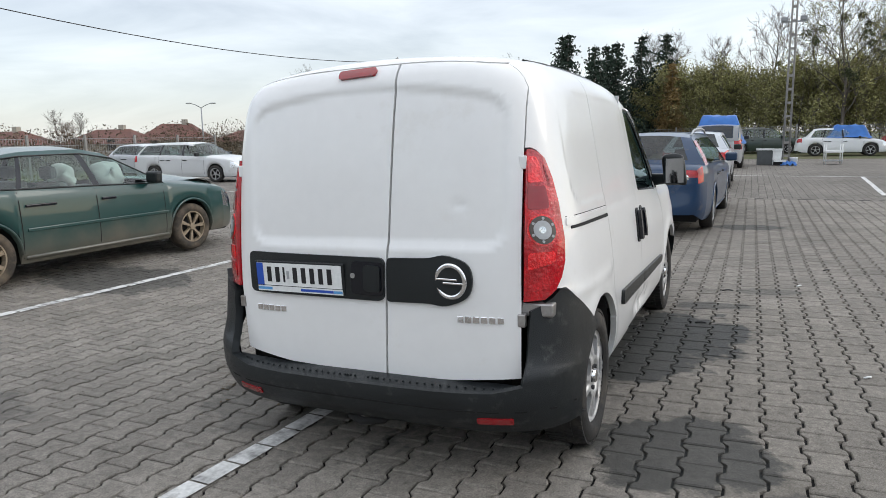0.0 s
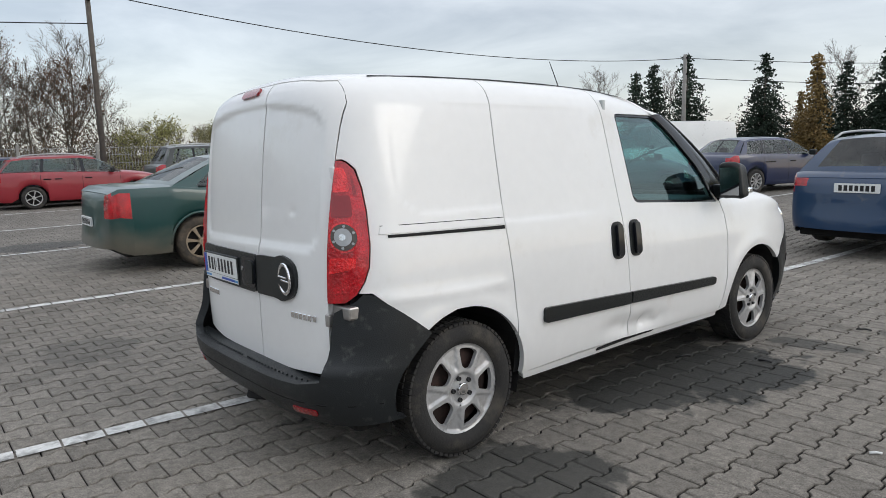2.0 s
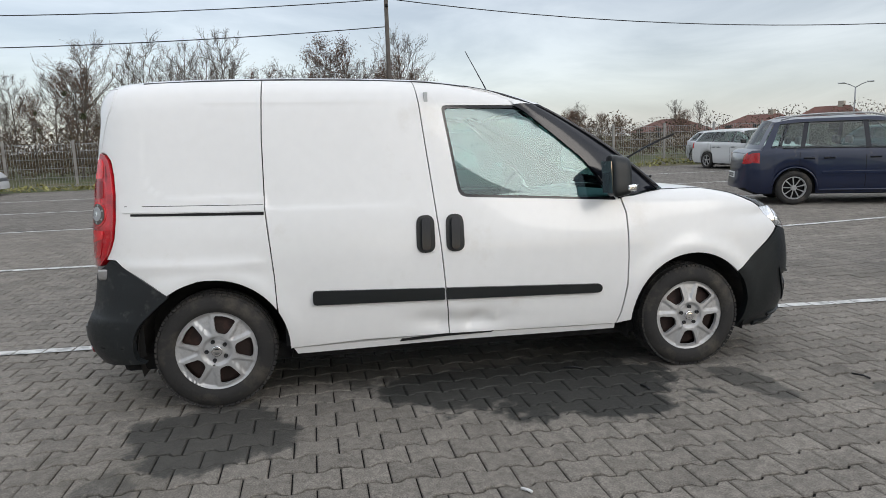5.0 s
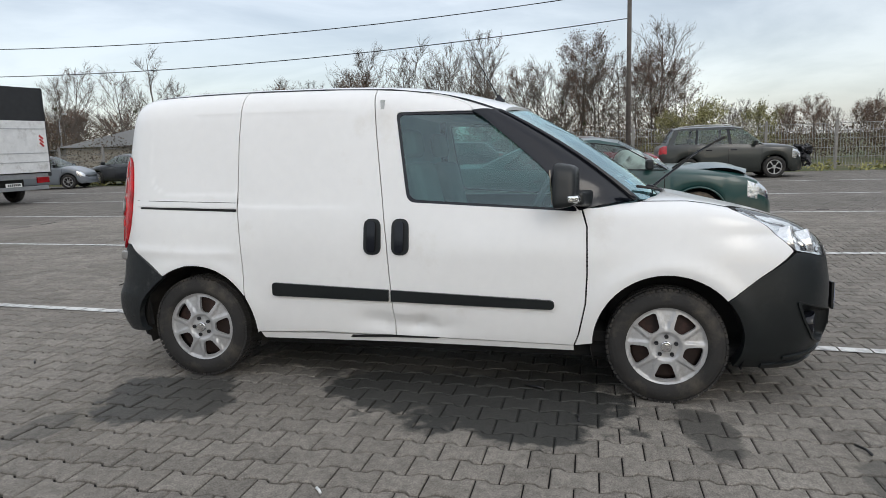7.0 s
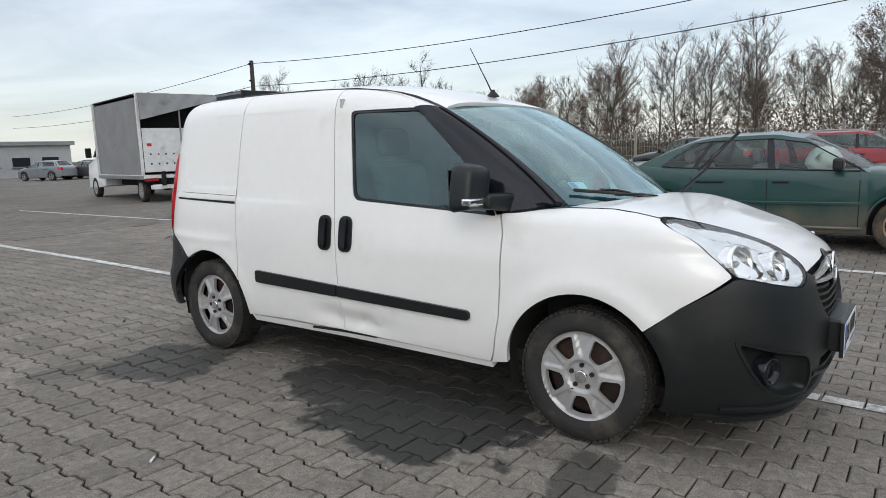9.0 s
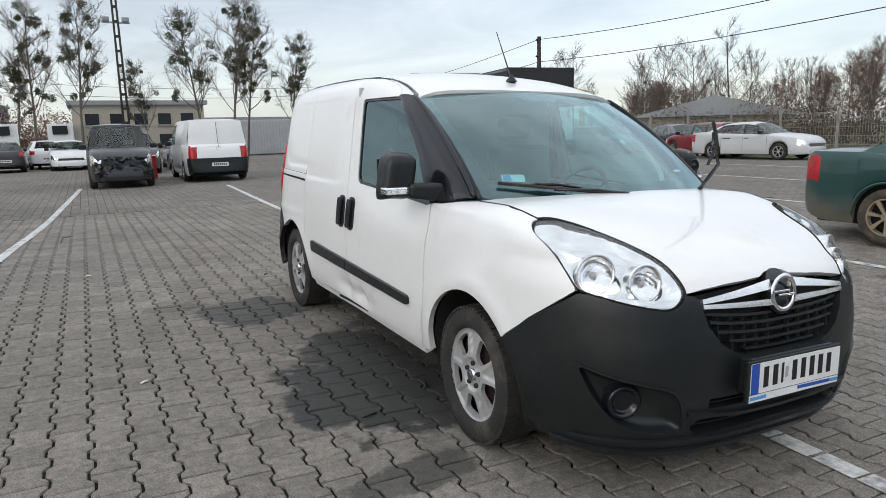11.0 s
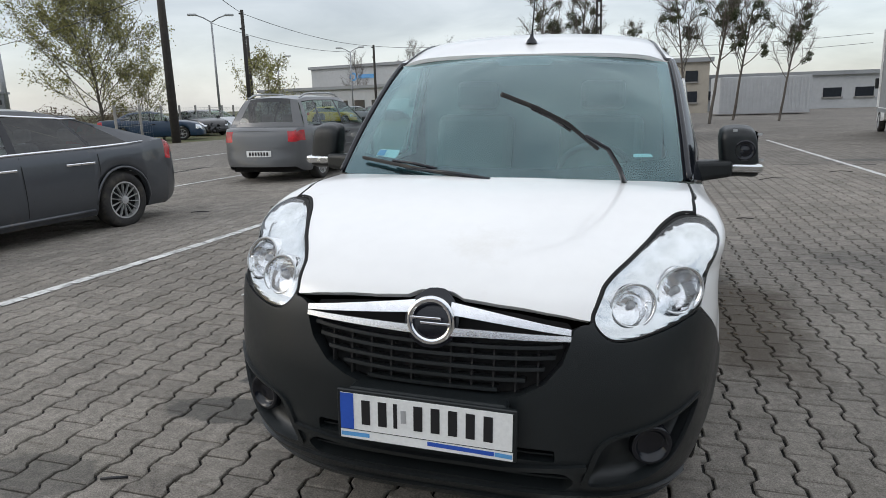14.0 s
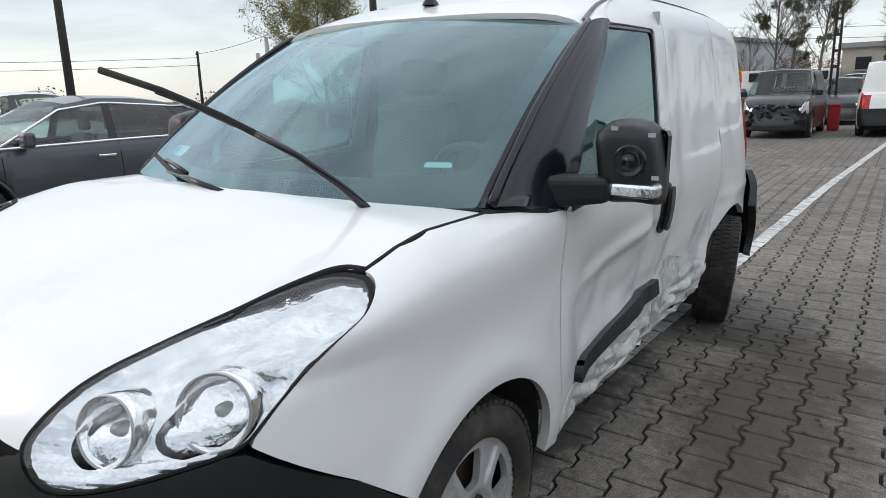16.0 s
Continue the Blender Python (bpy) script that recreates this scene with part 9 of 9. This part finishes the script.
def lattice(label, x, y, h, w=0.125, material="concrete"):
    p = thing("lattice_mast", label, "mast", group="masts")
    for s in (1, -1):
        tube("mast_leg", [(s * w, 0, -0.1), (s * w * 0.55, 0, h)], 0.05, M[material], p, 0.04, 6)
    for i in range(int(h / 0.55)):
        z = 0.4 + i * 0.55
        k = w * (1 - 0.45 * z / h)
        part("mast_rung", box(-k, k, -0.035, 0.035, z - 0.05, z + 0.05), M[material], p)
    for s in (1, -1):
        part("floodlight", box(s * 0.35 - 0.13, s * 0.35 + 0.13, -0.1, 0.1, h * 0.62, h * 0.62 + 0.18, 0.03), M["galv"], p)
    part("crossarm", box(-0.5, 0.5, -0.03, 0.03, h * 0.62 - 0.06, h * 0.62), M["galv"], p)
    p.matrix_world = pose(x, y, 0)


lattice("ladder-like concrete mast by the fence", 2.75, 29.0, 9.5)
lattice("dark ladder-like mast behind the vans", 0.65, -24.4, 9.5, 0.11, "old_wood")


def street_lamp(label, x, y, h, turn):
    p = thing("street_lamp", label, "lamp", group="street lamps")
    tube("lamp_post", [(0, 0, -0.1), (0, 0, h)], 0.09, M["galv"], p, 0.06, 8)
    for s in (1, -1):
        arm = tube("lamp_arm", [(0, 0, h - 0.05), (s * 0.5, 0, h + 0.25), (s * 1.0, 0, h + 0.42)], 0.04, M["galv"], p)
        part("lamp_head", box(min(s * 0.9, s * 1.5), max(s * 0.9, s * 1.5), -0.12, 0.12, h + 0.36, h + 0.50, 0.04), M["lamp_grey"], arm)
    p.matrix_world = pose(x, y, 0, 0, 0, turn)


street_lamp("tall double street lamp", 26.8, -36.3, 7.3, 30)
street_lamp("street lamp by the hall", 27.5, -62, 7.0, 10)
street_lamp("street lamp in the distance", 36.0, -62, 6.5, 10)
street_lamp("street lamp beyond the wire fence", -52, 52, 5.2, 40)
street_lamp("street lamp by the crane", -40.5, -38, 4.2, 60)


def cable(a, b, sag, r=0.018):
    a, b = Vector(a), Vector(b)
    pts = [a.lerp(b, i / 22) - Vector((0, 0, sag * 4 * (i / 22) * (1 - i / 22))) for i in range(23)]
    vs, fs = tube_pts(pts, r, r, 5, False)
    tagged(part("cable", mesh_from("cable", vs, fs, True), M["plate_black"]), "thin black overhead cable between poles", "cable", "overhead cables")


A1, A2, B1, B2, K1 = (-21.9, 3.7, 6.75), (-21.9, 3.7, 5.75), (-21.5, -27.2, 6.45), (-21.5, -27.2, 5.2), (-18.6, 34.2, 6.1)
cable(A1, B1, 0.55)
cable(A2, B2, 0.5)
cable((-21.8, 3.7, 6.75), K1, 0.9)
cable(K1, (4.0, 60, 5.8), 0.6)
cable((-18.6, 34.2, 5.0), (4.0, 60, 4.6), 0.6)
cable(B1, (-28, -75, 6.2), 0.5)
cable(B2, (-28, -75, 5.0), 0.5)
cable((19.1, -20.9, 8.6), (22.5, -33.1, 7.2), 0.2)
cable((19.1, -20.9, 8.0), (21.4, -7.8, 7.3), 0.25)
cable((21.4, -7.8, 7.2), (24, 30, 7.0), 0.6)
cable((22.5, -33.1, 7.2), (22.6, -56, 6.9), 0.4)
cable((22.6, -56, 6.9), (14.6, -60, 6.9), 0.2)
cable((14.6, -60, 6.9), (-21.5, -64, 6.4), 0.7)
cable((14.6, -60, 6.0), (-21.5, -64, 5.6), 0.7)
cable((46.5, -31.3, 5.5), (19.1, -20.9, 6.5), 0.5)
cable((46.5, -31.3, 5.2), (70, 10, 5.4), 0.5)
cable((46.5, -31.3, 4.6), (70, 10, 4.8), 0.5)
cable((26.8, -36.3, 7.2), (27.5, -62, 7.0), 0.5)

# ---- fences ----
def fence(label, a, b, h=1.75, pale=0.11):
    f = thing("wire_fence", label, "fence", kind="structure")
    a, b = Vector((*a, 0)), Vector((*b, 0))
    ln = (b - a).length
    d = (b - a) / ln
    k = int(ln / 2.5)
    for i in range(k + 1):
        p = a + d * (ln * i / k)
        part("fence_post", box(p.x - 0.045, p.x + 0.045, p.y - 0.045, p.y + 0.045, -0.05, h + 0.12, 0.01), M["concrete"], f)
    vs, fs = [], []
    for i in range(int(ln / pale)):
        p = a + d * (i * pale)
        q = p + d * 0.012
        k2 = len(vs)
        vs += [(p.x, p.y, 0.08), (q.x, q.y, 0.08), (q.x, q.y, h), (p.x, p.y, h)]
        fs.append((k2, k2 + 1, k2 + 2, k2 + 3))
    for z in (0.12, 0.45, 0.80, 1.15, 1.45, h - 0.03):
        k2 = len(vs)
        vs += [(a.x, a.y, z), (b.x, b.y, z), (b.x, b.y, z + 0.014), (a.x, a.y, z + 0.014)]
        fs.append((k2, k2 + 1, k2 + 2, k2 + 3))
    part("fence_mesh", mesh_from("fence_mesh", vs, fs), M["galv"], f, kind="stuff")


fence("long steel mesh fence with concrete posts", (-24.2, -46), (-24.0, 24))
fence("steel mesh fence along the hedge", (-6, 47.6), (19, 44.8))
fence("sheet fence by the willow", (20.6, -19), (32, -58), 1.6, 0.25)

# ---- far buildings ----
def hall(name, label, x0, x1, y0, y1, h, wall, roof_mat, windows=(), turn=0, at=(0, 0)):
    b = thing(name, label, "building", group="far buildings")
    part("wall", box(x0, x1, y0, y1, -0.1, h), M[wall], b)
    part("roof", box(x0 - 0.3, x1 + 0.3, y0 - 0.3, y1 + 0.3, h, h + 0.35), M[roof_mat], b)
    for wx, wz, ww, wh in windows:
        w = part("window", box(wx - ww / 2, wx + ww / 2, y1, y1 + 0.06, wz, wz + wh), M["window_dark"], b)
        part("window_sill", box(wx - ww / 2 - 0.1, wx + ww / 2 + 0.1, y1 + 0.06, y1 + 0.16, wz - 0.12, wz), M["concrete"], w)
    b.matrix_world = pose(at[0], at[1], 0, 0, 0, turn)
    return b


h1 = hall("factory_hall", "long pale factory hall with a round blue sign", -20, 8, -14, 0, 6.4, "hall", "roof_grey", [(-18 + 3.2 * i, 1.2, 1.8, 1.0) for i in range(8)], -14, (33, -78))
vs, fs = lathe([(0, 0.55), (0.05, 0.55), (0.05, 0.30), (0, 0.30)], 24, "y")
part("sign_ring", mesh_from("sign_ring", [(v[0] + 1.0, v[1] + 0.03, v[2] + 5.2) for v in vs], fs), M["sticker_blue"], h1)
part("sign_bar", box(-2.4, 0.2, 0.02, 0.08, 4.95, 5.45), M["sticker_blue"], h1)
hall("factory_hall", "dark grey block beside the factory", -6, 10, -20, 0, 6.6, "hall_dark", "roof_grey", [(-4 + 3 * i, 2.6, 1.6, 1.0) for i in range(4)], -6, (20, -100))
hall("factory_hall", "low pale annexe with roof plant", -16, 6, -6, 0, 3.4, "hall", "roof_grey", [(-14 + 2.4 * i, 1.2, 1.4, 0.9) for i in range(8)], -14, (38, -70))
hall("office_block", "beige two-storey block beyond the trees", -5, 5, -8, 0, 4.2, "beige", "roof_grey", [(-3.6 + 1.8 * i, z, 1.0, 0.9) for i in range(5) for z in (0.9, 2.6)], 0, (-2.2, -56))
hall("long_shed", "long low shed with a pale front", -14, 14, -8, 0, 2.9, "hall", "roof_grey", [(-12 + 2.6 * i, 1.0, 1.5, 0.8) for i in range(9)], 4, (-14, -62))
hall("tower_block", "grey block on the skyline", -3.4, 3.4, -6, 0, 5.6, "hall_dark", "roof_grey", [(-2.6 + 1.3 * i, z, 0.8, 0.9) for i in range(5) for z in (1.4, 3.6)], 40, (112, -92))
for dx in (0, 3.0):
    tube("chimney_mast", [(110 + dx, -95, 0), (110 + dx, -95, 15.0 if dx == 0 else 12.0)], 0.6, M["galv"], None, 0.4)
    tagged(bpy.data.objects["chimney_mast" if dx == 0 else "chimney_mast.001"], "thin tall mast on the skyline", "mast", "skyline masts")
wh = thing("warehouse", "long warehouse with a grey pitched roof", "building", group="far buildings")
part("wall", box(-16, 16, -5, 5, 0, 2.0), M["beige"], wh)
vs = [(-16.5, -5.5, 1.95), (16.5, -5.5, 1.95), (16.5, 5.5, 1.95), (-16.5, 5.5, 1.95), (-16.5, 0, 3.3), (16.5, 0, 3.3)]
part("roof", mesh_from("roof", vs, [(0, 1, 5, 4), (2, 3, 4, 5), (0, 4, 3), (1, 2, 5)]), M["roof_grey"], wh)
wh.matrix_world = pose(-47, -38, 0, 0, 0, 45)


def house(label, x, y, w, d, h, ridge, turn):
    b = thing("house", label, "house", group="far houses")
    part("wall", box(-w, w, -d, d, 0, h), M["beige"], b)
    vs = [(-w - 0.4, -d - 0.4, h - 0.1), (w + 0.4, -d - 0.4, h - 0.1), (w + 0.4, d + 0.4, h - 0.1), (-w - 0.4, d + 0.4, h - 0.1), (-w * 0.5, 0, ridge), (w * 0.5, 0, ridge)]
    rf = part("roof", mesh_from("roof", vs, [(0, 1, 5, 4), (2, 3, 4, 5), (0, 4, 3), (1, 2, 5)]), M["roof_red"], b)
    part("chimney", box(w * 0.2, w * 0.2 + 0.6, -0.3, 0.3, ridge - 0.6, ridge + 0.5), M["beige"], rf)
    for k in (-0.5, 0.4):
        part("window", box(w * k - 0.5, w * k + 0.5, -d - 0.06, -d, 0.9, 2.1), M["window_dark"], b)
    b.matrix_world = pose(x, y, 0, 0, 0, turn)


house("red-roofed bungalow in the distance", -68, 54, 4.2, 3.5, 1.7, 3.3, 20)
house("house with a dark red hipped roof", -63.5, 59.5, 3.6, 3.2, 2.0, 3.9, 30)
house("red-roofed house in the distance", -75, 46, 4.0, 3.2, 1.7, 3.2, 10)
house("low red-roofed house far off", -57, 66, 4.0, 3.2, 1.7, 3.0, 10)
# gantry crane
cr = thing("gantry_crane", "yellow gantry crane behind the warehouse", "crane")
part("crane_beam", box(-3.6, 4.6, -0.30, 0.30, 4.25, 4.72, 0.05), M["yellow"], cr)
for s in (1, -1):
    for k in (1, -1):
        tube("crane_leg", [(s * 2.4 + k * 0.9, 0, 0), (s * 2.4 + k * 0.25, 0, 4.2)], 0.16, M["yellow"], cr, 0.14, 6)
    for z in (1.4, 2.8):
        part("crane_brace", box(s * 2.4 - 0.7, s * 2.4 + 0.7, -0.08, 0.08, z - 0.08, z + 0.08), M["yellow"], cr)
cr.matrix_world = pose(-36.0, -41.6, 0, 0, 0, 38)
# billboard, road sign, trailers
bb = thing("billboard", "red billboard with a yellow band of unreadable writing", "billboard")
part("board", box(-1.4, 1.4, -0.06, 0.06, 1.5, 2.9), M["red"], bb)
part("board_band", box(-1.36, 1.36, 0.065, 0.08, 2.30, 2.86), M["yellow"], bb)
for i, (z, k) in enumerate(((2.62, 0.9), (2.40, 1.2), (1.80, 1.1))):
    part("writing_bar", box(-k, k, 0.085 if i < 2 else 0.065, 0.095 if i < 2 else 0.075, z, z + 0.13), M["red"] if i < 2 else M["yellow"], bb)
for s in (1, -1):
    part("board_leg", box(s * 1.0 - 0.06, s * 1.0 + 0.06, -0.16, -0.06, 0, 1.6), M["galv"], bb)
bb.matrix_world = pose(10.4, -54.5, 0, 0, 0, -8)
rs = thing("road_sign", "small green road sign", "sign")
part("sign_face", box(-0.5, 0.5, -0.03, 0.03, 1.9, 2.4), M["green_sign"], rs)
part("sign_post", box(-0.04, 0.04, -0.08, -0.03, 0, 2.4), M["galv"], rs)
rs.matrix_world = pose(18.2, -58, 0, 0, 0, -10)
for i, (x, y, w, turn) in enumerate(((7.3, -49.5, 2.4, 4), (3.6, -50.5, 1.6, 0))):
    tr = thing("trailer", "white refrigerated trailer in the far row" if i == 0 else "white lorry cab by the trailer", "trailer")
    part("trailer_box", box(-w / 2, w / 2, -8, 0, 0.75, 2.65, 0.03), M["plate_white"], tr)
    part("trailer_frame", box(-w / 2 + 0.1, w / 2 - 0.1, -7.8, -0.05, 0.35, 0.75), M["dark"], tr)
    part("cooling_unit", box(-w * 0.3, w * 0.3, 0.0, 0.15, 1.9, 2.5, 0.03), M["black_plastic"], tr)
    tr.matrix_world = pose(x, y, 0, 0, 0, turn)
ct = thing("container", "pale corrugated container beside the lane", "container")
_sh = part("container_shell", box(-3, 3, -1.2, 1.2, 0.1, 2.6, 0.03), M["hall"], ct)
for i in range(24):
    part("corrugation", box(-2.9 + 0.25 * i, -2.78 + 0.25 * i, 1.2, 1.23, 0.25, 2.45), M["hall"], _sh)
ct.matrix_world = pose(-9.6, -47, 0, 0, 0, 8)

# ---- clutter by the far mast ----
def crate(label, x, y, w, d, h, material, turn):
    c = thing("scrap_panel", label, "scrap")
    part("panel", box(-w / 2, w / 2, -d / 2, d / 2, 0.02, h, 0.02), M[material], c)
    part("panel_frame", box(-w / 2 - 0.03, w / 2 + 0.03, -d / 2 - 0.03, d / 2 + 0.03, h - 0.08, h), M["plate_white"], c)
    c.matrix_world = pose(x, y, 0, 0, 0, turn)


crate("white-framed dark panel standing on the paving", 1.95, 29.0, 0.62, 0.12, 0.72, "dash", 4)
crate("white slatted crate on the paving", 2.42, 29.1, 0.34, 0.4, 0.70, "plate_white", 0)
crate("small dark box beside the mast", 2.50, 28.6, 0.40, 0.3, 0.24, "dark", 10)
sheet("scrap of blue sheeting by the mast", pose(2.85, 28.5, 0.0), 0.3, 0.2, 0.16, 8.0)
bk = thing("bucket", "white plastic bucket by the mast", "bucket")
vs, fs = lathe([(0.0, 0.0001), (0.0, 0.13), (0.32, 0.16), (0.34, 0.17), (0.34, 0.15), (0.05, 0.12)], 20, "z")
part("bucket_shell", mesh_from("bucket_shell", vs, fs, True), M["plate_white"], bk)
bk.matrix_world = pose(3.05, 28.8, 0)
tc = thing("trolley", "white wire trolley on the paving", "trolley")
for x in (-0.3, 0.3):
    for y in (-0.2, 0.2):
        tube("trolley_leg", [(x, y, 0.03), (x, y, 0.85)], 0.02, M["plate_white"], tc)
part("trolley_tray", box(-0.34, 0.34, -0.24, 0.24, 0.50, 0.60, 0.01), M["plate_white"], tc)
part("trolley_base", box(-0.34, 0.34, -0.24, 0.24, 0.14, 0.18, 0.01), M["galv"], tc)
tc.matrix_world = pose(4.55, 29.6, 0, 0, 0, 5)
ex = thing("red_bin", "small red box standing between the vans", "box")
part("bin_body", box(-0.16, 0.16, -0.16, 0.16, 0.02, 0.75, 0.03), M["red"], ex)
part("bin_lid", box(-0.18, 0.18, -0.18, 0.18, 0.75, 0.82, 0.02), M["red"], ex)
ex.matrix_world = pose(0.22, -20.3, 0)


# ---- litter on the paving ----
def litter(label, x, y, material, pts, r):
    c = tube("litter", pts, r, M[material])
    c.matrix_world = pose(x, y, ground_z(x, y) + r + 0.002)
    tagged(c, label, "litter", "litter")


for x, y, mt, s, tn in ((1.30, 3.55, "plate_black", 0.05, 20), (0.72, 2.05, "plate_black", 0.06, 70), (1.15, 2.3, "plate_black", 0.04, 10), (2.2, 4.8, "plate_black", 0.05, 50), (3.9, -2.6, "old_wood", 0.18, 60),
                        (-2.9, -6.5, "old_wood", 0.25, 30), (2.6, -5.0, "old_wood", 0.30, 80), (4.9, -2.2, "plate_black", 0.12, 15), (-4.2, -7.6, "old_wood", 0.2, 10), (2.35, -2.0, "plate_white", 0.03, 0),
                        (2.1, 1.3, "plate_white", 0.025, 40), (1.9, 3.9, "plate_white", 0.04, 60), (-1.9, -2.7, "old_wood", 0.09, 0), (0.8, -1.3, "plate_black", 0.03, 45)):
    a = radians(tn)
    litter("twig or scrap lying on the paving", x, y, mt, [(-s * math.cos(a), -s * math.sin(a), 0), (0.1 * s, 0.15 * s, 0.1 * s), (s * math.cos(a), s * math.sin(a), 0)], 0.006)

# soil crumbs and splinters under the stove-in side
_r = random.Random(77)
vs, fs = [], []
for i in range(220):
    x, y = -1.22 + _r.gauss(0, 0.20), 0.75 + _r.gauss(0, 0.48)
    a, q = _r.uniform(0, 6.28), _r.choice((0.003, 0.004, 0.005, 0.008))
    k, z = len(vs), ground_z(x, y) + 0.003
    c, s_ = math.cos(a) * q, math.sin(a) * q
    vs += [(x - c * 2, y - s_ * 2, z), (x + s_, y - c, z + 0.001), (x + c * 2, y + s_ * 2, z), (x - s_, y + c, z + 0.001), (x, y, z + q * 0.9)]
    fs += [(k, k + 1, k + 4), (k + 1, k + 2, k + 4), (k + 2, k + 3, k + 4), (k + 3, k, k + 4)]
tagged(part("soil_crumbs", mesh_from("soil_crumbs", vs, fs), M["scrub"]), "dark soil crumbs and splinters beside the wheel", "debris", kind="stuff")

# ---- paving blocks, last: the nearest stretch one by one, the rest joined ----
pavement = thing("pavement", "grey interlocking concrete paving blocks with dark joints", "pavement", kind="structure")
block_mesh = mesh_from("paver", BLOCK_V, BLOCK_F)
block_mesh.materials.append(M["paver"])
near_box = (1.05, 3.45, -1.0, 3.1)
allv, allf, base = [], [], 0
for x, y, dz, tx, ty, rz in block_spots():
    z = ground_z(x, y) + dz
    gx_ = (ground_z(x + 0.1, y) - ground_z(x - 0.1, y)) / 0.2
    gy_ = (ground_z(x, y + 0.1) - ground_z(x, y - 0.1)) / 0.2
    if near_box[0] < x < near_box[1] and near_box[2] < y < near_box[3]:
        o = new("paver", block_mesh)
        o.parent = pavement
        o.matrix_basis = Matrix.Translation((x, y, z)) @ Euler((gy_ + ty, -gx_ + tx, rz)).to_matrix().to_4x4()
        continue
    v = BLOCK_V.copy()
    c, s = math.cos(rz), math.sin(rz)
    px, py = v[:, 0] * c - v[:, 1] * s, v[:, 0] * s + v[:, 1] * c
    pz = v[:, 2] + px * (gx_ - tx) + py * (gy_ + ty) + z
    allv.append(np.stack([px + x, py + y, pz], 1))
    allf += [tuple(base + i for i in f) for f in BLOCK_F]
    base += len(v)
part("pavers", mesh_from("pavers", np.concatenate(allv).tolist(), allf), M["paver_joined"], pavement, kind="stuff")
